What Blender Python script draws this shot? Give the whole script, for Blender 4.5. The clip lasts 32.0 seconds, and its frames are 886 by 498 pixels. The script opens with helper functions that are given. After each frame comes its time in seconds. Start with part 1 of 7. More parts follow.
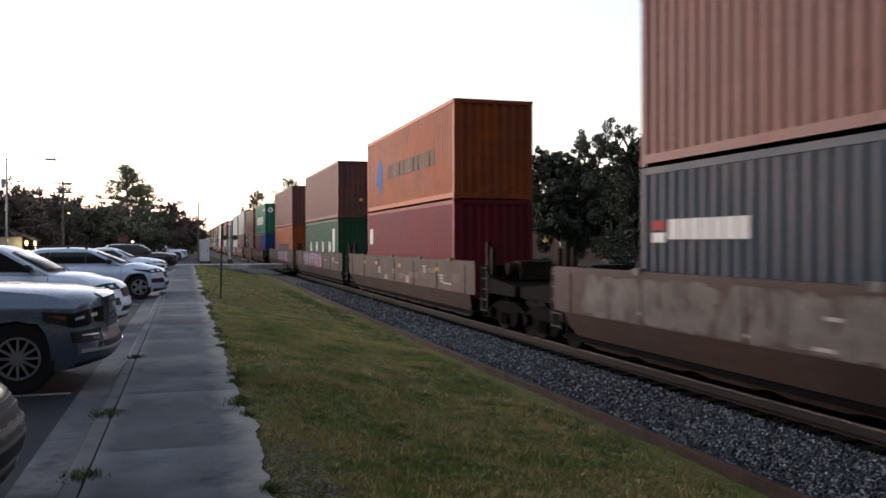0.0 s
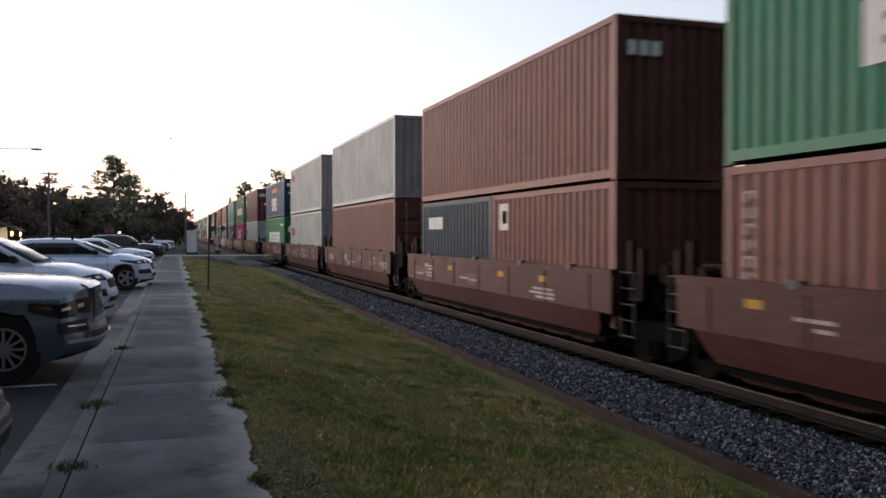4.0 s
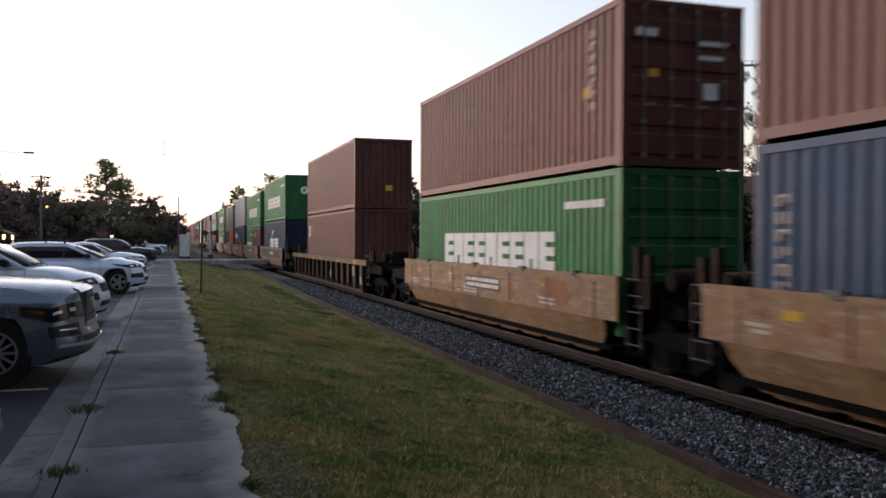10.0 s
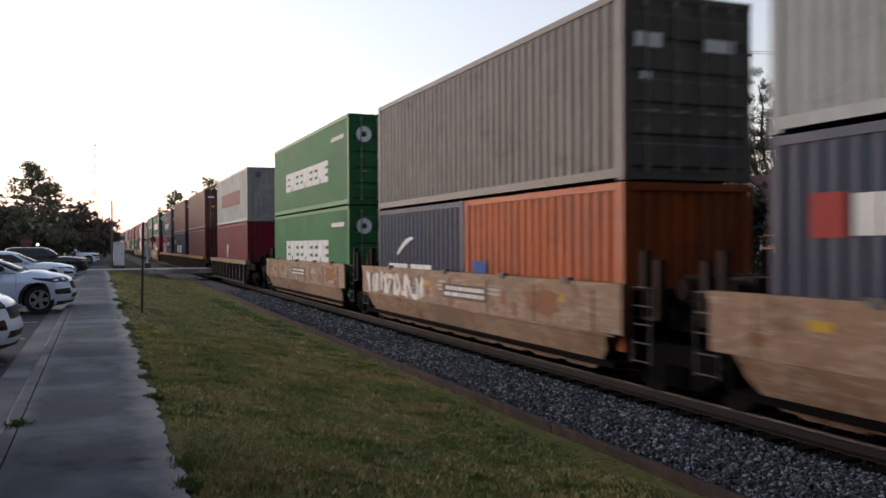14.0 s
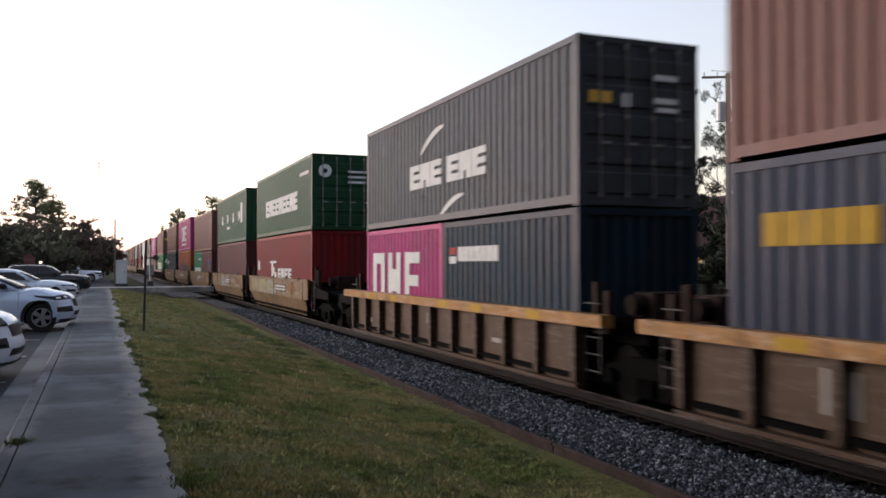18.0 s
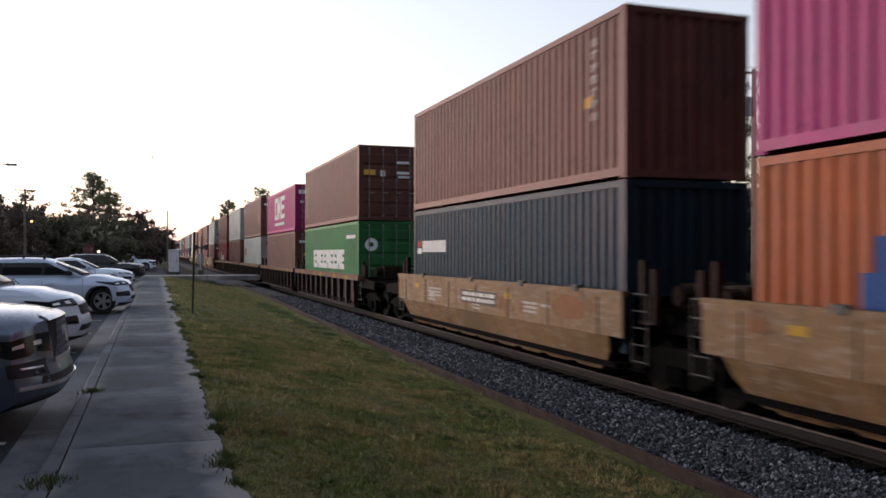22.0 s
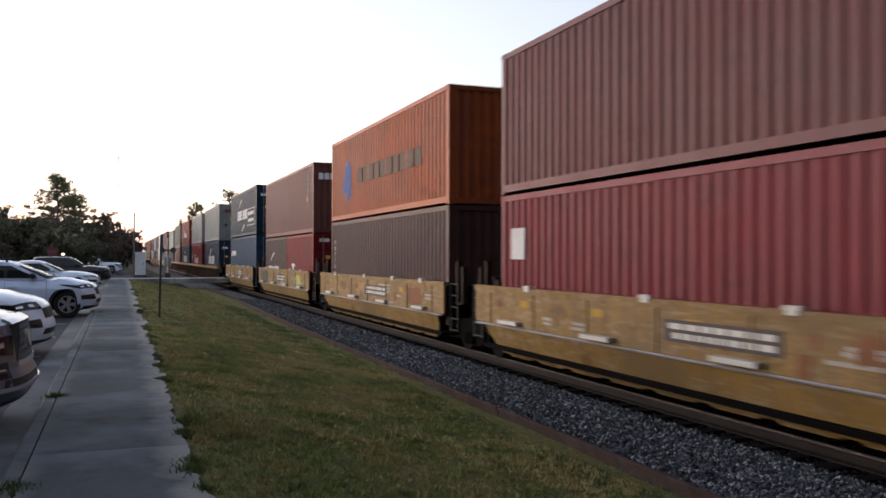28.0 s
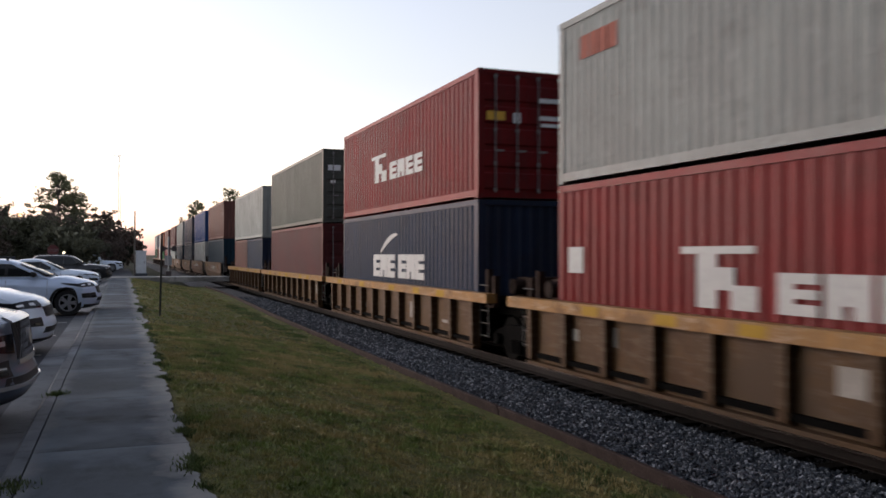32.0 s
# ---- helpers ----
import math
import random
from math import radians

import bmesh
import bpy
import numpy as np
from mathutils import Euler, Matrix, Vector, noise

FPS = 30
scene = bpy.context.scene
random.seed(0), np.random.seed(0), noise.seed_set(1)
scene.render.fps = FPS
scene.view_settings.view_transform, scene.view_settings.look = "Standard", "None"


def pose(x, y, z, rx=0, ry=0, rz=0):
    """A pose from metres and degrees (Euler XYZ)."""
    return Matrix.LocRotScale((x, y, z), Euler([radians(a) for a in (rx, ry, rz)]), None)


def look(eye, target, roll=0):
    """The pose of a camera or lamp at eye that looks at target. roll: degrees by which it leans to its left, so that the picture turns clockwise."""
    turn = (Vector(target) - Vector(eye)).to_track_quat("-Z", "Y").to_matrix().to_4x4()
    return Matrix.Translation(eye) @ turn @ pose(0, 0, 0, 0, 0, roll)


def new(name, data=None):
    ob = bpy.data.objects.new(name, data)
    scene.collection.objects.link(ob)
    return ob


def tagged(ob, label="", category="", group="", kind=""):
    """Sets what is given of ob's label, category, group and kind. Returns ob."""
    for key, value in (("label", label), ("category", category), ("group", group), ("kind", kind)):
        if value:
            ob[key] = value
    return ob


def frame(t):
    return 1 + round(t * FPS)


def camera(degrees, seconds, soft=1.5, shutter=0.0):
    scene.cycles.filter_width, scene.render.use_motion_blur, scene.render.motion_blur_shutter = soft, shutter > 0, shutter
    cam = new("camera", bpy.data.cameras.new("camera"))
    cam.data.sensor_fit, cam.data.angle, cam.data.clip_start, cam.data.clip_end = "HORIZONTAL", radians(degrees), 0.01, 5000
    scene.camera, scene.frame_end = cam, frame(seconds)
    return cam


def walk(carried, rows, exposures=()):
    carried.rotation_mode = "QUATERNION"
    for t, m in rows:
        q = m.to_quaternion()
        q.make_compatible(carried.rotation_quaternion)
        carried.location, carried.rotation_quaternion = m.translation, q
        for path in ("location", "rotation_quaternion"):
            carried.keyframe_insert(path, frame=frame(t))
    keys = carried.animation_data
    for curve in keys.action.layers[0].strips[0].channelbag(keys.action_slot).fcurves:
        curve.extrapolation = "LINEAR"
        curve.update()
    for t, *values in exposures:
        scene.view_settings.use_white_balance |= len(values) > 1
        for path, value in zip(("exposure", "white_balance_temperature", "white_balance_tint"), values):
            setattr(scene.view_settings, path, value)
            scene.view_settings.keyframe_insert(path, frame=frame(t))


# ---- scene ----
cam = camera(54.58, 32.0, soft=1.6, shutter=0.27)
EYE = 1.57
# seconds, place along the pavement, heading, tilt, lean
PATH = [
    (0.0, -1.05, -16.71, -0.41, 0.10), (0.5, -1.05, -16.52, -0.21, 0.06), (1.0, -1.05, -16.54, -0.60, 0.14), (1.5, -1.05, -16.80, -0.88, 0.11),
    (2.0, -1.05, -17.04, -1.17, 0.03), (2.5, -1.05, -17.45, -1.18, 0.13), (3.0, -1.05, -17.52, -1.01, -0.01), (3.5, -1.05, -17.49, -0.97, -0.07),
    (5.5, -1.05, -17.49, -0.87, 0.07), (6.0, -1.05, -17.65, -0.56, 0.01), (6.5, -1.05, -17.97, -0.37, -0.05), (7.0, -1.05, -18.02, -0.39, -0.10),
    (7.5, -1.05, -18.20, -0.43, -0.07), (8.0, -1.05, -18.02, -0.26, -0.09), (8.5, -1.05, -18.17, -0.71, -0.20), (9.0, -1.05, -18.03, -0.72, -0.16),
    (9.5, -1.05, -18.19, -0.47, -0.26), (10.0, -1.05, -17.93, -0.63, -0.27), (10.5, -1.05, -17.54, -1.10, -0.17), (11.0, -1.05, -17.62, -0.86, -0.25),
    (11.5, -1.05, -17.54, -0.80, -0.30), (12.0, -1.05, -17.36, -0.91, -0.36), (12.5, -1.05, -16.98, -0.93, -0.43), (13.0, 1.07, -19.57, -0.36, -0.35),
    (13.5, 3.02, -22.23, -0.20, 0.32), (14.0, 3.07, -21.94, -0.31, 0.28), (14.5, 3.07, -21.35, 0.04, 0.15), (15.0, 3.07, -21.26, 0.01, 0.10),
    (15.5, 3.05, -21.19, 0.33, 0.06), (17.5, 3.07, -21.64, 0.88, 0.09), (18.0, 3.06, -21.78, 0.97, 0.08), (18.5, 2.51, -21.24, 1.42, 0.12),
    (19.0, 0.99, -18.88, 1.44, -0.18), (19.5, 0.96, -18.50, 0.99, -0.07), (20.0, 0.96, -18.41, 0.49, 0.00), (20.5, 0.96, -18.68, 0.61, 0.07),
    (21.0, 0.96, -18.87, 0.74, -0.07), (21.5, 0.96, -19.15, 0.67, -0.20), (22.0, 0.96, -18.62, 0.32, -0.09), (22.5, 0.96, -18.91, 0.50, -0.17),
    (23.0, 0.96, -19.05, 0.55, -0.14), (23.5, 0.96, -19.33, 0.71, -0.14), (24.0, 0.96, -19.40, 0.40, -0.13), (24.5, 0.96, -19.49, 0.28, -0.14),
    (26.5, 0.96, -20.04, 0.47, -0.11), (27.0, 0.96, -20.25, 0.43, -0.12), (27.5, 0.96, -20.64, 0.18, -0.16), (28.0, 0.96, -20.63, 0.51, -0.11),
    (28.5, 0.96, -20.64, 0.40, -0.11), (29.0, 0.96, -20.58, 0.63, -0.24), (29.5, 0.96, -20.46, 0.68, -0.17), (30.0, 0.96, -20.55, 0.73, -0.13),
    (30.5, 0.96, -20.64, 0.93, -0.09), (31.0, 0.96, -20.63, 0.45, -0.23), (31.5, 0.96, -20.55, 0.50, -0.03), (32.0, 0.96, -20.59, 0.42, -0.14),
]
# the clip's camera opens and closes its exposure a little on the way
STOPS = [(0.0, 0.3), (2.0, 0.28), (3.2, 0.1), (5.5, -0.12), (7.0, -0.22), (8.5, -0.15), (10.0, 0.05), (11.2, -0.08), (12.9, 0.06), (14.2, -0.05), (15.2, -0.1), (17.8, 0.14), (19.0, 0.08), (20.0, -0.08), (21.2, 0.05), (24.0, 0.0),
         (27.8, 0.12), (29.2, 0.1), (30.6, -0.08), (32.0, -0.12)]
walk(cam, [(t, pose(0, y, EYE, 90 + p, r, w)) for t, y, w, p, r in PATH], STOPS)
# seconds, metres run by the train
RUN = [
    (0.0, -0.44), (0.5, 10.33), (1.0, 21.10), (1.5, 31.87), (2.0, 42.64), (2.5, 53.42),
    (3.0, 64.19), (3.5, 74.94), (4.5, 96.66), (5.5, 118.34), (6.0, 129.12), (6.5, 139.97),
    (7.0, 150.80), (7.5, 161.62), (8.0, 172.42), (8.5, 183.26), (9.0, 194.10), (9.5, 204.87),
    (10.0, 215.64), (10.5, 226.33), (11.0, 237.01), (11.5, 247.65), (12.0, 258.28), (12.5, 268.76),
    (13.0, 280.11), (13.5, 291.37), (14.0, 301.83), (14.5, 312.53), (15.0, 323.21), (15.5, 333.96),
    (16.2, 348.57), (16.8, 361.08), (17.5, 375.66), (18.0, 386.22), (18.5, 396.47), (19.0, 406.31),
    (19.5, 416.97), (20.0, 427.63), (20.5, 438.24), (21.0, 448.84), (21.5, 459.38), (22.0, 469.92),
    (22.5, 480.44), (23.0, 490.95), (23.5, 501.48), (24.0, 512.01), (24.5, 522.44), (25.5, 543.30),
    (26.5, 564.18), (27.0, 574.66), (27.5, 585.16), (28.0, 595.67), (28.5, 606.17), (29.0, 616.69),
    (29.5, 627.27), (30.0, 637.86), (30.5, 648.42), (31.0, 658.98), (31.5, 669.50), (32.0, 680.04),
]
# ---- light: dusk sky after sunset, glow beyond the parking lot ----
SUN_AZ = -38.0   # degrees from the track's heading, to the left
SUN_EL = 0.6
world = bpy.data.worlds.new("dusk_sky")
scene.world = world
world.use_nodes = True
wn = world.node_tree
sky = wn.nodes.new("ShaderNodeTexSky")
sky.sky_type = 'NISHITA'
sky.sun_disc = False
sky.sun_elevation = radians(SUN_EL)
sky.sun_rotation = radians(SUN_AZ)
sky.air_density, sky.dust_density, sky.ozone_density = 1.0, 1.25, 1.6
wn.nodes["Background"].inputs[1].default_value = 1.42
hs = wn.nodes.new("ShaderNodeHueSaturation")
hs.inputs["Saturation"].default_value = 0.48
wn.links.new(sky.outputs[0], hs.inputs["Color"])
cast = wn.nodes.new("ShaderNodeMix")       # the dusk's faint rose and violet
cast.data_type, cast.blend_type = 'RGBA', 'MULTIPLY'
cast.inputs[0].default_value, cast.inputs[7].default_value = 1.0, (1.0, 0.955, 1.035, 1)
wn.links.new(hs.outputs[0], cast.inputs[6])
wn.links.new(cast.outputs[2], wn.nodes["Background"].inputs[0])
lamp = bpy.data.lights.new("sun", 'SUN')
lamp.energy, lamp.angle, lamp.color = 4.0, radians(40), (1.0, 0.945, 0.88)
sun = new("sun", lamp)
sun.matrix_world = look((0, 0, 0), (-math.sin(radians(SUN_AZ - 27)), -math.cos(radians(SUN_AZ - 27)), -math.tan(radians(8))))
# ---- materials ----
MATS = {}


def node_mat(name):
    m = bpy.data.materials.new(name)
    m.use_nodes = True
    nt = m.node_tree
    return m, nt, nt.nodes["Principled BSDF"]


def coords(nt, scale=(1, 1, 1), world_space=False):
    tc = nt.nodes.new("ShaderNodeTexCoord")
    mp = nt.nodes.new("ShaderNodeMapping")
    mp.inputs["Scale"].default_value = scale
    if world_space:
        g = nt.nodes.new("ShaderNodeNewGeometry")
        nt.links.new(g.outputs["Position"], mp.inputs[0])
    else:
        nt.links.new(tc.outputs["Object"], mp.inputs[0])
    return mp.outputs[0]


def noise_tex(nt, vec, scale, detail=4.0, rough=0.6):
    n = nt.nodes.new("ShaderNodeTexNoise")
    n.inputs["Scale"].default_value, n.inputs["Detail"].default_value, n.inputs["Roughness"].default_value = scale, detail, rough
    nt.links.new(vec, n.inputs["Vector"])
    return n.outputs["Fac"]


def ramp(nt, fac, lo, hi):
    r = nt.nodes.new("ShaderNodeMapRange")
    r.inputs["From Min"].default_value, r.inputs["From Max"].default_value = lo, hi
    nt.links.new(fac, r.inputs["Value"])
    return r.outputs["Result"]


def mix(nt, fac, a, b):
    m = nt.nodes.new("ShaderNodeMix")
    m.data_type = 'RGBA'
    for sock, v in ((m.inputs[0], fac), (m.inputs[6], a), (m.inputs[7], b)):
        if hasattr(v, "is_output"):
            nt.links.new(v, sock)
        elif isinstance(v, (int, float)):
            sock.default_value = v
        else:
            sock.default_value = (*v[:3], 1)
    return m.outputs[2]


def bump(nt, bsdf, height, strength, distance=0.02):
    b = nt.nodes.new("ShaderNodeBump")
    b.inputs["Strength"].default_value, b.inputs["Distance"].default_value = strength, distance
    nt.links.new(height, b.inputs["Height"])
    nt.links.new(b.outputs[0], bsdf.inputs["Normal"])


def times(c, k):
    return tuple(min(1, v * k) for v in c)


def plain(name, col, rough=0.6, metal=0.0, var=0.2, scale=3.0, fine=60.0, bumpy=0.15, world_space=False, emit=0.0, spec=0.5):
    if name in MATS:
        return MATS[name]
    m, nt, b = node_mat(name)
    v = coords(nt, world_space=world_space)
    n1, n2 = noise_tex(nt, v, scale), noise_tex(nt, v, fine, 3)
    c = mix(nt, ramp(nt, n1, 0.3, 0.7), times(col, 1 - var), times(col, 1 + var))
    c = mix(nt, ramp(nt, n2, 0.45, 0.75), c, times(col, 1 - 1.4 * var))
    nt.links.new(c, b.inputs["Base Color"])
    b.inputs["Roughness"].default_value, b.inputs["Metallic"].default_value = rough, metal
    b.inputs["Specular IOR Level"].default_value = spec
    if bumpy:
        bump(nt, b, n2, bumpy, 0.01)
    if emit:
        b.inputs["Emission Color"].default_value, b.inputs["Emission Strength"].default_value = (*col, 1), emit
    MATS[name] = m
    return m


def paint(name, col, wear=0.5, rust=(0.06, 0.026, 0.016), rough=0.36, runs=False):
    """Weathered steel paint: broad fading, streaks that run down, specks of rust."""
    if name in MATS:
        return MATS[name]
    m, nt, b = node_mat(name)
    v = coords(nt)
    vs = coords(nt, (1.0, 9.0, 0.3))
    oi = nt.nodes.new("ShaderNodeObjectInfo")
    n1 = noise_tex(nt, v, 0.7, 5)
    streak = noise_tex(nt, vs, 1.3, 6, 0.7)
    fine = noise_tex(nt, v, 9.0, 8, 0.75)
    c = mix(nt, ramp(nt, n1, 0.3, 0.72), times(col, 0.78), times(col, 1.25))
    grey = sum(col) / 3
    c = mix(nt, ramp(nt, streak, 0.42, 0.72), c, tuple(0.4 * v_ + 0.25 * grey for v_ in col))
    chalk = noise_tex(nt, coords(nt, (1.0, 1.6, 0.8)), 2.3, 7, 0.7)
    c = mix(nt, ramp(nt, chalk, 0.56, 0.72), c, tuple(min(1, 1.15 * v_ + 0.1 * grey) for v_ in col))
    grime = noise_tex(nt, coords(nt, (1.0, 0.8, 1.5)), 1.1, 8, 0.72)
    c = mix(nt, ramp(nt, grime, 0.55, 0.78), c, tuple(0.45 * v_ + 0.14 * r_ for v_, r_ in zip(col, rust)))
    if wear > 0.8:              # rolling stock: scuffs along the side, bare patches, grime thrown up from the wheels
        scuff = noise_tex(nt, coords(nt, (1.0, 0.7, 4.5)), 2.6, 8, 0.74)
        c = mix(nt, ramp(nt, scuff, 0.5, 0.62), c, tuple(0.75 * v_ + 0.65 * grey for v_ in col))
        bare = noise_tex(nt, coords(nt, (1.0, 1.0, 1.3)), 1.7, 9, 0.76)
        c = mix(nt, ramp(nt, bare, 0.54, 0.6), c, tuple(0.45 * v_ + 0.3 * r_ for v_, r_ in zip(col, rust)))
        c = mix(nt, ramp(nt, noise_tex(nt, coords(nt, (1.0, 0.5, 1.0)), 0.8, 6, 0.6), 0.52, 0.62), c, tuple(0.55 * v_ + 0.2 * grey for v_ in col))
    if runs:                    # rust that has broken through in places and run down the sheet
        run = noise_tex(nt, coords(nt, (1.0, 2.6, 0.7)), 0.9, 9, 0.78)
        c = mix(nt, ramp(nt, run, 0.61, 0.69), c, tuple(0.25 * v_ + 0.8 * r_ for v_, r_ in zip(col, rust)))
    sp = ramp(nt, fine, 0.64 - 0.05 * wear, 0.73)
    c = mix(nt, sp, c, rust)
    nt.links.new(c, b.inputs["Base Color"])
    rr = nt.nodes.new("ShaderNodeMapRange")
    rr.inputs["To Min"].default_value, rr.inputs["To Max"].default_value = rough - 0.05, rough + 0.25
    b.inputs["Specular IOR Level"].default_value = 0.15
    nt.links.new(n1, rr.inputs["Value"])
    nt.links.new(rr.outputs[0], b.inputs["Roughness"])
    bump(nt, b, fine, 0.12, 0.01)
    MATS[name] = m
    return m


COL = dict(
    orange=(0.62, 0.172, 0.02), brown=(0.33, 0.155, 0.132), maroon=(0.22, 0.07, 0.072), redmaroon=(0.32, 0.045, 0.065),
    green=(0.09, 0.335, 0.13), darkgreen=(0.045, 0.15, 0.08), magenta=(0.7, 0.065, 0.32), teal=(0.16, 0.40, 0.34),
    blue=(0.045, 0.11, 0.215), navy=(0.042, 0.064, 0.122), charcoal=(0.155, 0.17, 0.2), red=(0.36, 0.04, 0.045),
    white=(0.74, 0.755, 0.73), palegrey=(0.53, 0.565, 0.555), greybrown=(0.30, 0.28, 0.26), darkbrown=(0.13, 0.075, 0.07),
    slate=(0.018, 0.057, 0.095), jade=(0.05, 0.30, 0.17), brightblue=(0.04, 0.12, 0.36), greygreen=(0.22, 0.24, 0.21))


def box_paint(key):
    c = COL[key]
    g = sum(c) / 3
    return paint("paint_" + key, tuple(0.35 * max(0.1 * g, g + 1.22 * (v - g)) for v in c), runs=key in ("palegrey", "white", "orange"))


WHITE = plain("sign_white", (0.36, 0.36, 0.355), 0.6, spec=0.12, var=0.1, scale=2, fine=14)
RED = plain("sign_red", (0.171, 0.0165, 0.0138), 0.6, spec=0.12, var=0.12)
YELLOW = plain("sign_yellow", (0.262, 0.158, 0.015), 0.6, spec=0.12, var=0.12)
BLUE = plain("sign_blue", (0.012, 0.045, 0.15), 0.6, var=0.12, spec=0.1)
DARK = plain("sign_dark", (0.06, 0.05, 0.05), 0.7, spec=0.12, var=0.15)
ORANGE = plain("sign_orange", (0.36, 0.11, 0.015), 0.6, spec=0.12, var=0.12)
# greasy steel, darkened past real grime for the shade under train and cars
STEEL_DARK = plain("shade_dark_greasy_steel", (0.003, 0.0027, 0.0025), 0.85, 0.0, spec=0.03, var=0.4, scale=5, fine=40)
RUSTY = plain("rusty_rail_steel", (0.05, 0.034, 0.03), 0.85, 0.0, spec=0.1, var=0.35, scale=4, fine=50, bumpy=0.4)
RAILTOP = plain("dark_rail_steel", (0.012, 0.0085, 0.0075), 0.7, 0.0, spec=0.15, var=0.25, scale=2, fine=30)
# sign paints brightened in colour so marks show on the shaded container ends
ENDWHITE = plain("lifted_end_white", (0.72, 0.74, 0.75), 0.6, var=0.1)
ENDYELLOW = plain("lifted_end_yellow", (0.7, 0.42, 0.05), 0.6, var=0.1)
# ---- building tools ----
def link_mesh(name, me, material, parent=None, label=""):
    ob = new(name, me)
    if material is not None:
        if len(me.materials) == 0:
            me.materials.append(None)
        ob.material_slots[0].link = 'OBJECT'
        ob.material_slots[0].material = material
    if parent is not None:
        ob.parent = parent
    if label:
        tagged(ob, label)
    return ob


def to_mesh(bm, name, smooth=False):
    me = bpy.data.meshes.new(name)
    bmesh.ops.recalc_face_normals(bm, faces=bm.faces)
    if smooth:
        for f in bm.faces:
            f.smooth = True
    bm.to_mesh(me)
    bm.free()
    return me


def part(name, bm, material, parent=None, label="", smooth=False):
    return link_mesh(name, to_mesh(bm, name, smooth), material, parent, label)


def box(bm, x0, x1, y0, y1, z0, z1, m=None):
    vs = [bm.verts.new((x, y, z)) for z in (z0, z1) for y in (y0, y1) for x in (x0, x1)]
    if m is not None:
        for v in vs:
            v.co = m @ v.co
    for f in ((0, 2, 3, 1), (4, 5, 7, 6), (0, 1, 5, 4), (2, 6, 7, 3), (0, 4, 6, 2), (1, 3, 7, 5)):
        bm.faces.new([vs[i] for i in f])
    return vs


def prism(bm, outline, a, b, axis=0):
    """An outline of pairs carried along an axis from a to b."""
    def at(p, t):
        c = list(p)
        c.insert(axis, t)
        return c
    lo, hi = [bm.verts.new(at(p, a)) for p in outline], [bm.verts.new(at(p, b)) for p in outline]
    n = len(outline)
    bm.faces.new(lo)
    bm.faces.new(hi[::-1])
    for i in range(n):
        bm.faces.new((lo[i], hi[i], hi[(i + 1) % n], lo[(i + 1) % n]))


def tube(bm, a, b, r0, r1=None, n=10, caps=True):
    a, b = Vector(a), Vector(b)
    r1 = r0 if r1 is None else r1
    d = (b - a).normalized()
    u = d.orthogonal().normalized()
    w = d.cross(u)
    ra = [bm.verts.new(a + r0 * (math.cos(2 * math.pi * i / n) * u + math.sin(2 * math.pi * i / n) * w)) for i in range(n)]
    rb = [bm.verts.new(b + r1 * (math.cos(2 * math.pi * i / n) * u + math.sin(2 * math.pi * i / n) * w)) for i in range(n)]
    for i in range(n):
        bm.faces.new((ra[i], ra[(i + 1) % n], rb[(i + 1) % n], rb[i]))
    if caps:
        bm.faces.new(ra[::-1])
        bm.faces.new(rb)


def empty(name, m, **tags):
    ob = new(name)
    ob.empty_display_size = 0.2
    ob.matrix_world = m
    return tagged(ob, **tags)


MESH = {}


def shared(key, make):
    """A mesh that alike parts share; make fills a bmesh."""
    if key not in MESH:
        bm = bmesh.new()
        make(bm)
        MESH[key] = to_mesh(bm, key if isinstance(key, str) else key[0])
    return MESH[key]


MOVING = []   # things that run with the train, and where each stands on it
# ---- ground, road, track ----
TRACK_X, RAIL_Z = 8.63, -0.65


def ground_z(x, y=0.0):
    """Height of the earth across the plan: level by the pavement, falling to the track."""
    if x < 0.5:
        return -0.13
    if x < 4.8:
        k = (x - 0.5) / 4.3
        return -0.02 - 0.68 * (k * k * (3 - 2 * k) * 0.55 + k * 0.45)
    if x < 13:
        return -0.9
    return -0.9 + min(0.35, (x - 13) * 0.05) + 0.4 * min(1, max(0, x - 28) / 8)


def sheet(name, xs, ys, zfun, material, label):
    verts = [(x, y, zfun(x, y)) for y in ys for x in xs]
    n = len(xs)
    faces = [(j * n + i, j * n + i + 1, (j + 1) * n + i + 1, (j + 1) * n + i) for j in range(len(ys) - 1) for i in range(n - 1)]
    me = bpy.data.meshes.new(name)
    me.from_pydata(verts, [], faces)
    for p in me.polygons:
        p.use_smooth = True
    ob = link_mesh(name, me, material)
    return tagged(ob, label, kind="structure")


def ground_mat():
    m, nt, b = node_mat("far_earth_and_grass")
    v = coords(nt, world_space=True)
    n1, n2 = noise_tex(nt, v, 0.25, 6), noise_tex(nt, v, 6, 6)
    c = mix(nt, ramp(nt, n1, 0.35, 0.65), (0.022, 0.028, 0.012), (0.04, 0.037, 0.021))
    c = mix(nt, ramp(nt, n2, 0.4, 0.8), c, (0.018, 0.02, 0.01))
    nt.links.new(c, b.inputs["Base Color"])
    b.inputs["Roughness"].default_value, b.inputs["Specular IOR Level"].default_value = 0.95, 0.12
    bump(nt, b, n2, 0.5, 0.05)
    return m


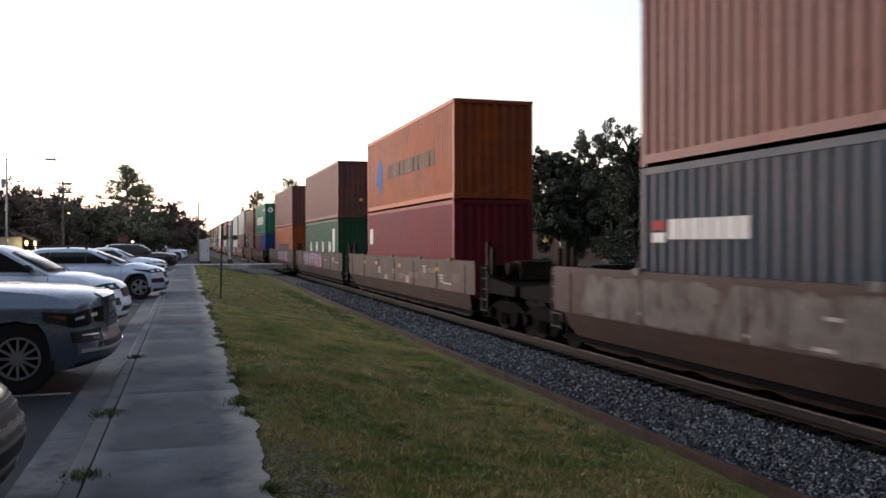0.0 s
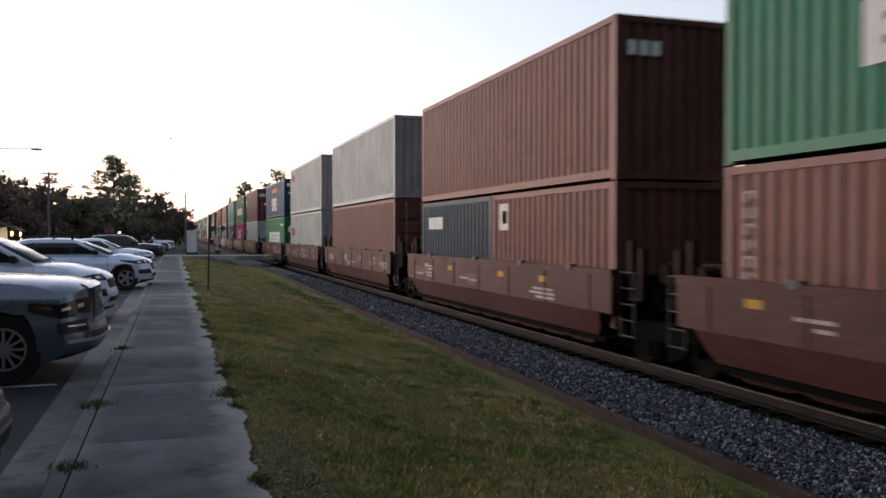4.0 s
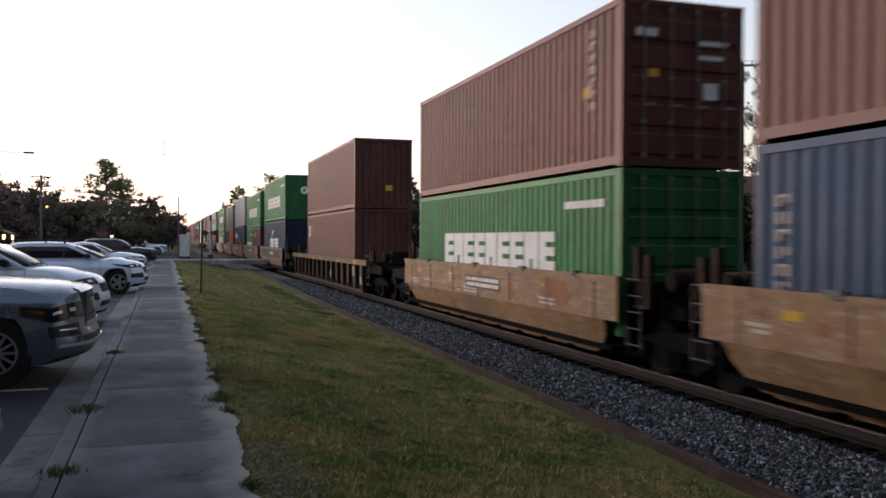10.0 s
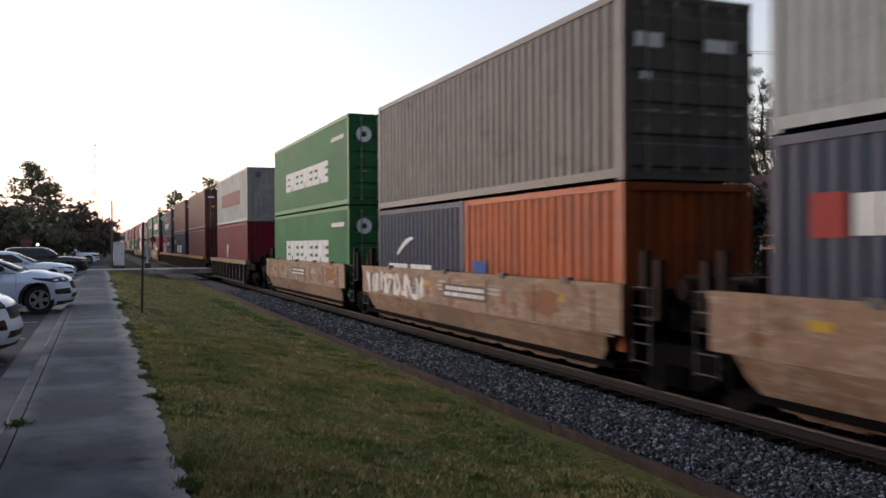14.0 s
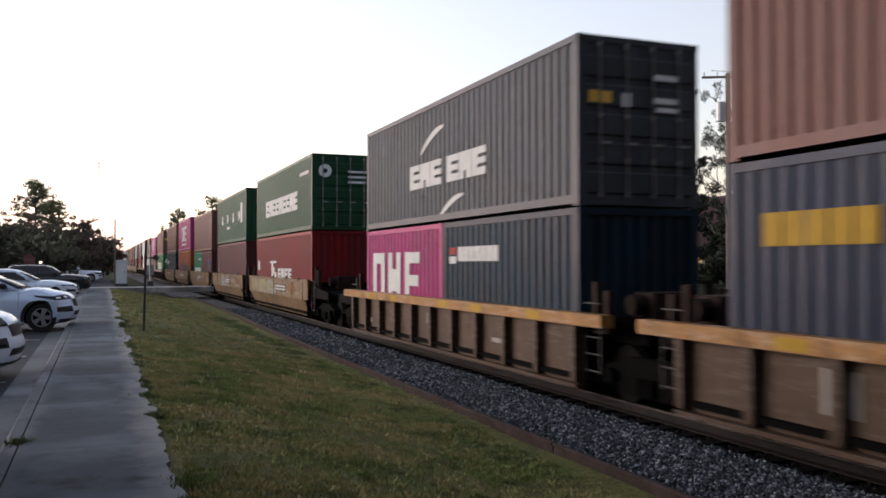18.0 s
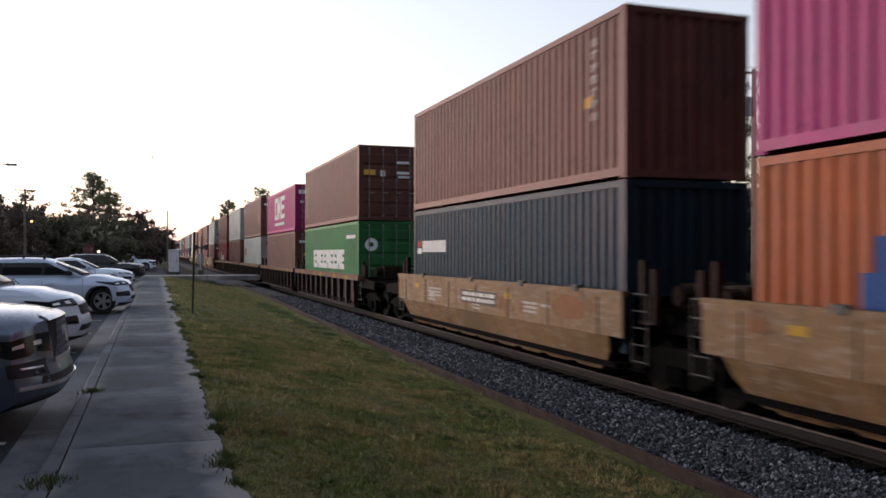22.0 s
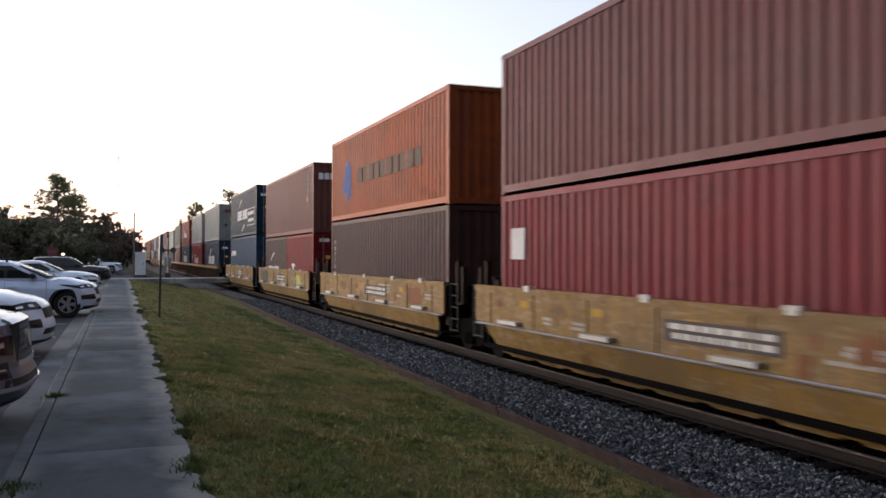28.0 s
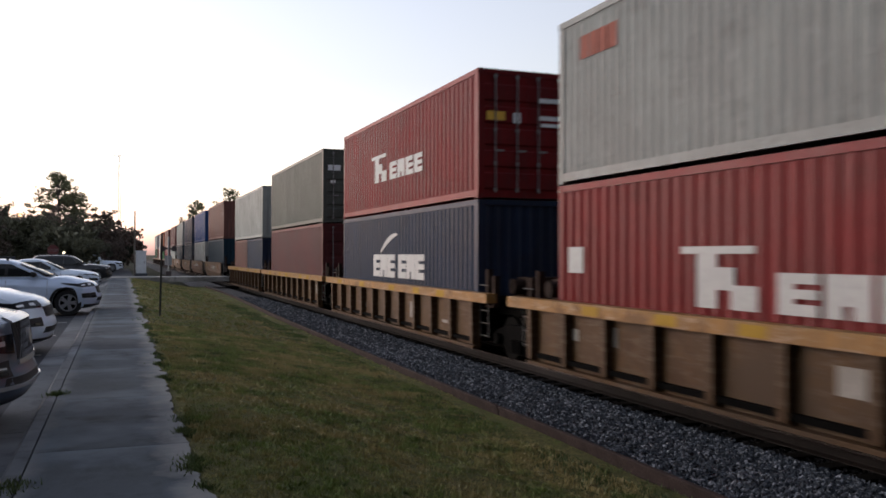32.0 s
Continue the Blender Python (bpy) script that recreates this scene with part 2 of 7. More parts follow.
def grass_soil():
    m, nt, b = node_mat("worn_turf")
    v = coords(nt, world_space=True)
    n0, n1, n2 = noise_tex(nt, v, 0.9, 7, 0.75), noise_tex(nt, v, 3.5, 6, 0.7), noise_tex(nt, v, 30, 6, 0.7)
    c = mix(nt, ramp(nt, n0, 0.38, 0.62), (0.085, 0.118, 0.024), (0.19, 0.155, 0.06))
    c = mix(nt, ramp(nt, n1, 0.45, 0.75), c, (0.115, 0.088, 0.048))
    c = mix(nt, ramp(nt, noise_tex(nt, v, 9, 6, 0.75), 0.48, 0.7), c, (0.05, 0.06, 0.018))
    c = mix(nt, ramp(nt, n2, 0.42, 0.66), c, (0.03, 0.036, 0.011))
    c = mix(nt, ramp(nt, noise_tex(nt, v, 85, 4, 0.7), 0.5, 0.72), c, (0.12, 0.11, 0.042))
    nt.links.new(c, b.inputs["Base Color"])
    b.inputs["Roughness"].default_value, b.inputs["Specular IOR Level"].default_value = 0.95, 0.12
    bump(nt, b, n2, 0.8, 0.04)
    return m


def asphalt():
    m, nt, b = node_mat("asphalt")
    v = coords(nt, world_space=True)
    n1, n2 = noise_tex(nt, v, 0.5, 6), noise_tex(nt, v, 90, 4)
    c = mix(nt, ramp(nt, n1, 0.3, 0.7), (0.014, 0.018, 0.025), (0.025, 0.03, 0.039))
    c = mix(nt, ramp(nt, n2, 0.5, 0.75), c, (0.055, 0.055, 0.055))
    nt.links.new(c, b.inputs["Base Color"])
    b.inputs["Roughness"].default_value, b.inputs["Specular IOR Level"].default_value = 0.8, 0.12
    bump(nt, b, n2, 0.3, 0.01)
    return m


def concrete(name="worn_concrete", lo=(0.021, 0.028, 0.037), hi=(0.064, 0.08, 0.096), joints=True):
    m, nt, b = node_mat(name)
    v = coords(nt, world_space=True)
    n0, n1, n2 = noise_tex(nt, v, 0.7, 5), noise_tex(nt, v, 5, 6, 0.7), noise_tex(nt, v, 120, 3)
    c = mix(nt, ramp(nt, n0, 0.32, 0.68), lo, hi)
    c = mix(nt, ramp(nt, n1, 0.5, 0.8), c, times(lo, 0.6))
    c = mix(nt, ramp(nt, n2, 0.5, 0.8), c, times(hi, 1.15))
    wide = noise_tex(nt, coords(nt, (0.5, 0.38, 1), world_space=True), 1.1, 3, 0.55)
    c = mix(nt, ramp(nt, wide, 0.54, 0.66), c, times(hi, 1.6))
    c = mix(nt, ramp(nt, noise_tex(nt, v, 1.6, 5, 0.65), 0.55, 0.7), c, times(lo, 0.5))
    if joints:                  # faint worn bands before the joints, pale worn rims
        g = nt.nodes.new("ShaderNodeNewGeometry")
        sep = nt.nodes.new("ShaderNodeSeparateXYZ")
        nt.links.new(g.outputs["Position"], sep.inputs[0])
        def sum_up(op, a, b):
            q = nt.nodes.new("ShaderNodeMath")
            q.operation = op
            for sock, val in ((q.inputs[0], a), (q.inputs[1], b)):
                if hasattr(val, "is_output"):
                    nt.links.new(val, sock)
                else:
                    sock.default_value = val
            return q.outputs[0]
        wob = sum_up('MULTIPLY', noise_tex(nt, v, 1.7, 6, 0.68), 1.15)
        fr = sum_up('FRACT', sum_up('DIVIDE', sum_up('ADD', sep.outputs[1], 9.75), 2.6), 0.0)
        band = ramp(nt, sum_up('SUBTRACT', fr, wob), 0.12, 0.5)
        c = mix(nt, sum_up('MULTIPLY', band, 0.55), c, times(hi, 2.0))
        edge = ramp(nt, sum_up('ADD', sep.outputs[0], sum_up('MULTIPLY', wob, 0.6)), 0.62, 0.86)
        c = mix(nt, edge, c, (0.2, 0.2, 0.195))
        rim = ramp(nt, sum_up('SUBTRACT', sum_up('MULTIPLY', sep.outputs[0], -1.0), sum_up('MULTIPLY', wob, -0.35)), 0.72, 0.95)
        c = mix(nt, rim, c, (0.14, 0.145, 0.15))
    oi = nt.nodes.new("ShaderNodeObjectInfo")
    c = mix(nt, ramp(nt, oi.outputs["Random"], -0.1, 5.0), c, times(lo, 0.75))
    nt.links.new(c, b.inputs["Base Color"])
    b.inputs["Roughness"].default_value, b.inputs["Specular IOR Level"].default_value = 0.8, 0.15
    bump(nt, b, n1, 0.25, 0.02)
    return m


def gravel_mat():
    m, nt, b = node_mat("ballast_bed")
    v = coords(nt, world_space=True)
    vo = nt.nodes.new("ShaderNodeTexVoronoi")
    vo.inputs["Scale"].default_value = 18
    nt.links.new(v, vo.inputs["Vector"])
    n1 = noise_tex(nt, v, 0.8, 4)
    c = mix(nt, ramp(nt, vo.outputs["Color"], 0.1, 0.9), (0.05, 0.055, 0.062), (0.2, 0.2, 0.21))
    c = mix(nt, ramp(nt, vo.outputs["Distance"], 0.25, 0.55), c, (0.035, 0.035, 0.038))
    c = mix(nt, ramp(nt, n1, 0.5, 0.8), c, (0.1, 0.09, 0.085))
    nt.links.new(c, b.inputs["Base Color"])
    b.inputs["Roughness"].default_value, b.inputs["Specular IOR Level"].default_value = 0.85, 0.12
    bump(nt, b, vo.outputs["Distance"], -1.0, 0.04)
    return m


EARTH, TURF, TAR, CONC, GRAVEL = ground_mat(), grass_soil(), asphalt(), concrete(), gravel_mat()
KERBSTONE = concrete("kerb_concrete", (0.062, 0.069, 0.08), (0.11, 0.118, 0.128), False)
xs = [-900, -300, -120, -60, -30, -12, -1.3, 0.4, 4.8, 5.2, 13, 16, 20, 22, 28, 36, 60, 120, 300, 900]
ys = [-300, -60, -20, 0, 20, 40, 60, 70, 90, 140, 220, 400, 900, 2500]


def base_z(x, y):
    return ground_z(x) - 0.06 if x > 0.5 else -0.22


sheet("ground", xs, ys, base_z, EARTH, "dark dusk-lit earth and rough grass reaching the horizon")
sheet("parking_lot", [-60, -30, -12, -5, -1.16], [-12, 0, 12, 30, 60, 110], lambda x, y: -0.13, TAR, "dark asphalt parking lot with marked bays")
def rail_line(y):
    """Where the old rail lies across the plan, along the ballast's edge."""
    return 5.04 + 0.005 * max(0, y - 4) + 0.38 * math.exp(-((y - 50) / 14) ** 2)


sheet("lot_apron", [-1.155, 0.2, 0.95], [66.3, 80, 110], lambda x, y: -0.13, TAR, "dark asphalt apron past the crossing path")
lawn = sheet("lawn", [i / 24 for i in range(25)], [-6 + 0.5 * i for i in range(142)], lambda x, y: 0, TURF, "patchy green and brown turf sloping to the track")
for v in lawn.data.vertices:
    v.co.x = 0.35 + (rail_line(v.co.y) - 0.4) * v.co.x
    v.co.z = ground_z(min(v.co.x, 4.79)) + 0.025 * noise.noise((v.co.x * 0.9, v.co.y * 0.7, 0))
sheet("ballast_bed", [4.85, 5.2, 6.0, 7.0, 7.2, 7.36, 9.9, 10.1, 11.5, 13.0], [-30 + 2 * i for i in range(240)],
      lambda x, y: (-0.875 if 7.3 < x < 10 else -0.79) + 0.03 * noise.noise((x, y * 0.5, 3)) - (0.35 * max(0, x - 10.5) / 2.5), GRAVEL, "grey crushed-stone ballast of the railway")
sheet("road", [19, 22, 25, 27.5], [-40, 0, 40, 80, 160, 300], lambda x, y: -0.62, TAR, "dark asphalt street beyond the railway")
# ---- rails, sleepers, ballast stones, pavement ----
def rail_section(h=0.17):
    return [(-0.07, 0), (0.07, 0), (0.07, 0.015), (0.012, 0.04), (0.012, h - 0.045), (0.036, h - 0.035), (0.036, h - 0.006), (0.028, h), (-0.028, h), (-0.036, h - 0.006), (-0.036, h - 0.035), (-0.012, h - 0.045), (-0.012, 0.04), (-0.07, 0.015)]


track = empty("railway_track", pose(0, 0, 0), label="main railway track with rusty rails on dark sleepers", kind="structure")
for sx in (-1, 1):
    bm = bmesh.new()
    prism(bm, [(TRACK_X + sx * 0.7525 + a, RAIL_Z - 0.17 + b) for a, b in rail_section()], -30, 420, axis=1)
    r = part("rail", bm, RAILTOP, track, "dark running rail")
    bm = bmesh.new()
    x = TRACK_X + sx * 0.7525
    prism(bm, [(x - 0.037, RAIL_Z - 0.016), (x + 0.037, RAIL_Z - 0.016), (x + 0.03, RAIL_Z + 0.002), (x - 0.03, RAIL_Z + 0.002)], -30, 420, axis=1)
    part("rail_head", bm, plain("worn_rail_head", (0.075, 0.055, 0.047), 0.45, 0.5, var=0.2, scale=2, fine=30), r, "worn brown running surface")
TIMBER = plain("tarred_timber", (0.009, 0.008, 0.0075), 0.9, spec=0.05, var=0.4, scale=3, fine=25, bumpy=0.5)


def sleeper(bm):
    box(bm, -1.3, 1.3, -0.115, 0.115, -0.16, 0.0)
    bmesh.ops.bevel(bm, geom=bm.edges[:], offset=0.012, segments=1, affect='EDGES')


for i in range(150):
    s = link_mesh("sleeper", shared("sleeper", sleeper), TIMBER, track)
    s.matrix_basis = pose(TRACK_X + random.uniform(-0.03, 0.03), 1.0 + 0.545 * i, RAIL_Z - 0.172, 0, 0, random.uniform(-0.7, 0.7))
edge_rail = empty("old_rail", pose(0, 0, 0), label="rusty old rail laid along the ballast edge", category="rail")
for k in range(7):
    y0, y1 = -8 + 10.1 * k, 2.08 + 10.1 * k
    x0, x1 = rail_line(y0), rail_line(y1)
    bm = bmesh.new()
    prism(bm, rail_section(0.18), 0, y1 - y0, axis=1)
    r = part("rail_length", bm, RUSTY, edge_rail)
    r.matrix_basis = pose(x0, y0, -0.765, 0, random.uniform(-3, 3), -math.degrees(math.atan2(x1 - x0, y1 - y0)))


def stone_field(name, x0, x1, y0, y1, size, density, seed, mat, zf, label):
    """Many small angular stones as one object."""
    rs = np.random.RandomState(seed)
    n = int((x1 - x0) * (y1 - y0) * density)
    base = np.array([(1, 0, 0), (-1, 0, 0), (0, 1, 0), (0, -1, 0), (0, 0, 1), (0, 0, -1)], float)
    tri = np.array([(0, 2, 4), (2, 1, 4), (1, 3, 4), (3, 0, 4), (2, 0, 5), (1, 2, 5), (3, 1, 5), (0, 3, 5)])
    px, py = rs.uniform(x0, x1, n), y0 + (y1 - y0) * rs.uniform(0, 1, n) ** 1.35
    sc = size * rs.uniform(0.5, 1.25, (n, 1, 3)) * np.array([1, 1, 0.75])
    jit = 1 + rs.uniform(-0.3, 0.3, (n, 6, 3))
    v = base[None] * jit * sc + rs.uniform(-0.25, 0.25, (n, 6, 3)) * sc
    a = rs.uniform(0, 2 * np.pi, n)
    b = rs.uniform(-0.9, 0.9, n)
    cb, sb = np.cos(b)[:, None], np.sin(b)[:, None]
    vx, vz = v[..., 0] * cb - v[..., 2] * sb, v[..., 0] * sb + v[..., 2] * cb
    ca, sa = np.cos(a)[:, None], np.sin(a)[:, None]
    X = vx * ca - v[..., 1] * sa + px[:, None]
    Y = vx * sa + v[..., 1] * ca + py[:, None]
    Z = vz + np.array([zf(p, q) for p, q in zip(px, py)])[:, None] + rs.uniform(-0.3, 0.6, n)[:, None] * size
    verts = np.stack([X, Y, Z], -1).reshape(-1, 3)
    faces = (tri[None] + (np.arange(n) * 6)[:, None, None]).reshape(-1, 3)
    me = bpy.data.meshes.new(name)
    me.from_pydata(verts.tolist(), [], faces.tolist())
    return tagged(link_mesh(name, me, mat), label, kind="stuff")


def stone_mat():
    m, nt, b = node_mat("crushed_granite")
    g = nt.nodes.new("ShaderNodeNewGeometry")
    v = coords(nt, world_space=True)
    n = noise_tex(nt, v, 60, 4)
    r = nt.nodes.new("ShaderNodeValToRGB")
    nt.links.new(g.outputs["Random Per Island"], r.inputs[0])
    e = r.color_ramp.elements
    e[0].position, e[0].color = 0.0, (0.02, 0.026, 0.036, 1)
    e[1].position, e[1].color = 1.0, (0.3, 0.315, 0.35, 1)
    x = r.color_ramp.elements.new(0.6)
    x.color = (0.036, 0.046, 0.061, 1)
    c = mix(nt, ramp(nt, n, 0.4, 0.7), r.outputs[0], (0.055, 0.057, 0.062))
    nt.links.new(c, b.inputs["Base Color"])
    b.inputs["Roughness"].default_value, b.inputs["Specular IOR Level"].default_value = 0.8, 0.15
    return m


STONE = stone_mat()
PEBBLE = plain("pale_grit", (0.2, 0.19, 0.175), 0.85, var=0.4, scale=30, world_space=True, spec=0.1)
bed = lambda x, y: -0.785 + (0.06 * (1 - abs(x - 6.1)) if 5.1 < x < 7.1 else 0.0)
stone_field("ballast_stones", 5.09, 7.3, 2.5, 22, 0.032, 760, 3, STONE, bed, "grey crushed-stone ballast beside the track")
stone_field("ballast_stones", 5.3, 7.3, 19, 48, 0.048, 260, 4, STONE, bed, "grey crushed-stone ballast beside the track")
stone_field("ballast_stones", 7.45, 10.2, 2.5, 40, 0.042, 130, 5, plain("near_black_stone", (0.008, 0.007, 0.0065), 0.9, spec=0.05, var=0.4, world_space=True), lambda x, y: -0.885, "near-black ballast between the rails")
stone_field("ballast_stones", 7.25, 7.86, 2.5, 45, 0.03, 300, 6, plain("dark_railside_stone", (0.016, 0.016, 0.018), 0.85, var=0.5, scale=30, world_space=True, spec=0.1), lambda x, y: -0.865, "dark ballast packed along the running rail")
stone_field("path_gravel", 0.45, 0.95, 2.6, 5.8, 0.012, 900, 8, PEBBLE, lambda x, y: -0.012 - 0.03 * max(0, x - 0.6), "loose gravel at the broken pavement edge")

# pavement: slabs cast in a row, each with its joint; kerb and gutter stones beside it
pavement = empty("pavement", pose(0, 0, 0), label="worn grey concrete pavement with grass-grown edges", kind="structure")
y = -4.55
k = 0


def worn_edge(y):
    """The broken edge of the pavement towards the grass."""
    return 0.52 + 0.0012 * y + 0.16 * noise.noise((0.0, y * 0.55, 4.0)) + 0.09 * noise.noise((3.0, y * 1.9, 1.0)) + 0.05 * noise.noise((7.0, y * 5.5, 2.0))


while y < 63:
    L = 2.6
    bm = bmesh.new()
    rs = random.Random(k)
    right = [(worn_edge(y + L * i / 26), y + 0.003 + (L - 0.006) * i / 26) for i in range(27)]
    prism(bm, [(-0.64, y + 0.002)] + right + [(-0.64, y + L - 0.002)], -0.14, rs.uniform(-0.002, 0.001), axis=2)
    part("slab", bm, CONC, pavement)
    y += L
    k += 1
kerb = empty("kerb", pose(0, 0, 0), label="pale concrete kerb with a gutter apron", kind="structure")
kerb_me = shared("kerb_stone", lambda bm: prism(bm, [(-0.80, -0.2), (-0.655, -0.2), (-0.655, -0.004), (-0.76, -0.004), (-0.79, -0.03)], 0.006, 2.994, axis=1))
gut_me = shared("gutter_stone", lambda bm: prism(bm, [(-1.16, -0.2), (-0.80, -0.2), (-0.80, -0.118), (-1.16, -0.124)], 0.006, 2.994, axis=1))
for i in range(22):
    link_mesh("kerb_stone", kerb_me, KERBSTONE, kerb).location.y = -5 + 3 * i
    link_mesh("gutter_stone", gut_me, KERBSTONE, kerb).location.y = -5 + 3 * i
bm = bmesh.new()
box(bm, -1.2, 7.2, 63.0, 66.2, -0.3, 0.012)
tagged(part("crossing_path", bm, concrete("crossing_concrete", (0.17, 0.17, 0.165), (0.24, 0.235, 0.225), False)), "pale concrete path that crosses to the track", kind="structure")
bm = bmesh.new()
box(bm, 7.2, 11, 63.0, 66.2, -0.9, RAIL_Z - 0.02)
tagged(part("crossing_deck", bm, TIMBER), "dark timber crossing deck between the rails", kind="structure")
# marked bays
bays = empty("bay_marking", pose(0, 0, 0), label="faded white parking bay lines", kind="structure")
for i in range(8):
    bm = bmesh.new()
    box(bm, -6.2, -1.25, 2.0 + 2.9 * i * 1.28, 2.1 + 2.9 * i * 1.28, -0.129, -0.125)
    part("bay_line", bm, plain("road_paint", (0.3, 0.3, 0.29), 0.8, var=0.4), bays)


def blades(name, n, area, h, seed, mat, label, clumps=None):
    """Grass as thin bent blades, one object."""
    rs = np.random.RandomState(seed)
    x0, x1, y0, y1 = area or (0, 1, 0, 1)
    if clumps is None:
        m = n // 16             # blades stand in small tufts
        k = rs.randint(0, m, n)
        cx, cy = rs.uniform(x0, x1, m), y0 + (y1 - y0) * rs.uniform(0, 1, m) ** 1.7
        px, py = np.clip(cx[k] + rs.normal(0, 0.022, n), x0 - 0.05, x1), cy[k] + rs.normal(0, 0.03, n)
    else:
        c = np.array(clumps)[rs.randint(0, len(clumps), n)]
        px, py = c[:, 0] + rs.normal(0, 1, n) * c[:, 2], c[:, 1] + rs.normal(0, 1, n) * c[:, 2] * 1.3
    hh = h * rs.uniform(0.35, 1.35, n)
    a = rs.uniform(0, 2 * np.pi, n)
    w = 0.0022 + 0.002 * rs.uniform(0, 1, n) + 0.00045 * py
    lean = rs.uniform(0.1, 0.9, n) * hh
    b = rs.uniform(0, 2 * np.pi, n)
    z = np.array([max(ground_z(p), -0.72) if p > 0.56 else 0.0 for p in px]) - 0.01
    v = np.zeros((n, 3, 3))
    v[:, 0] = np.stack([px - w * np.cos(a), py - w * np.sin(a), z], -1)
    v[:, 1] = np.stack([px + w * np.cos(a), py + w * np.sin(a), z], -1)
    v[:, 2] = np.stack([px + lean * np.cos(b), py + lean * np.sin(b), z + hh], -1)
    me = bpy.data.meshes.new(name)
    me.from_pydata(v.reshape(-1, 3).tolist(), [], np.arange(3 * n).reshape(-1, 3).tolist())
    return tagged(link_mesh(name, me, mat), label, kind="stuff")


def blade_mat(name, a, b_, dry):
    m, nt, b = node_mat(name)
    g = nt.nodes.new("ShaderNodeNewGeometry")
    v = coords(nt, world_space=True)
    n0, n1 = noise_tex(nt, v, 0.9, 7, 0.75), noise_tex(nt, v, 4.5, 5, 0.7)
    c = mix(nt, g.outputs["Random Per Island"], a, b_)
    c = mix(nt, ramp(nt, noise_tex(nt, v, 2.2, 6, 0.72), 0.5, 0.62), c, times(a, 0.42))
    c = mix(nt, ramp(nt, n0, 0.44, 0.58), c, dry)
    c = mix(nt, ramp(nt, n1, 0.5, 0.72), c, tuple(0.8 * q for q in dry))
    nt.links.new(c, b.inputs["Base Color"])
    b.inputs["Roughness"].default_value = 0.7
    return m


GRASS = blade_mat("grass_blades", (0.11, 0.175, 0.032), (0.215, 0.255, 0.062), (0.36, 0.29, 0.12))
WEED = blade_mat("weed_blades", (0.05, 0.10, 0.02), (0.10, 0.15, 0.03), (0.08, 0.11, 0.03))
blades("grass", 250000, (0.6, 4.75, 2.6, 22), 0.04, 11, GRASS, "short patchy grass, half dry, on the verge")
blades("grass", 90000, (0.6, 5.15, 14, 63), 0.04, 12, GRASS, "short patchy grass, half dry, on the verge")
rw = random.Random(5)
blades("weeds", 36000, None, 0.045, 13, WEED, "tufts of weeds along the rail and pavement",
       [(0.56, 7.6, 0.1), (0.6, 9.5, 0.07), (-0.66, 5.2, 0.06), (-0.7, 7.4, 0.07), (-0.66, 11.5, 0.05), (0.95, 23, 0.3), (0.62, 14, 0.08), (4.6, 15.5, 0.18), (4.65, 19.5, 0.2), (4.5, 11.8, 0.15), (4.7, 27, 0.2)]
       + [(rw.uniform(4.3, 4.98), rw.uniform(3, 40), 0.13) for _ in range(110)] + [(worn_edge(yy) + 0.03, yy, 0.04) for yy in [rw.uniform(3, 45) for _ in range(40)]])
# ---- shipping containers ----
SIDE_X, WIDE, BASE_Z = 7.41, 2.438, -0.08


def corrugated(bm, length, z0, z1, x, depth, pitch=0.278, axis=1, flip=1):
    """A sheet with trapezoid ribs that stand upright, along y (axis 1) or along x (axis 0)."""
    pts, n = [], int(length / pitch)
    p = length / n
    for i in range(n):
        a = i * p
        pts += [(a, 0), (a + 0.26 * p, 0), (a + 0.5 * p, 1), (a + 0.76 * p, 1)]
    pts.append((length, 0))
    cols = []
    for a, d in pts:
        o = x + flip * depth * d
        cols.append([bm.verts.new((o, a, z) if axis == 1 else (a, o, z)) for z in (z0, z1)])
    for c, e in zip(cols, cols[1:]):
        bm.faces.new((c[0], e[0], e[1], c[1]))


def side_mesh(L, H, smooth_side):
    def make(bm):
        if smooth_side:
            corrugated(bm, L - 0.32, 0.19, H - 0.11, 0.012, 0.034, 0.22)
        else:
            corrugated(bm, L - 0.32, 0.19, H - 0.11, 0.008, 0.05)
    return shared(("side_panel", L, H, smooth_side), make)


def end_mesh(H):
    return shared(("end_panel", H), lambda bm: corrugated(bm, WIDE - 0.3, 0.16, H - 0.12, 0.015, 0.045, 0.25, axis=0))


def door_mesh(H):
    def make(bm):
        w = (WIDE - 0.30) / 2
        n, q = 5, [(0.06, 0.15), (0.02, 0.15)]
        d = (H - 0.42) / n
        for i in range(n):      # one pressed sheet, its panels proud of the ribs between
            z = 0.2 + i * d
            q += [(0.02, z), (-0.01, z + 0.03), (-0.01, z + d * 0.72), (0.02, z + d * 0.72 + 0.03)]
        prism(bm, q + [(0.02, H - 0.12), (0.06, H - 0.12)], 0.004, w - 0.004, axis=0)
    return shared(("door", H), make)


def rod_mesh(H):
    def make(bm):
        tube(bm, (0, 0, 0.13), (0, 0, H - 0.1), 0.017, n=6)
        for z in (0.16, 0.75, 1.5, H - 0.2):
            box(bm, -0.035, 0.035, -0.012, 0.03, z, z + 0.07)
        box(bm, -0.015, 0.2, -0.03, -0.01, 1.05, 1.09)
    return shared(("lock_rod", H), make)


def post_mesh(H):
    return shared(("corner_post", H), lambda bm: box(bm, 0, 0.16, 0, 0.16, 0.118, H - 0.118))


def cast_mesh():
    def make(bm):
        box(bm, -0.006, 0.166, -0.008, 0.17, 0, 0.118)
        box(bm, -0.010, -0.006, 0.05, 0.12, 0.03, 0.09)
    return shared("corner_casting", make)


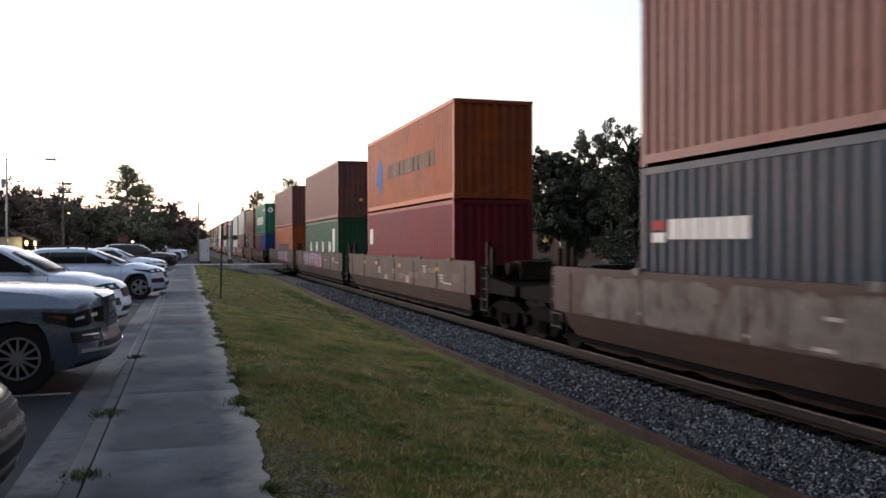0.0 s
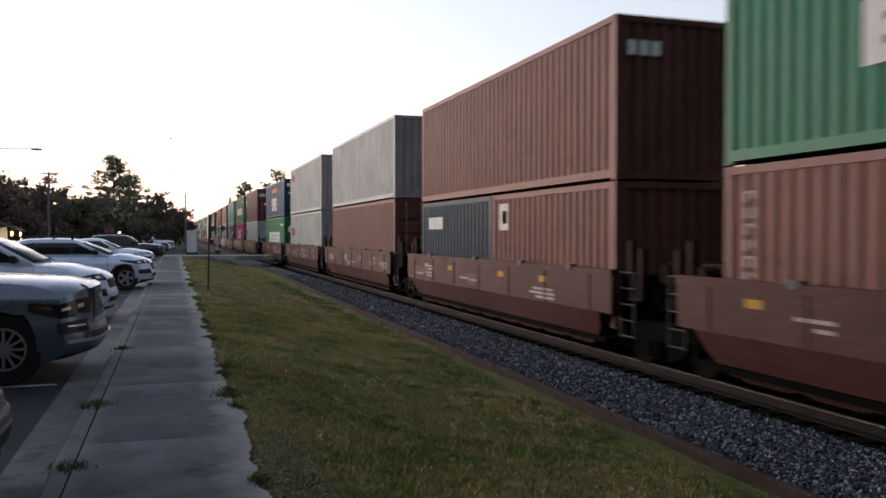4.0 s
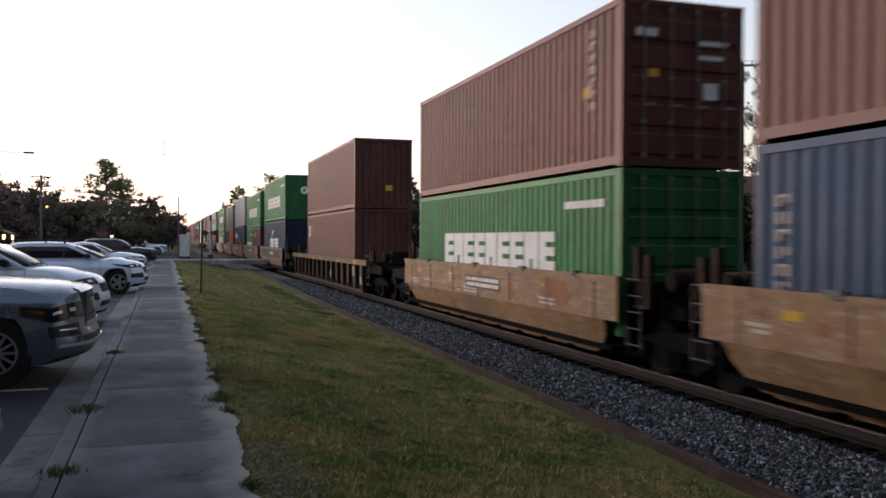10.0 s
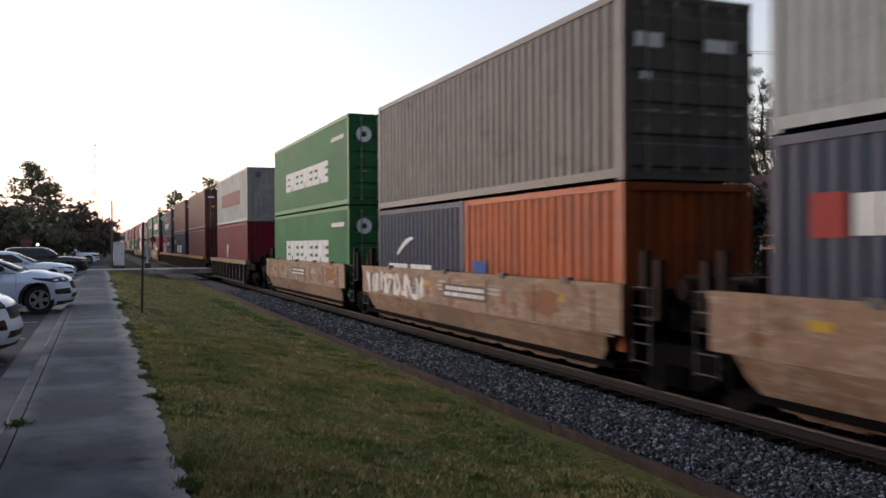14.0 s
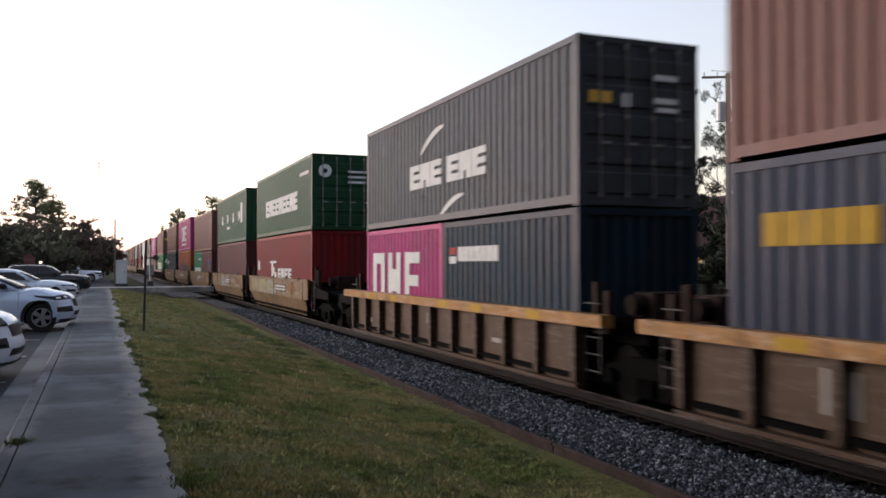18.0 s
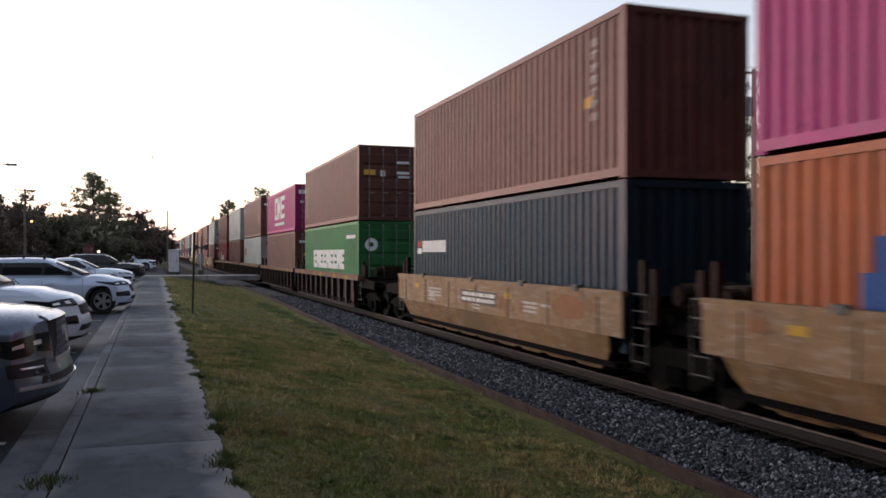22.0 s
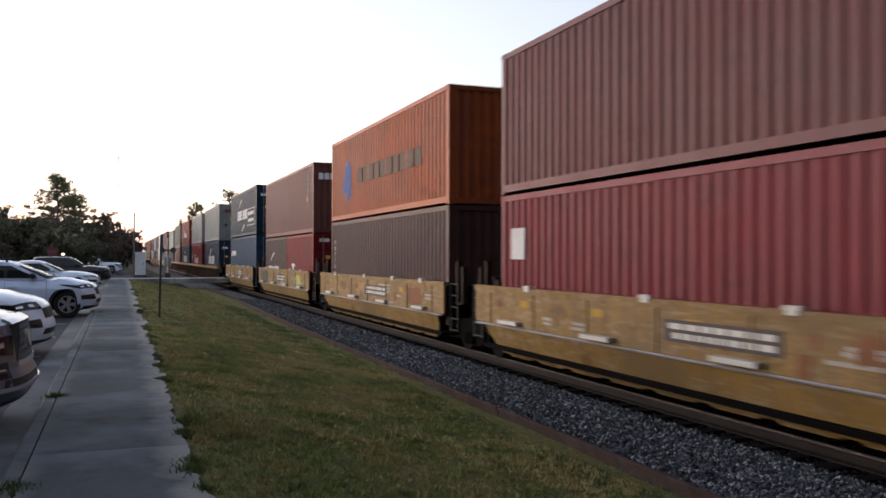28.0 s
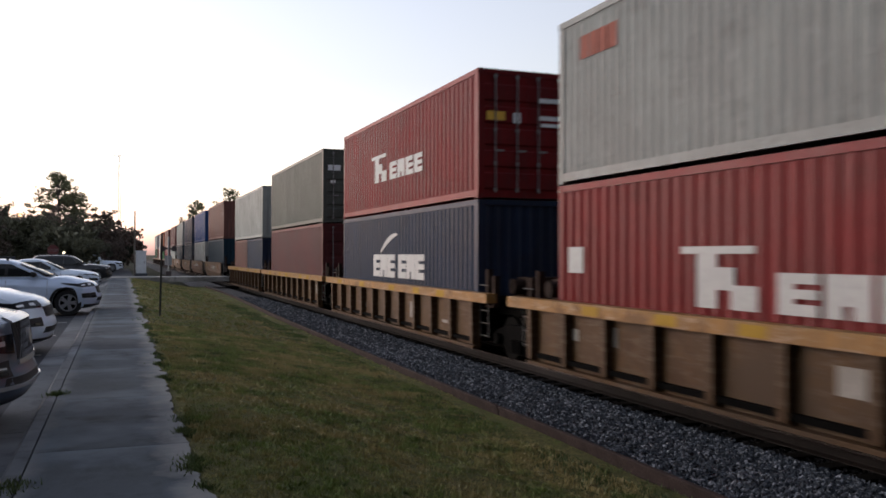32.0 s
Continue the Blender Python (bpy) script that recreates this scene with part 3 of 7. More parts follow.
def rail_mesh(L, kind):
    if kind == "bottom_rail":
        return shared((kind, L), lambda bm: box(bm, 0, 0.06, 0.16, L - 0.16, 0.045, 0.19))
    return shared((kind, L), lambda bm: box(bm, 0, 0.06, 0.16, L - 0.16, 0, 0.11))


def header_mesh(kind):
    if kind == "end_sill":
        return shared(kind, lambda bm: box(bm, 0.16, WIDE - 0.16, 0, 0.12, 0.02, 0.155))
    return shared(kind, lambda bm: box(bm, 0.16, WIDE - 0.16, 0, 0.12, 0, 0.118))


def roof_mesh(L):
    def make(bm):
        n = int(L / 0.6)
        for i in range(n):
            a = 0.1 + (L - 0.2) * i / n
            b = 0.1 + (L - 0.2) * (i + 1) / n
            m = (a + b) / 2
            v = [bm.verts.new(c) for c in ((0.06, a, 0), (WIDE - 0.06, a, 0), (WIDE - 0.06, m, 0), (0.06, m, 0),
                                           (0.06, m + 0.05, 0.02), (WIDE - 0.06, m + 0.05, 0.02), (WIDE - 0.06, b, 0), (0.06, b, 0))]
            bm.faces.new(v[:4])
            bm.faces.new((v[3], v[2], v[5], v[4]))
            bm.faces.new((v[4], v[5], v[6], v[7]))
    return shared(("roof_panel", L), make)


# marks as plain shapes: name -> list of (from far end, up, width, height, colour); fractions of the side
def word(n, y0, z0, w, h, col, gap=0.12, slots=False):
    """A word as a row of plain blocks; slots cuts one or two notches into each."""
    out, step = [], w / n
    for i in range(n):
        a, wide = y0 + i * step, step * (1 - gap)
        if slots and i % 3 != 1:
            out += [(a, z0, wide * 0.42, h, col), (a + wide * 0.42, z0, wide * 0.58, h * 0.27, col),
                    (a + wide * 0.42, z0 + h * 0.40, wide * 0.58, h * 0.22, col), (a + wide * 0.42, z0 + h * 0.75, wide * 0.58, h * 0.25, col)]
        elif slots:
            out += [(a, z0, wide * 0.4, h, col), (a + wide * 0.4, z0 + h * 0.3, wide * 0.2, h * 0.7, col), (a + wide * 0.6, z0, wide * 0.4, h, col)]
        else:
            out.append((a, z0, wide, h, col))
    return out


def sweep(y0, z0, w, h, col, n=12):
    """A rising curved stroke as one tapered shape."""
    lo, hi = [], []
    for i in range(n + 1):
        k = i / n
        y, z, t = y0 + w * k, z0 + h * (1 - (1 - k) ** 1.8) * 0.82, h * (0.03 + 0.11 * math.sin(math.pi * min(1, k * 0.85 + 0.1)))
        lo.append((y, z - t))
        hi.append((y, z + t))
    return [(lo + hi[::-1], None, None, None, col)]


def glyphs(y0, z0, n, step, wide, high, col):
    """A column of small painted characters, each as two or three strokes."""
    out = []
    for i in range(n):
        z = z0 + step * i
        out += [(y0, z, wide * 0.28, high, col), (y0 + wide * 0.62, z + high * (0.3 * (i % 3)), wide * 0.3, high * (1 - 0.3 * (i % 3)), col)]
        if i % 2:
            out.append((y0 + wide * 0.2, z + high * 0.8, wide * 0.5, high * 0.2, col))
    return out


LOGO = {
    "long_word": word(9, 2.5, 0.92, 7.1, 0.74, WHITE, 0.07, True) + word(6, 10.0, 2.2, 1.6, 0.13, WHITE),
    "long_word_low": word(9, 2.5, 1.0, 7.1, 0.82, WHITE, 0.07, True) + word(6, 10.0, 2.25, 1.6, 0.14, WHITE),
    "short_word": word(9, 0.8, 0.75, 4.2, 0.6, WHITE, 0.07, True) + word(6, 3.6, 1.95, 1.5, 0.13, WHITE),
    "two_words": word(3, 3.8, 1.0, 2.25, 0.67, WHITE, 0.05, True) + word(3, 6.35, 1.0, 2.25, 0.67, WHITE, 0.05, True) + sweep(4.6, 1.75, 1.6, 0.6, WHITE),
    "two_words_yellow": word(3, 3.8, 1.0, 2.25, 0.67, WHITE, 0.05, True) + word(3, 6.35, 1.0, 2.25, 0.67, WHITE, 0.05, True) + word(5, 0.6, 1.85, 1.7, 0.4, YELLOW, 0.1),
    "two_words_mid": word(3, 3.8, 0.9, 2.2, 0.6, WHITE, 0.05, True) + word(3, 6.3, 0.9, 2.2, 0.6, WHITE, 0.05, True) + sweep(4.6, 1.75, 1.5, 0.6, WHITE) + sweep(5.9, 0.15, 1.4, 0.5, WHITE),
    "two_words_boxed": word(3, 3.7, 1.08, 2.2, 0.6, WHITE, 0.05, True) + word(3, 6.2, 1.08, 2.2, 0.6, WHITE, 0.05, True) + sweep(4.5, 1.95, 1.4, 0.5, WHITE) + sweep(5.8, 0.3, 1.4, 0.5, WHITE)
        + word(10, 8.6, 1.25, 2.4, 0.2, WHITE) + word(8, 8.7, 0.85, 2.3, 0.18, WHITE) + [(8.5, 1.62, 2.9, 0.04, WHITE), (8.4, 0.62, 3.0, 0.04, WHITE), (11.36, 0.62, 0.04, 1.04, WHITE)],
    "two_words_20": word(3, 0.9, 0.6, 1.5, 0.55, WHITE, 0.06, True) + word(3, 2.6, 0.6, 1.5, 0.55, WHITE, 0.06, True) + sweep(1.6, 1.4, 1.2, 0.5, WHITE),
    "three_big": [(3.9, 0.86, 0.3, 1.36, WHITE), (4.2, 0.86, 0.65, 0.26, WHITE), (4.2, 1.96, 0.65, 0.26, WHITE), (4.85, 0.86, 0.3, 1.36, WHITE),
                  (5.35, 0.86, 0.3, 1.36, WHITE), (5.65, 1.25, 0.4, 0.6, WHITE), (6.05, 0.86, 0.3, 1.36, WHITE),
                  (6.6, 0.86, 0.34, 1.36, WHITE), (6.94, 0.86, 1.2, 0.26, WHITE), (6.94, 1.42, 1.05, 0.26, WHITE), (6.94, 1.96, 1.2, 0.26, WHITE)]
        + word(16, 3.95, 0.48, 4.1, 0.16, WHITE),
    "three_low": [(4.0, 0.75, 0.32, 1.45, WHITE), (4.32, 1.9, 0.65, 0.3, WHITE), (4.9, 0.75, 0.32, 1.45, WHITE), (4.32, 0.75, 0.6, 0.28, WHITE),
                  (5.5, 0.75, 0.32, 1.45, WHITE), (5.82, 1.2, 0.42, 0.6, WHITE), (6.24, 0.75, 0.32, 1.45, WHITE),
                  (6.9, 0.75, 0.34, 1.45, WHITE), (7.24, 0.75, 1.1, 0.26, WHITE), (7.24, 1.35, 0.95, 0.26, WHITE), (7.24, 1.92, 1.1, 0.28, WHITE)],
    "three_20": [(0.6, 0.5, 0.32, 1.45, WHITE), (0.92, 0.5, 0.6, 0.3, WHITE), (0.92, 1.65, 0.6, 0.3, WHITE), (1.36, 0.5, 0.32, 1.45, WHITE),
                 (2.0, 0.5, 0.34, 1.45, WHITE), (2.34, 0.9, 0.36, 0.6, WHITE), (2.7, 0.5, 0.34, 1.45, WHITE),
                 (3.4, 0.5, 0.34, 1.45, WHITE), (3.74, 0.5, 0.75, 0.28, WHITE), (3.74, 1.08, 0.65, 0.28, WHITE), (3.74, 1.66, 0.75, 0.28, WHITE)],
    "spaced_four": [(2.2 + 2.36 * i, 1.22, 0.2, 0.55, WHITE) for i in range(4)] + [(2.4 + 2.36 * i, 1.22 + 0.18 * (i % 2), 0.42, 0.2, WHITE) for i in range(4)] + [(2.55 + 2.36 * i, 1.3, 0.22, 0.47, WHITE) for i in range(4)] + word(6, 4.6, 0.85, 1.1, 0.16, WHITE) + [(10.1, 1.07, 0.68, 1.12, WHITE)],
    "spaced_four_low": [(2.1 + 2.36 * i, 1.1, 0.22, 0.65, WHITE) for i in range(4)] + [(2.3 + 2.36 * i, 1.1 + 0.2 * (i % 2), 0.45, 0.22, WHITE) for i in range(4)] + [(2.55 + 2.36 * i, 1.2, 0.24, 0.5, WHITE) for i in range(4)] + [(10.5, 1.0, 0.65, 1.4, WHITE)],
    "initial_word": [(3.95, 0.95, 0.42, 0.82, WHITE), (3.6, 1.68, 1.5, 0.1, WHITE), (4.37, 1.2, 0.35, 0.3, WHITE), (4.65, 0.95, 0.5, 0.32, WHITE)] + word(4, 5.5, 0.95, 3.0, 0.5, WHITE, 0.14, True) + [(0.35, 1.35, 0.5, 0.45, WHITE)],
    "initial_word_high": [(3.95, 0.95, 0.42, 0.82, WHITE), (3.6, 1.68, 1.5, 0.1, WHITE), (4.37, 1.2, 0.35, 0.3, WHITE), (4.65, 0.95, 0.5, 0.32, WHITE)] + word(4, 5.5, 0.95, 3.0, 0.5, WHITE, 0.14, True),
    "initial_word_20": [(1.5, 0.4, 0.3, 0.9, WHITE), (1.3, 1.2, 0.8, 0.12, WHITE), (1.8, 0.7, 0.35, 0.35, WHITE)] + word(4, 2.7, 0.4, 1.9, 0.5, WHITE, 0.16, True),
    "blue_and_word": [(1.75, 1.0, 1.0, 0.45, BLUE), (1.95, 1.35, 0.9, 0.5, BLUE), (2.2, 0.78, 0.35, 1.2, BLUE)] + word(10, 3.6, 1.05, 6.7, 0.55, DARK, 0.2),
    "blue_and_faded": [(1.7, 0.95, 1.0, 0.5, BLUE), (1.9, 1.3, 0.95, 0.55, BLUE), (2.2, 0.65, 0.35, 1.4, BLUE), (2.5, 0.8, 0.3, 0.5, BLUE)] + word(10, 3.7, 1.15, 6.6, 0.5, plain("faded_grey", (0.085, 0.06, 0.045), 0.7, spec=0.12), 0.2),
    "blue_and_word_20": [(0.4, 0.5, 0.55, 0.8, BLUE), (0.6, 0.35, 0.5, 0.9, BLUE)] + word(8, 1.7, 0.45, 3.6, 0.45, DARK, 0.2),
    "three_solid": word(3, 4.4, 0.5, 3.3, 0.95, WHITE, 0.14, True) + word(8, 4.6, 1.85, 3.2, 0.3, ORANGE, 0.15),
    "bird": sweep(4.8, 0.75, 2.8, 1.3, WHITE) + sweep(5.4, 0.75, 2.2, 0.8, WHITE) + sweep(5.8, 0.72, 1.8, 0.42, WHITE) + [(4.5, 0.55, 3.0, 0.16, WHITE)] + [(9.0, 1.75, 1.9, 0.26, WHITE)],
    "small_red_mid": word(4, 0.75, 1.55, 1.2, 0.5, RED, 0.12),
    "faded_red": word(4, 0.75, 2.1, 1.2, 0.4, plain("faded_red", (0.195, 0.065, 0.0488), 0.7, spec=0.12), 0.12),
    "red_words": word(11, 2.25, 1.05, 7.6, 0.8, plain("faded_red_word", (0.179, 0.0845, 0.0715), 0.7, spec=0.12), 0.22),
    "small_white": word(4, 0.7, 1.8, 1.4, 0.35, WHITE) ,
    "small_square": [(0.45, 1.6, 0.6, 0.62, WHITE)],
    "red_and_white": [(0.35, 1.85, 0.4, 0.16, RED), (0.35, 1.65, 0.4, 0.16, WHITE)] + word(7, 0.85, 1.7, 2.1, 0.32, WHITE),
    "red_white_long": [(0.6, 1.7, 0.5, 0.5, RED)] + word(6, 1.2, 1.72, 2.2, 0.45, WHITE, 0.1),
    "yellow_word": word(6, 0.8, 1.8, 1.7, 0.36, YELLOW, 0.16),
    "yellow_plate": [(0.5, 2.1, 0.55, 0.35, plain("cream_plate", (0.31, 0.26, 0.175), 0.7)), (10.6, 0.95, 0.6, 0.55, YELLOW)],
    "white_plate": [(0.45, 1.75, 0.55, 0.62, plain("pale_plate", (0.3, 0.3, 0.275), 0.7)), (0.62, 1.9, 0.3, 0.3, plain("green_plate", (0.175, 0.25, 0.05), 0.7))],
    "red_swoosh": [(1.7, 0.95, 2.6, 0.22, RED), (2.2, 0.75, 1.6, 0.2, RED), (2.6, 0.6, 0.8, 0.16, RED), (1.7, 0.1, 2.6, 0.38, WHITE)],
    "crest": [(4.5, 1.25, 0.5, 0.45, WHITE), (4.6, 0.95, 0.3, 0.35, WHITE)] + word(5, 4.1, 0.55, 1.4, 0.2, WHITE),
    "code_column": glyphs(0.42, 0.55, 8, 0.22, 0.24, 0.15, plain("faded_code", (0.25, 0.21, 0.2), 0.7, spec=0.12)),
    "end_code": glyphs(11.0, 1.1, 7, 0.22, 0.22, 0.14, plain("faded_code", (0.25, 0.21, 0.2), 0.7, spec=0.12)) + [(10.75, 1.35, 0.3, 0.2, plain("faded_ochre", (0.3, 0.16, 0.05), 0.7, spec=0.12))],
    "pale_strip": [(0.62, 0.45, 0.5, 2.0, plain("faded_strip", (0.17, 0.3, 0.27), 0.7, spec=0.12))] + glyphs(0.75, 0.55, 8, 0.23, 0.26, 0.15, plain("strip_code", (0.26, 0.33, 0.31), 0.7)),
    "corner_square": [(3.9, 1.2, 0.75, 0.75, BLUE), (4.0, 1.3, 0.5, 0.3, YELLOW)],
    "none": [],
}
# marks on the end that leads: (across, up, width, height, colour)
ENDMARK = {
    "disc": "disc", "disc_mid": "disc_mid", "disc_low": "disc_low",
    "lower_letters": [(0.22 + 0.24 * i, 2.2, 0.19, 0.26, ENDWHITE) for i in range(3)],
    "red": [(0.75 + 0.2 * i, 2.05, 0.16, 0.26, RED) for i in range(4)],
    "red_small": [(0.4 + 0.17 * i, 2.25, 0.14, 0.22, RED) for i in range(4)] + [(0.85, 1.55, 0.4, 0.32, ENDYELLOW), (0.35, 1.05, 0.3, 0.28, DARK)],
    "yellow": [(1.3, 0.75, 0.28, 0.22, ENDYELLOW)],
    "two_yellow": [(1.1, 0.85, 0.16, 0.16, ENDYELLOW), (1.75, 0.85, 0.16, 0.16, ENDYELLOW)],
    "blue_plate": [(0.2, 2.15, 0.5, 0.3, plain("pale_blue_plate", (0.3, 0.45, 0.55), 0.7)), (0.6, 1.4, 0.2, 0.16, ENDWHITE)],
    "white_sticker": [(0.45, 2.35, 0.28, 0.3, plain("violet_sticker", (0.12, 0.08, 0.2), 0.7)), (1.5, 2.4, 0.16, 0.16, ENDYELLOW), (1.5, 1.0, 0.28, 0.3, ENDYELLOW)],
    "plates": [(0.25, 2.25, 0.42, 0.14, ENDWHITE), (0.5, 1.55, 0.2, 0.14, ENDYELLOW), (1.5, 2.15, 0.6, 0.08, ENDWHITE), (1.5, 1.9, 0.5, 0.08, ENDWHITE), (1.6, 1.2, 0.3, 0.3, ENDWHITE)],
    "plates_yellow": [(0.2, 1.75, 0.45, 0.2, ENDYELLOW), (0.85, 1.7, 0.18, 0.24, ENDWHITE), (1.5, 2.2, 0.5, 0.1, ENDWHITE), (1.5, 1.8, 0.5, 0.1, ENDWHITE), (1.55, 1.65, 0.5, 0.08, ENDWHITE)],
    "one": [(0.2, 2.05, 0.5, 0.22, ENDWHITE), (0.3, 1.55, 0.2, 0.12, ENDWHITE), (1.5, 2.05, 0.6, 0.2, ENDWHITE)],
    "column": [(0.4, 0.8 + 0.34 * i, 0.3, 0.26, ENDWHITE) for i in range(5)],
    "word_yellow": [(1.0, 2.1, 0.85, 0.14, ENDYELLOW)],
    "none": [],
}


def disc(bm, cx, cz, r0, r1, y0, y1, n=28):
    rings = [[bm.verts.new((cx + r * math.cos(2 * math.pi * i / n), y, cz + r * math.sin(2 * math.pi * i / n))) for i in range(n)] for r, y in ((r0, y0), (r1, y0), (r1, y1), (r0, y1))]
    for a, b in zip(rings, rings[1:] + rings[:1]):
        for i in range(n):
            bm.faces.new((a[i], a[(i + 1) % n], b[(i + 1) % n], b[i]))


def container(L, H, paint_key, end, logo, mark, label):
    """One container at the origin: its leading end at y = 0, the side that faces the pavement at x = 0."""
    top = empty("shipping_container", Matrix(), label=label, category="shipping container", group="containers on the train")
    mt = box_paint(paint_key)
    smooth_side = end == "r"
    s = link_mesh("side_panel", side_mesh(L, H, smooth_side), mt, top)
    s.location.y = 0.16
    s = link_mesh("side_panel", side_mesh(L, H, smooth_side), mt, top)
    s.matrix_basis = pose(WIDE, L - 0.16, 0, 0, 0, 180)
    link_mesh("roof_panel", roof_mesh(L), mt, top).location.z = H - 0.05
    for x in (0, WIDE - 0.06):
        link_mesh("bottom_rail", rail_mesh(L, "bottom_rail"), mt, top).location.x = x
        link_mesh("top_rail", rail_mesh(L, "top_rail"), mt, top).location = (x, 0, H - 0.112)
    for i, (x, y) in enumerate(((0, 0), (WIDE - 0.16, 0), (0, L - 0.16), (WIDE - 0.16, L - 0.16))):
        link_mesh("corner_post", post_mesh(H), mt, top).location = (x, y, 0)
        for z in (0, H - 0.118):
            link_mesh("corner_casting", cast_mesh(), mt, top).matrix_basis = (
                Matrix.Translation((x, y if y < 1 else y - 0.004, z)) if x < 1 else pose(x + 0.16, y + 0.16 if y > 1 else y + 0.162, z, 0, 0, 180))
    for y in (0, L - 0.12):
        link_mesh("end_sill", header_mesh("end_sill"), mt, top).location.y = y
        link_mesh("end_header", header_mesh("end_header"), mt, top).location = (0, y, H - 0.118)
    e = link_mesh("end_panel", end_mesh(H), mt, top)
    e.matrix_basis = pose(WIDE - 0.15, L - 0.012, 0, 0, 0, 180)
    if end == "p":
        link_mesh("end_panel", end_mesh(H), mt, top).location.x = 0.15
    elif end == "d":
        for i in (0, 1):
            w = (WIDE - 0.30) / 2
            d = link_mesh("door", door_mesh(H), mt, top)
            d.location.x = 0.15 + i * w
            for rx in (0.26, 0.8):
                link_mesh("lock_rod", rod_mesh(H), GALV, d, "galvanised lock rod").location = (rx, -0.03, 0)
    else:
        def reefer(bm):
            d = (H - 0.45) / 4
            q = [(0.08, 0.155), (0.03, 0.155)]
            for i in range(4):
                z = 0.25 + i * d
                q += [(0.03, z), (0.012, z + 0.02), (0.012, z + d * 0.84), (0.03, z + d * 0.86)]
            prism(bm, q + [(0.03, H - 0.118), (0.08, H - 0.118)], 0.163, WIDE / 2 - 0.004, axis=0)
        me = shared(("end_panel", "cold", H), reefer)
        for x in (0, WIDE / 2 - 0.159):
            link_mesh("end_panel", me, mt, top).location.x = x
        link_mesh("vent", shared("reefer_vent", lambda bm: box(bm, 0.32, 0.66, 0.0, 0.012, 1.0, 1.3)), DARK, top, "dark vent in the end wall")
    marks = LOGO[logo]
    if marks:
        groups = {}
        for a, z, w, h, c in marks:
            groups.setdefault(c.name, (c, []))[1].append((a, z, w, h))
        for c, rows in groups.values():
            def make(bm, rows=rows):
                for k, (a, z, w, h) in enumerate(rows):
                    d = 0.0004 * (k % 10)       # strokes that cross lie over one another
                    if z is None:
                        prism(bm, [(L - p, q) for p, q in a], 0.004 - d, 0.009, axis=0)
                        continue
                    y1 = L - a
                    box(bm, 0.004 - d, 0.009, y1 - w, y1, z, z + h)
            me = shared(("side_mark", L, logo, c.name), make)
            tagged(link_mesh("side_mark", me, c, top, "painted mark of plain shapes"), kind="stuff")
    em = ENDMARK[mark]
    if isinstance(em, str):
        def make(bm):
            cx, cz = {"disc": (0.5, 2.25), "disc_mid": (1.25, 1.9), "disc_low": (0.5, 2.0)}[em]
            disc(bm, cx, cz, 0.09, 0.25, 0.0, 0.008)
        link_mesh("end_mark", shared(("end_mark", em), make), ENDWHITE, top, "white ring mark").location.y = -0.019 if end == "d" else 0
        if em == "disc":
            def lines(bm):
                for i in range(3):
                    box(bm, 1.4, 2.1, -0.016, -0.012, 2.2 - 0.2 * i, 2.28 - 0.2 * i)
            tagged(link_mesh("end_lines", shared("end_lines", lines), ENDWHITE, top, "lines of small writing as bars"), kind="stuff")
    elif em:
        groups = {}
        for a, z, w, h, c in em:
            groups.setdefault(c.name, (c, []))[1].append((a, z, w, h))
        for c, rows in groups.values():
            def make(bm, rows=rows):
                for a, z, w, h in rows:
                    box(bm, a, a + w, 0.0, 0.007, z, z + h)
            e = link_mesh("end_mark", shared(("end_mark", mark, c.name), make), c, top, "painted mark of plain shapes")
            e.location.y = -0.019 if end == "d" else 0
            tagged(e, kind="stuff")
    return top


GALV = plain("galvanised_steel", (0.25, 0.25, 0.255), 0.45, 0.6, var=0.2)
# ---- well cars ----
def wheel_mesh():
    def make(bm):
        tube(bm, (-0.065, 0, 0), (0.065, 0, 0), 0.46, n=22)
        tube(bm, (0.03, 0, 0), (0.075, 0, 0), 0.49, n=22)
        tube(bm, (-0.1, 0, 0), (-0.06, 0, 0), 0.14, n=12)
    return shared("wheel", make)


def truck(parent, y, z=0.0):
    t = link_mesh("truck", shared("truck_frame", truck_frame), STEEL_DARK, parent, "greasy bogie with side frames and springs, coloured shade-dark")
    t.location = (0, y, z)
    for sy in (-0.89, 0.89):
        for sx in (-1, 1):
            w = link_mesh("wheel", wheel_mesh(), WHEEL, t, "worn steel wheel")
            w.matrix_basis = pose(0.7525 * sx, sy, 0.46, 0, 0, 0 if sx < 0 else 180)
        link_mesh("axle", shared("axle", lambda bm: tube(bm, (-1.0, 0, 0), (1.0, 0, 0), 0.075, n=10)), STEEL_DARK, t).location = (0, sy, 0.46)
    return t


def truck_frame(bm):
    for sx in (-1, 1):
        x0, x1 = (sx * 1.0 - 0.08, sx * 1.0 + 0.08)
        prism(bm, [(-1.15, 0.36), (-1.15, 0.6), (-0.55, 0.78), (0.55, 0.78), (1.15, 0.6), (1.15, 0.36), (0.75, 0.36), (0.5, 0.2), (-0.5, 0.2), (-0.75, 0.36)], x0, x1, axis=0)
        for y in (-0.16, 0, 0.16):
            tube(bm, (sx * 1.11, y, 0.24), (sx * 1.11, y, 0.5), 0.07, n=8)
        for y in (-0.89, 0.89):
            tube(bm, (sx * 1.06, y, 0.46), (sx * 1.2, y, 0.46), 0.12, n=10)
    box(bm, -1.0, 1.0, -0.2, 0.2, 0.42, 0.72)


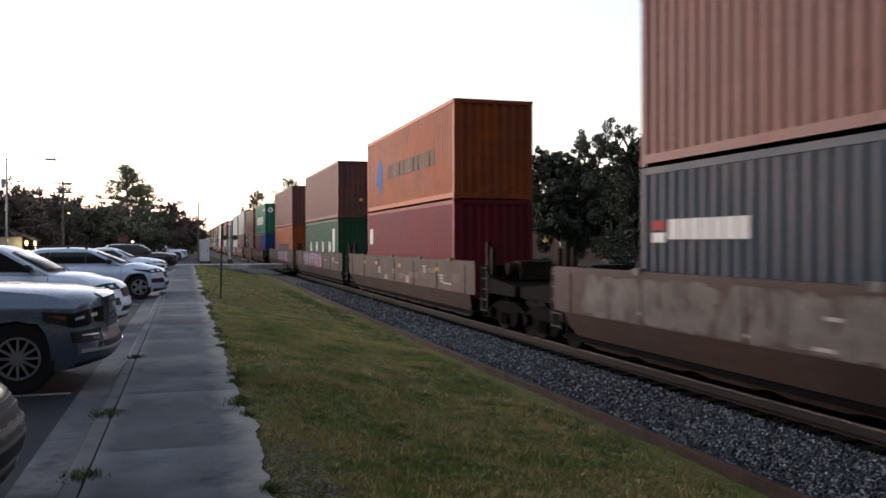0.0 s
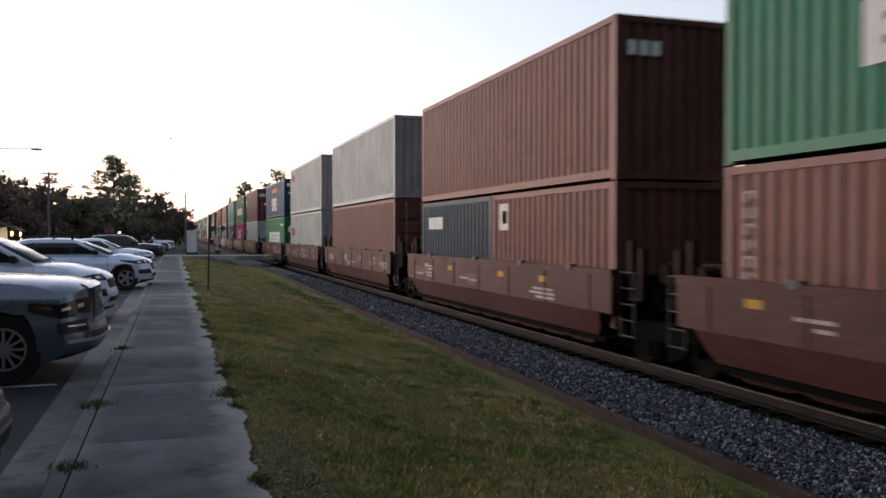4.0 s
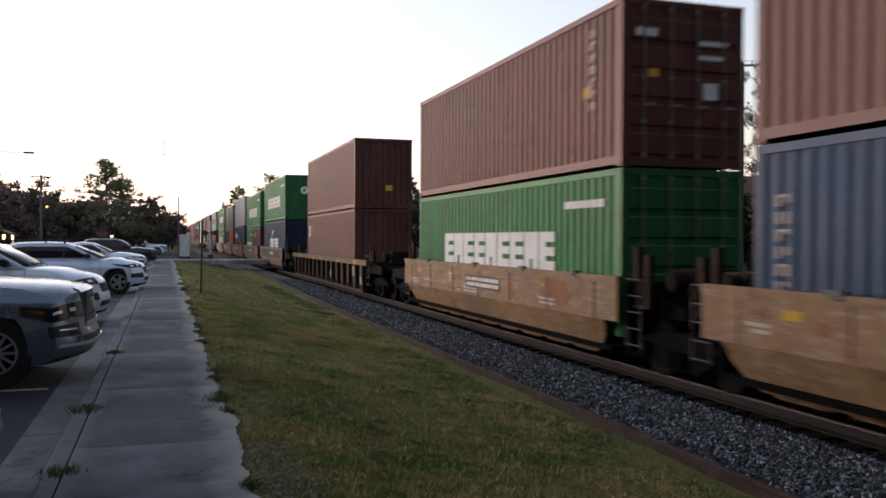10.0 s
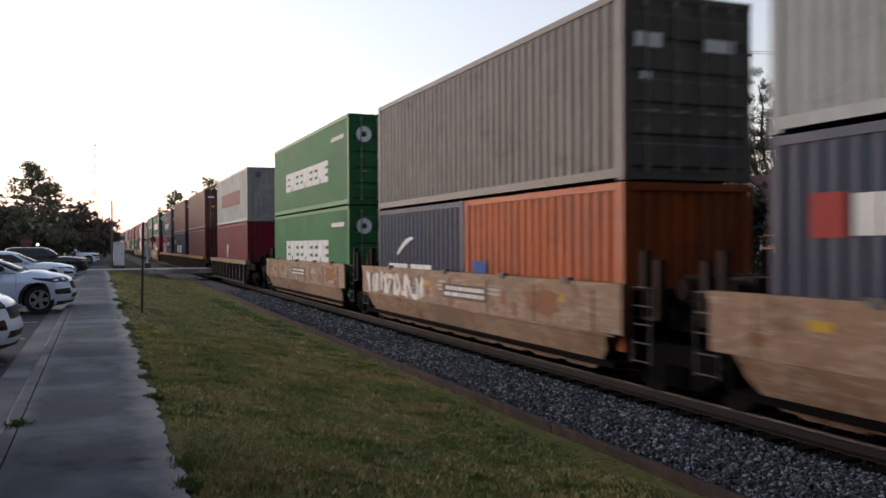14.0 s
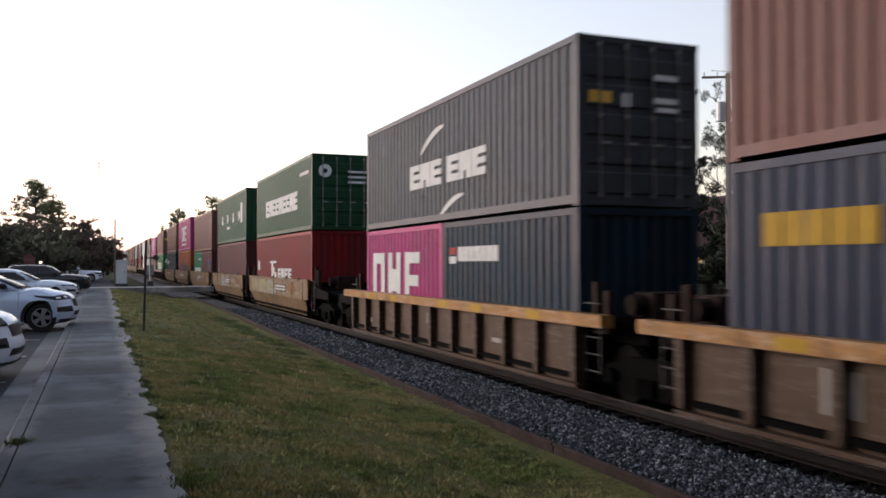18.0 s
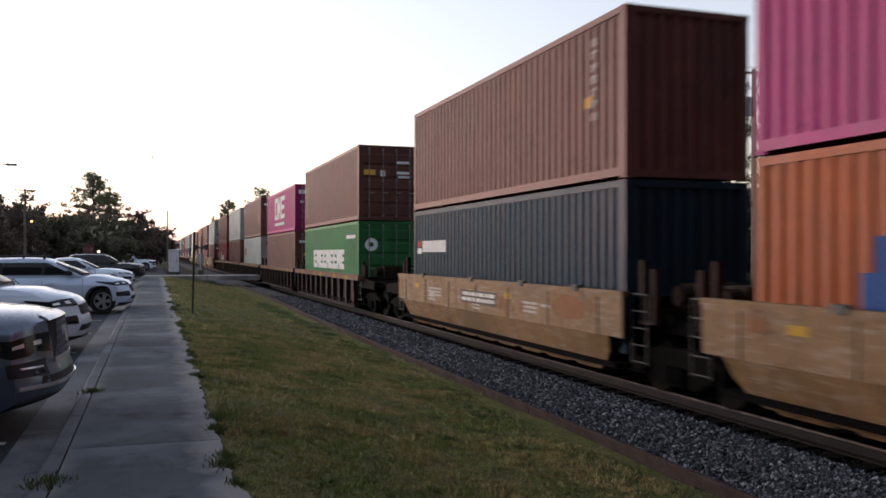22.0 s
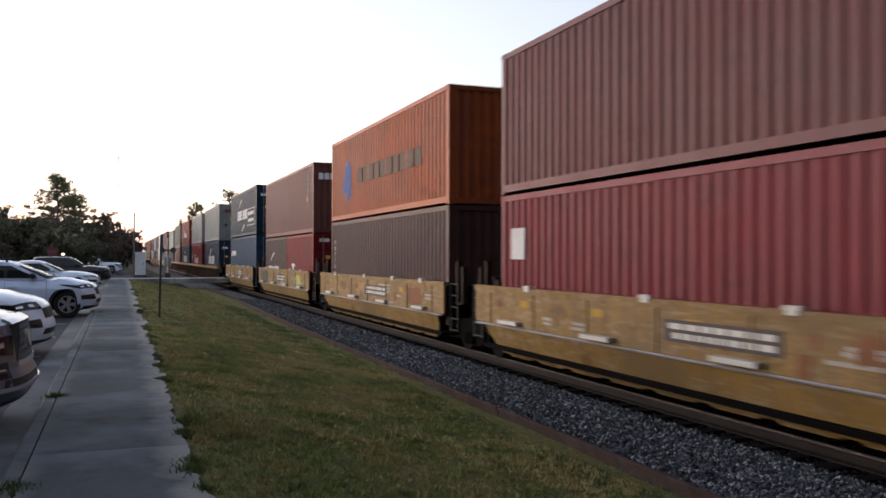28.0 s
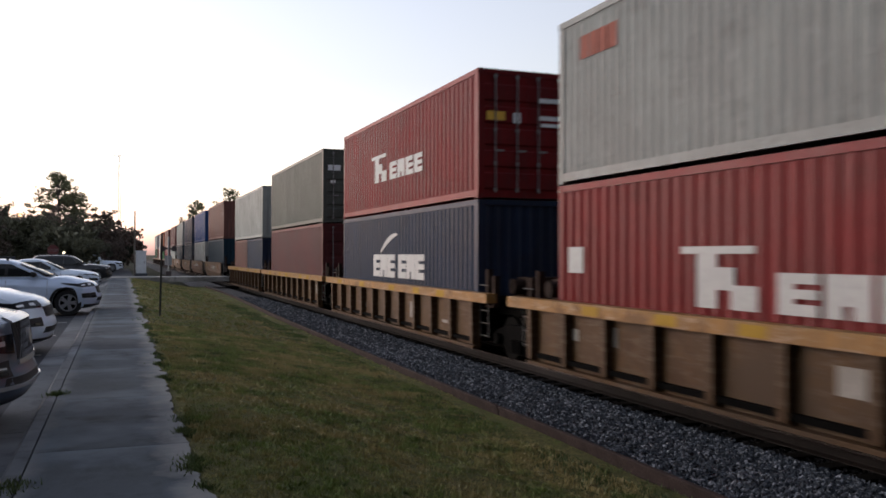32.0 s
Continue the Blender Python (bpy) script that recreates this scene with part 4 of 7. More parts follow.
# wheels and grimy plates carry the same under-train shade in their colour
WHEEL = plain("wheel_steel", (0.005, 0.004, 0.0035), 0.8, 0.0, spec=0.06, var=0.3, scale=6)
GRIME_SHADE = plain("shade_dark_grimy_steel", (0.006, 0.005, 0.0045), 0.85, var=0.4, scale=4, spec=0.04)
RUSTPOST = plain("grimy_red_brown_steel", (0.022, 0.013, 0.01), 0.8, var=0.5, scale=4, spec=0.1)
RUNG = plain("worn_grey_steel", (0.045, 0.042, 0.04), 0.6, var=0.4, scale=9, spec=0.3)
HALF = 1.46     # half the width over the side sills


def stencils(bm, y0, y1, rng, count, z0, z1):
    for _ in range(count):
        y = rng.uniform(y0 + 0.5, y1 - 1.4)
        z = rng.uniform(z0, z1)
        w = rng.uniform(0.3, 1.2)
        for i in range(rng.randint(1, 3)):
            box(bm, -HALF - 0.006 - rng.uniform(0, 0.0015), -HALF, y, y + w * rng.uniform(0.6, 1), z + 0.085 * i, z + 0.05 + 0.085 * i)


def blob(bm, y, z, w, h, rng, x=-HALF - 0.004, n=14):
    """An uneven painted patch."""
    q = []
    for i in range(n):
        a = 2 * math.pi * i / n
        k = rng.uniform(0.62, 1.08)
        q.append((y + w / 2 * math.copysign(abs(math.cos(a)) ** 0.6, math.cos(a)) * k, z + h / 2 * math.copysign(abs(math.sin(a)) ** 0.6, math.sin(a)) * k))
    prism(bm, q, x - rng.uniform(0, 0.0022), x + 0.004, axis=0)


def stroke(bm, p, q, w, x):
    """A thick painted stroke with rounded ends on the car's side."""
    a = math.atan2(q[1] - p[1], q[0] - p[0])
    out = [(c[0] + w * math.cos(a + t), c[1] + w * math.sin(a + t)) for c, ts in ((q, (-1.57, -0.6, 0.6, 1.57)), (p, (1.57, 2.5, 3.8, 4.71))) for t in ts]
    prism(bm, out, x, x + 0.004, axis=0)


def tag_paint(parent, y0, y1, z0, z1, cols, rng, big=False):
    """Sprayed shapes in thick slanted strokes, one colour laid on another."""
    h = z1 - z0
    step = (0.85 if big else 0.55) * min(1.2, max(0.7, h))
    lines = []
    y = y0 + step * 0.4
    while y < y1 - step * 0.4:
        w, lean = step * rng.uniform(0.32, 0.46), rng.uniform(-0.1, 0.12)
        lo, hi = z0 + h * rng.uniform(0.12, 0.22), z1 - h * rng.uniform(0.1, 0.2)
        ends = [(y - w, lo), (y - w + lean, hi), (y + w, lo), (y + w + lean, hi), (y, lo + (hi - lo) * rng.uniform(0.35, 0.65)), (y + lean * 0.5, hi), (y, lo)]
        for a, b in rng.sample(((0, 1), (2, 3), (1, 2), (0, 3), (1, 3), (0, 2), (4, 1), (4, 2), (5, 6), (4, 3)), rng.randint(3, 4)):
            lines.append((ends[a], ends[b]))
        y += step * rng.uniform(0.85, 1.1)
    for j, c in enumerate(cols):
        bm = bmesh.new()
        for k, (a, b) in enumerate(lines):
            if j and rng.random() < 0.25 * j:
                continue
            off = rng.uniform(-0.02, 0.02) * (1 + j)
            x = -HALF - 0.006 - 0.0035 * j - 0.0003 * (k % 9)
            fat = (0.17 if j == 0 else 0.105 if j == 1 else 0.05) * min(h, 1.1) * rng.uniform(0.85, 1.15)
            stroke(bm, (a[0] + off, a[1] + off), (b[0] + off, b[1] + off), fat * (0.45 if c is DARK else 1), x)
        tagged(part("sprayed_paint", bm, c, parent, "sprayed paint in uneven shapes"), kind="stuff")


def well_car(kind, colour, y0, y1, near_gap, far_gap, top, rng, extra=""):
    """One well: its sides run from y0 to y1; a gap that is 'joint' shares a bogie, one that is 'coupler' has a platform of its own."""
    names = dict(smooth="smooth-sided", ribbed="rib-sided")
    car = empty("well_car", Matrix(), label="%s %s steel well car of the container train" % (extra or "weathered", names[kind]), category="rail car", group="well cars of the train")
    mt = paint("car_" + colour, times(CARCOL[colour], 0.265), wear=0.9, rough=0.5)
    L = y1 - y0
    dark = STEEL_DARK
    if kind == "smooth":
        for sx, nm in ((-1, "side_plate"), (1, "side_plate")):
            bm = bmesh.new()
            x = sx * HALF
            xi = x - sx * 0.05
            teeth = [(y0 + 0.55, 0.6), (y0 + 0.85, 0.34)]
            n = 9
            for i in range(n):
                a = y0 + 1.0 + (L - 2.0) * i / n
                d = (L - 2.0) / n
                teeth += [(a + 0.1 * d, 0.22), (a + 0.72 * d, 0.22), (a + 0.8 * d, 0.26), (a + 0.98 * d, 0.26)]
            teeth += [(y1 - 0.85, 0.34), (y1 - 0.55, 0.6)]
            brk = 0.86
            prism(bm, [(y1, brk), (y1, top - 0.1), (y0, top - 0.1), (y0, brk)], min(x, xi), max(x, xi), axis=0)
            prism(bm, teeth + [(y1 - 0.45, brk), (y0 + 0.45, brk)], min(x, xi), max(x, xi), axis=0)
            for v in bm.verts:          # the lower part of the side leans in towards the track
                if v.co.z < brk - 0.01:
                    v.co.x -= sx * 0.34 * (brk - v.co.z)
            bmesh.ops.remove_doubles(bm, verts=bm.verts, dist=0.001)
            part(nm, bm, mt, car)
            bm = bmesh.new()
            box(bm, min(x + sx * 0.015, x - sx * 0.1), max(x + sx * 0.015, x - sx * 0.1), y0 - 0.02, y1 + 0.02, top - 0.1, top)
            part("top_chord", bm, mt, car)
            me = shared(("top_bracket", sx), lambda bm: (box(bm, -0.05, 0.05, -0.13, 0.13, 0, 0.05), box(bm, -0.05 if sx < 0 else 0.02, -0.02 if sx < 0 else 0.05, -0.09, 0.09, -0.06, 0.0)))
            for k in (0.12, 0.3, 0.52, 0.81):
                link_mesh("top_bracket", me, LEDGE if colour == "yellow" else RUNG, car).location = (x, y0 + L * k, top)
            me = shared(("weld_seam", round(top, 2), sx), lambda bm: box(bm, min(x, x + sx * 0.02), max(x, x + sx * 0.02), -0.012, 0.012, 0.86, top - 0.12))
            for i in range(7):
                link_mesh("weld_seam", me, mt, car).location.y = y0 + 0.8 + (L - 1.6) * i / 6
        bm = bmesh.new()
        stencils(bm, y0, y1, rng, 7, 0.9, top - 0.4)
        tagged(part("stencil", bm, plain("faded_stencil", (0.24, 0.22, 0.2), 0.7, spec=0.12), car, "faded stencilled data as bars"), kind="stuff")
        bm = bmesh.new()
        for i in range(4):
            a = y0 + 0.9 + (L - 2) * (i + rng.uniform(0.1, 0.8)) / 4
            box(bm, -HALF - 0.006, -HALF, a, a + 0.34, top - 0.36, top - 0.24)
        tagged(part("reflector", bm, YELLOW, car, "yellow reflective patches"), kind="stuff")
        bm = bmesh.new()
        for _ in range(5):
            blob(bm, rng.uniform(y0 + 1, y1 - 1), rng.uniform(1.08, top - 0.33), rng.uniform(0.5, 1.6), rng.uniform(0.15, 0.36), rng)
        tagged(part("paint_patch", bm, paint("patch_" + colour, times(CARCOL[colour], 0.27), wear=1.0), car, "repainted and stained patches"), kind="stuff")
        if colour in ("yellow", "gold", "pale", "tan"):
            a = y0 + L * (0.3 + 0.12 * rng.random())
            bm = bmesh.new()
            box(bm, -HALF - 0.014, -HALF, a, a + 2.3, 1.05, 1.36)
            board = part("sign_board", bm, DARK, car, "dark board with pale writing as bars")
            bm = bmesh.new()
            for k in range(2):
                y = a + 0.1
                while y < a + 2.1:
                    w = rng.uniform(0.08, 0.3)
                    box(bm, -HALF - 0.018, -HALF - 0.014, y, min(y + w, a + 2.2), 1.1 + 0.13 * k, 1.18 + 0.13 * k)
                    y += w + 0.06
            tagged(part("bar", bm, LEDGE, board), kind="stuff")
            a = y0 + L * (0.08 + 0.1 * rng.random())
            bm = bmesh.new()
            blob(bm, a + 0.7, 1.22, 1.5, 0.5, rng, x=-HALF - 0.006)
            part("paint_square", bm, CHART if colour == "yellow" and extra == "grimy" else RUSTP, car, "patch of fresher paint")
            bm = bmesh.new()
            for _ in range(7):
                y = rng.uniform(y0 + 0.6, y1 - 0.8)
                blob(bm, y, rng.uniform(0.95, top - 0.3), rng.uniform(0.12, 0.4), rng.uniform(0.1, 0.4), rng, x=-HALF - 0.007)
            tagged(part("rust_stain", bm, RUSTP, car, "rust stains"), kind="stuff")
        if colour == "yellow":
            bm = bmesh.new()
            tube(bm, (-HALF - 0.02, y0 + 0.1, 0.83), (-HALF - 0.02, y1 - 0.1, 0.83), 0.022, n=6)
            part("brake_pipe", bm, GALV, car, "pale brake pipe")
            for i in range(4):
                a = y0 + 1.2 + (L - 2.8) * i / 3.2
                bm = bmesh.new()
                box(bm, -HALF - 0.14, -HALF, a, a + 0.85, 0.9, 0.97)
                part("step_ledge", bm, LEDGE, car, "white-edged step ledge")
        elif colour in ("pale", "tan"):
            bm = bmesh.new()
            tube(bm, (-HALF - 0.02, y0 + 0.2, 0.83), (-HALF - 0.02, y0 + L * 0.5, 0.83), 0.02, n=6)
            part("brake_pipe", bm, mt, car)
    else:
        for sx in (-1, 1):
            x = sx * HALF
            bm = bmesh.new()
            box(bm, min(x + sx * 0.04, x - sx * 0.2), max(x + sx * 0.04, x - sx * 0.2), y0 - 0.8, y1 + 0.8, top - 0.2, top)
            part("top_chord", bm, paint("chord_" + colour, times(CARCOL["chord_" + colour], 0.42), wear=0.9), car, "heavy top beam with worn paint")
            bm = bmesh.new()
            box(bm, min(x - sx * 0.15, x - sx * 0.19), max(x - sx * 0.15, x - sx * 0.19), y0, y1, 0.24, top - 0.2)
            part("side_plate", bm, mt, car)
            n = max(6, int(L / 1.25))
            me = shared(("side_rib", round(top, 2), sx), lambda bm: prism(bm, [(x - sx * 0.16, 0.22), (x + sx * 0.005, 0.3), (x + sx * 0.02, top - 0.2), (x - sx * 0.16, top - 0.2)], -0.075, 0.075, axis=1))
            for i in range(n + 1):
                link_mesh("side_rib", me, mt, car).location.y = y0 + 0.1 + (L - 0.2) * i / n
            bm = bmesh.new()
            box(bm, min(x, x - sx * 0.2), max(x, x - sx * 0.2), y0, y1, 0.2, 0.26)
            part("bottom_sill", bm, mt, car)
        bm = bmesh.new()
        for i in range(5):
            a = y0 + (L - 1) * (i + rng.uniform(0.1, 0.8)) / 5
            box(bm, -HALF - 0.046, -HALF - 0.04, a, a + 0.5, top - 0.18, top - 0.03)
        tagged(part("reflector", bm, YELLOW, car, "yellow reflective patches"), kind="stuff")
        bm = bmesh.new()
        for _ in range(5):
            a = y0 + 0.3 + (L - 1) * rng.randint(0, 9) / 10
            z = rng.uniform(0.45, 0.8)
            box(bm, -HALF + 0.142 - rng.uniform(0, 0.004), -HALF + 0.15, a + 0.25, a + 0.75, z, z + rng.uniform(0.06, 0.35))
        tagged(part("stencil", bm, plain("faded_stencil", (0.24, 0.22, 0.2), 0.7, spec=0.12), car, "faded stencilled data as bars"), kind="stuff")
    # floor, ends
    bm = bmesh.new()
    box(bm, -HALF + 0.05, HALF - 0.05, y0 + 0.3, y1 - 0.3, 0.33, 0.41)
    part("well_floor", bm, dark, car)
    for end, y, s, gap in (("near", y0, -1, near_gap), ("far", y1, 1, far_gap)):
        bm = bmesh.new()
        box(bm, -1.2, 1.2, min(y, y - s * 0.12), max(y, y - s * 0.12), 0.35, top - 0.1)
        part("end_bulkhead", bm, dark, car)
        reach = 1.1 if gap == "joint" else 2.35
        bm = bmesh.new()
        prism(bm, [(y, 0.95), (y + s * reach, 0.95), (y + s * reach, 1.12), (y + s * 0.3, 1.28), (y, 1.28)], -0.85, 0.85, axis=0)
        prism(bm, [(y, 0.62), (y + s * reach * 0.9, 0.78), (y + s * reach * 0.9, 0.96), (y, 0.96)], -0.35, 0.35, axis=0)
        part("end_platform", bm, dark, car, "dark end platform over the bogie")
        for sx in (-1, 1):                  # guide posts and steps
            bm = bmesh.new()
            for k in range(2):
                yy = y + s * (0.12 + 0.34 * k)
                box(bm, sx * 1.12 - 0.06, sx * 1.12 + 0.06, yy - 0.06, yy + 0.06, 1.1, top + (0.5 if k == 0 else 0.36))
            lad = bmesh.new()
            for k in range(5):
                z = 0.5 + 0.27 * k
                tube(lad, (sx * 1.3, y + s * 0.03, z), (sx * 1.3, y + s * 0.48, z), 0.013, n=6)
            for q in (0.03, 0.48):
                tube(lad, (sx * 1.3, y + s * q, 0.46), (sx * 1.3, y + s * q, top - 0.05), 0.013, n=6)
            part("ladder", lad, RUNG, car, "pale steel ladder at the car's end")
            box(bm, min(sx * 1.06, sx * 1.2), max(sx * 1.06, sx * 1.2), min(y + s * 0.04, y + s * 0.5), max(y + s * 0.04, y + s * 0.5), 1.1, 1.14)
            tagged(part("guide_post", bm, RUSTPOST, car, "rusty guide posts over the well"), kind="stuff")
        bm = bmesh.new()
        box(bm, -1.0, 1.0, y + s * 0.5 - 0.03, y + s * 0.5 + 0.03, 1.3, 1.36)
        box(bm, -0.5, 0.35, min(y + s * 0.25, y + s * 0.8), max(y + s * 0.25, y + s * 0.8), 1.28, 1.75)
        tube(bm, (-0.75, y + s * 0.5, 1.55), (0.0, y + s * 0.5, 1.55), 0.17, n=12)
        part("brake_gear", bm, RUSTPOST, car, "grimy brake gear on the platform")
        if gap == "coupler":
            truck(car, y + s * 1.3)
            bm = bmesh.new()
            box(bm, -0.16, 0.16, min(y + s * 2.2, y + s * 3.1), max(y + s * 2.2, y + s * 3.1), 0.72, 0.98)
            box(bm, -0.26, 0.2, min(y + s * 2.9, y + s * 3.2), max(y + s * 2.9, y + s * 3.2), 0.66, 1.04)
            part("coupler", bm, dark, car, "rusty coupler")
            for sx in (-1, 1):
                bm = bmesh.new()
                prism(bm, [(y, 0.7), (y + s * 0.5, 0.95), (y + s * 2.3, 0.95), (y + s * 2.3, 1.2), (y + s * 0.7, 1.32), (y, top - 0.12)], sx * 1.22 - 0.04, sx * 1.22 + 0.04, axis=0)
                part("end_sill_plate", bm, GRIME_SHADE, car, "grimy shade-dark side plate of the end platform")
        elif end == "far":
            truck(car, y + s * 1.15)
    return car


PINK, TEALP, LILAC = plain("spray_pink", (0.279, 0.09, 0.189), 0.6, spec=0.12), plain("spray_teal", (0.036, 0.135, 0.09), 0.6, spec=0.12), plain("spray_lilac", (0.225, 0.126, 0.225), 0.6, spec=0.12)
GREYP, RUSTP, SMOKE, OCHRE = plain("spray_grey", (0.075, 0.068, 0.063), 0.65, spec=0.12, var=0.5, scale=2.2), plain("spray_rust", (0.135, 0.0585, 0.027), 0.65, spec=0.12), plain("spray_smoke", (0.189, 0.189, 0.18), 0.65, spec=0.12), plain("spray_ochre", (0.225, 0.171, 0.0675), 0.65, spec=0.12)
CHART = plain("spray_chartreuse", (0.3, 0.3, 0.05), 0.65, spec=0.12)
LEDGE = plain("ledge_white", (0.35, 0.345, 0.32), 0.6, var=0.2)
# rib_ panels: own browns, darkened further for the shade below the top beam
CARCOL = dict(umber=(0.102, 0.058, 0.046), rust=(0.17, 0.05, 0.042), tan=(0.48, 0.29, 0.17), pale=(0.6, 0.36, 0.215), gold=(0.52, 0.295, 0.13), yellow=(0.6, 0.35, 0.085),
              rib_beige=(0.15, 0.085, 0.06), chord_rib_beige=(0.2, 0.105, 0.06), rib_tan=(0.24, 0.14, 0.085), chord_rib_tan=(0.55, 0.26, 0.06),
              rib_brown=(0.11, 0.055, 0.046), chord_rib_brown=(0.24, 0.11, 0.075), rib_gold=(0.28, 0.14, 0.05), chord_rib_gold=(0.54, 0.27, 0.07), rib_grey=(0.2, 0.15, 0.13), chord_rib_grey=(0.42, 0.3, 0.18))
# ---- the train, well by well ----
# place on the train, kind, car colour, top container, bottom containers (leading one first)
# container: (feet, height, paint, end, side mark, end mark)
HC, ST = 2.896, 2.591
def c40(p, e="p", logo="none", mark="none", h=HC):
    return (40, h, p, e, logo, mark)
def c20(p, e="p", logo="none", mark="none"):
    return (20, ST, p, e, logo, mark)


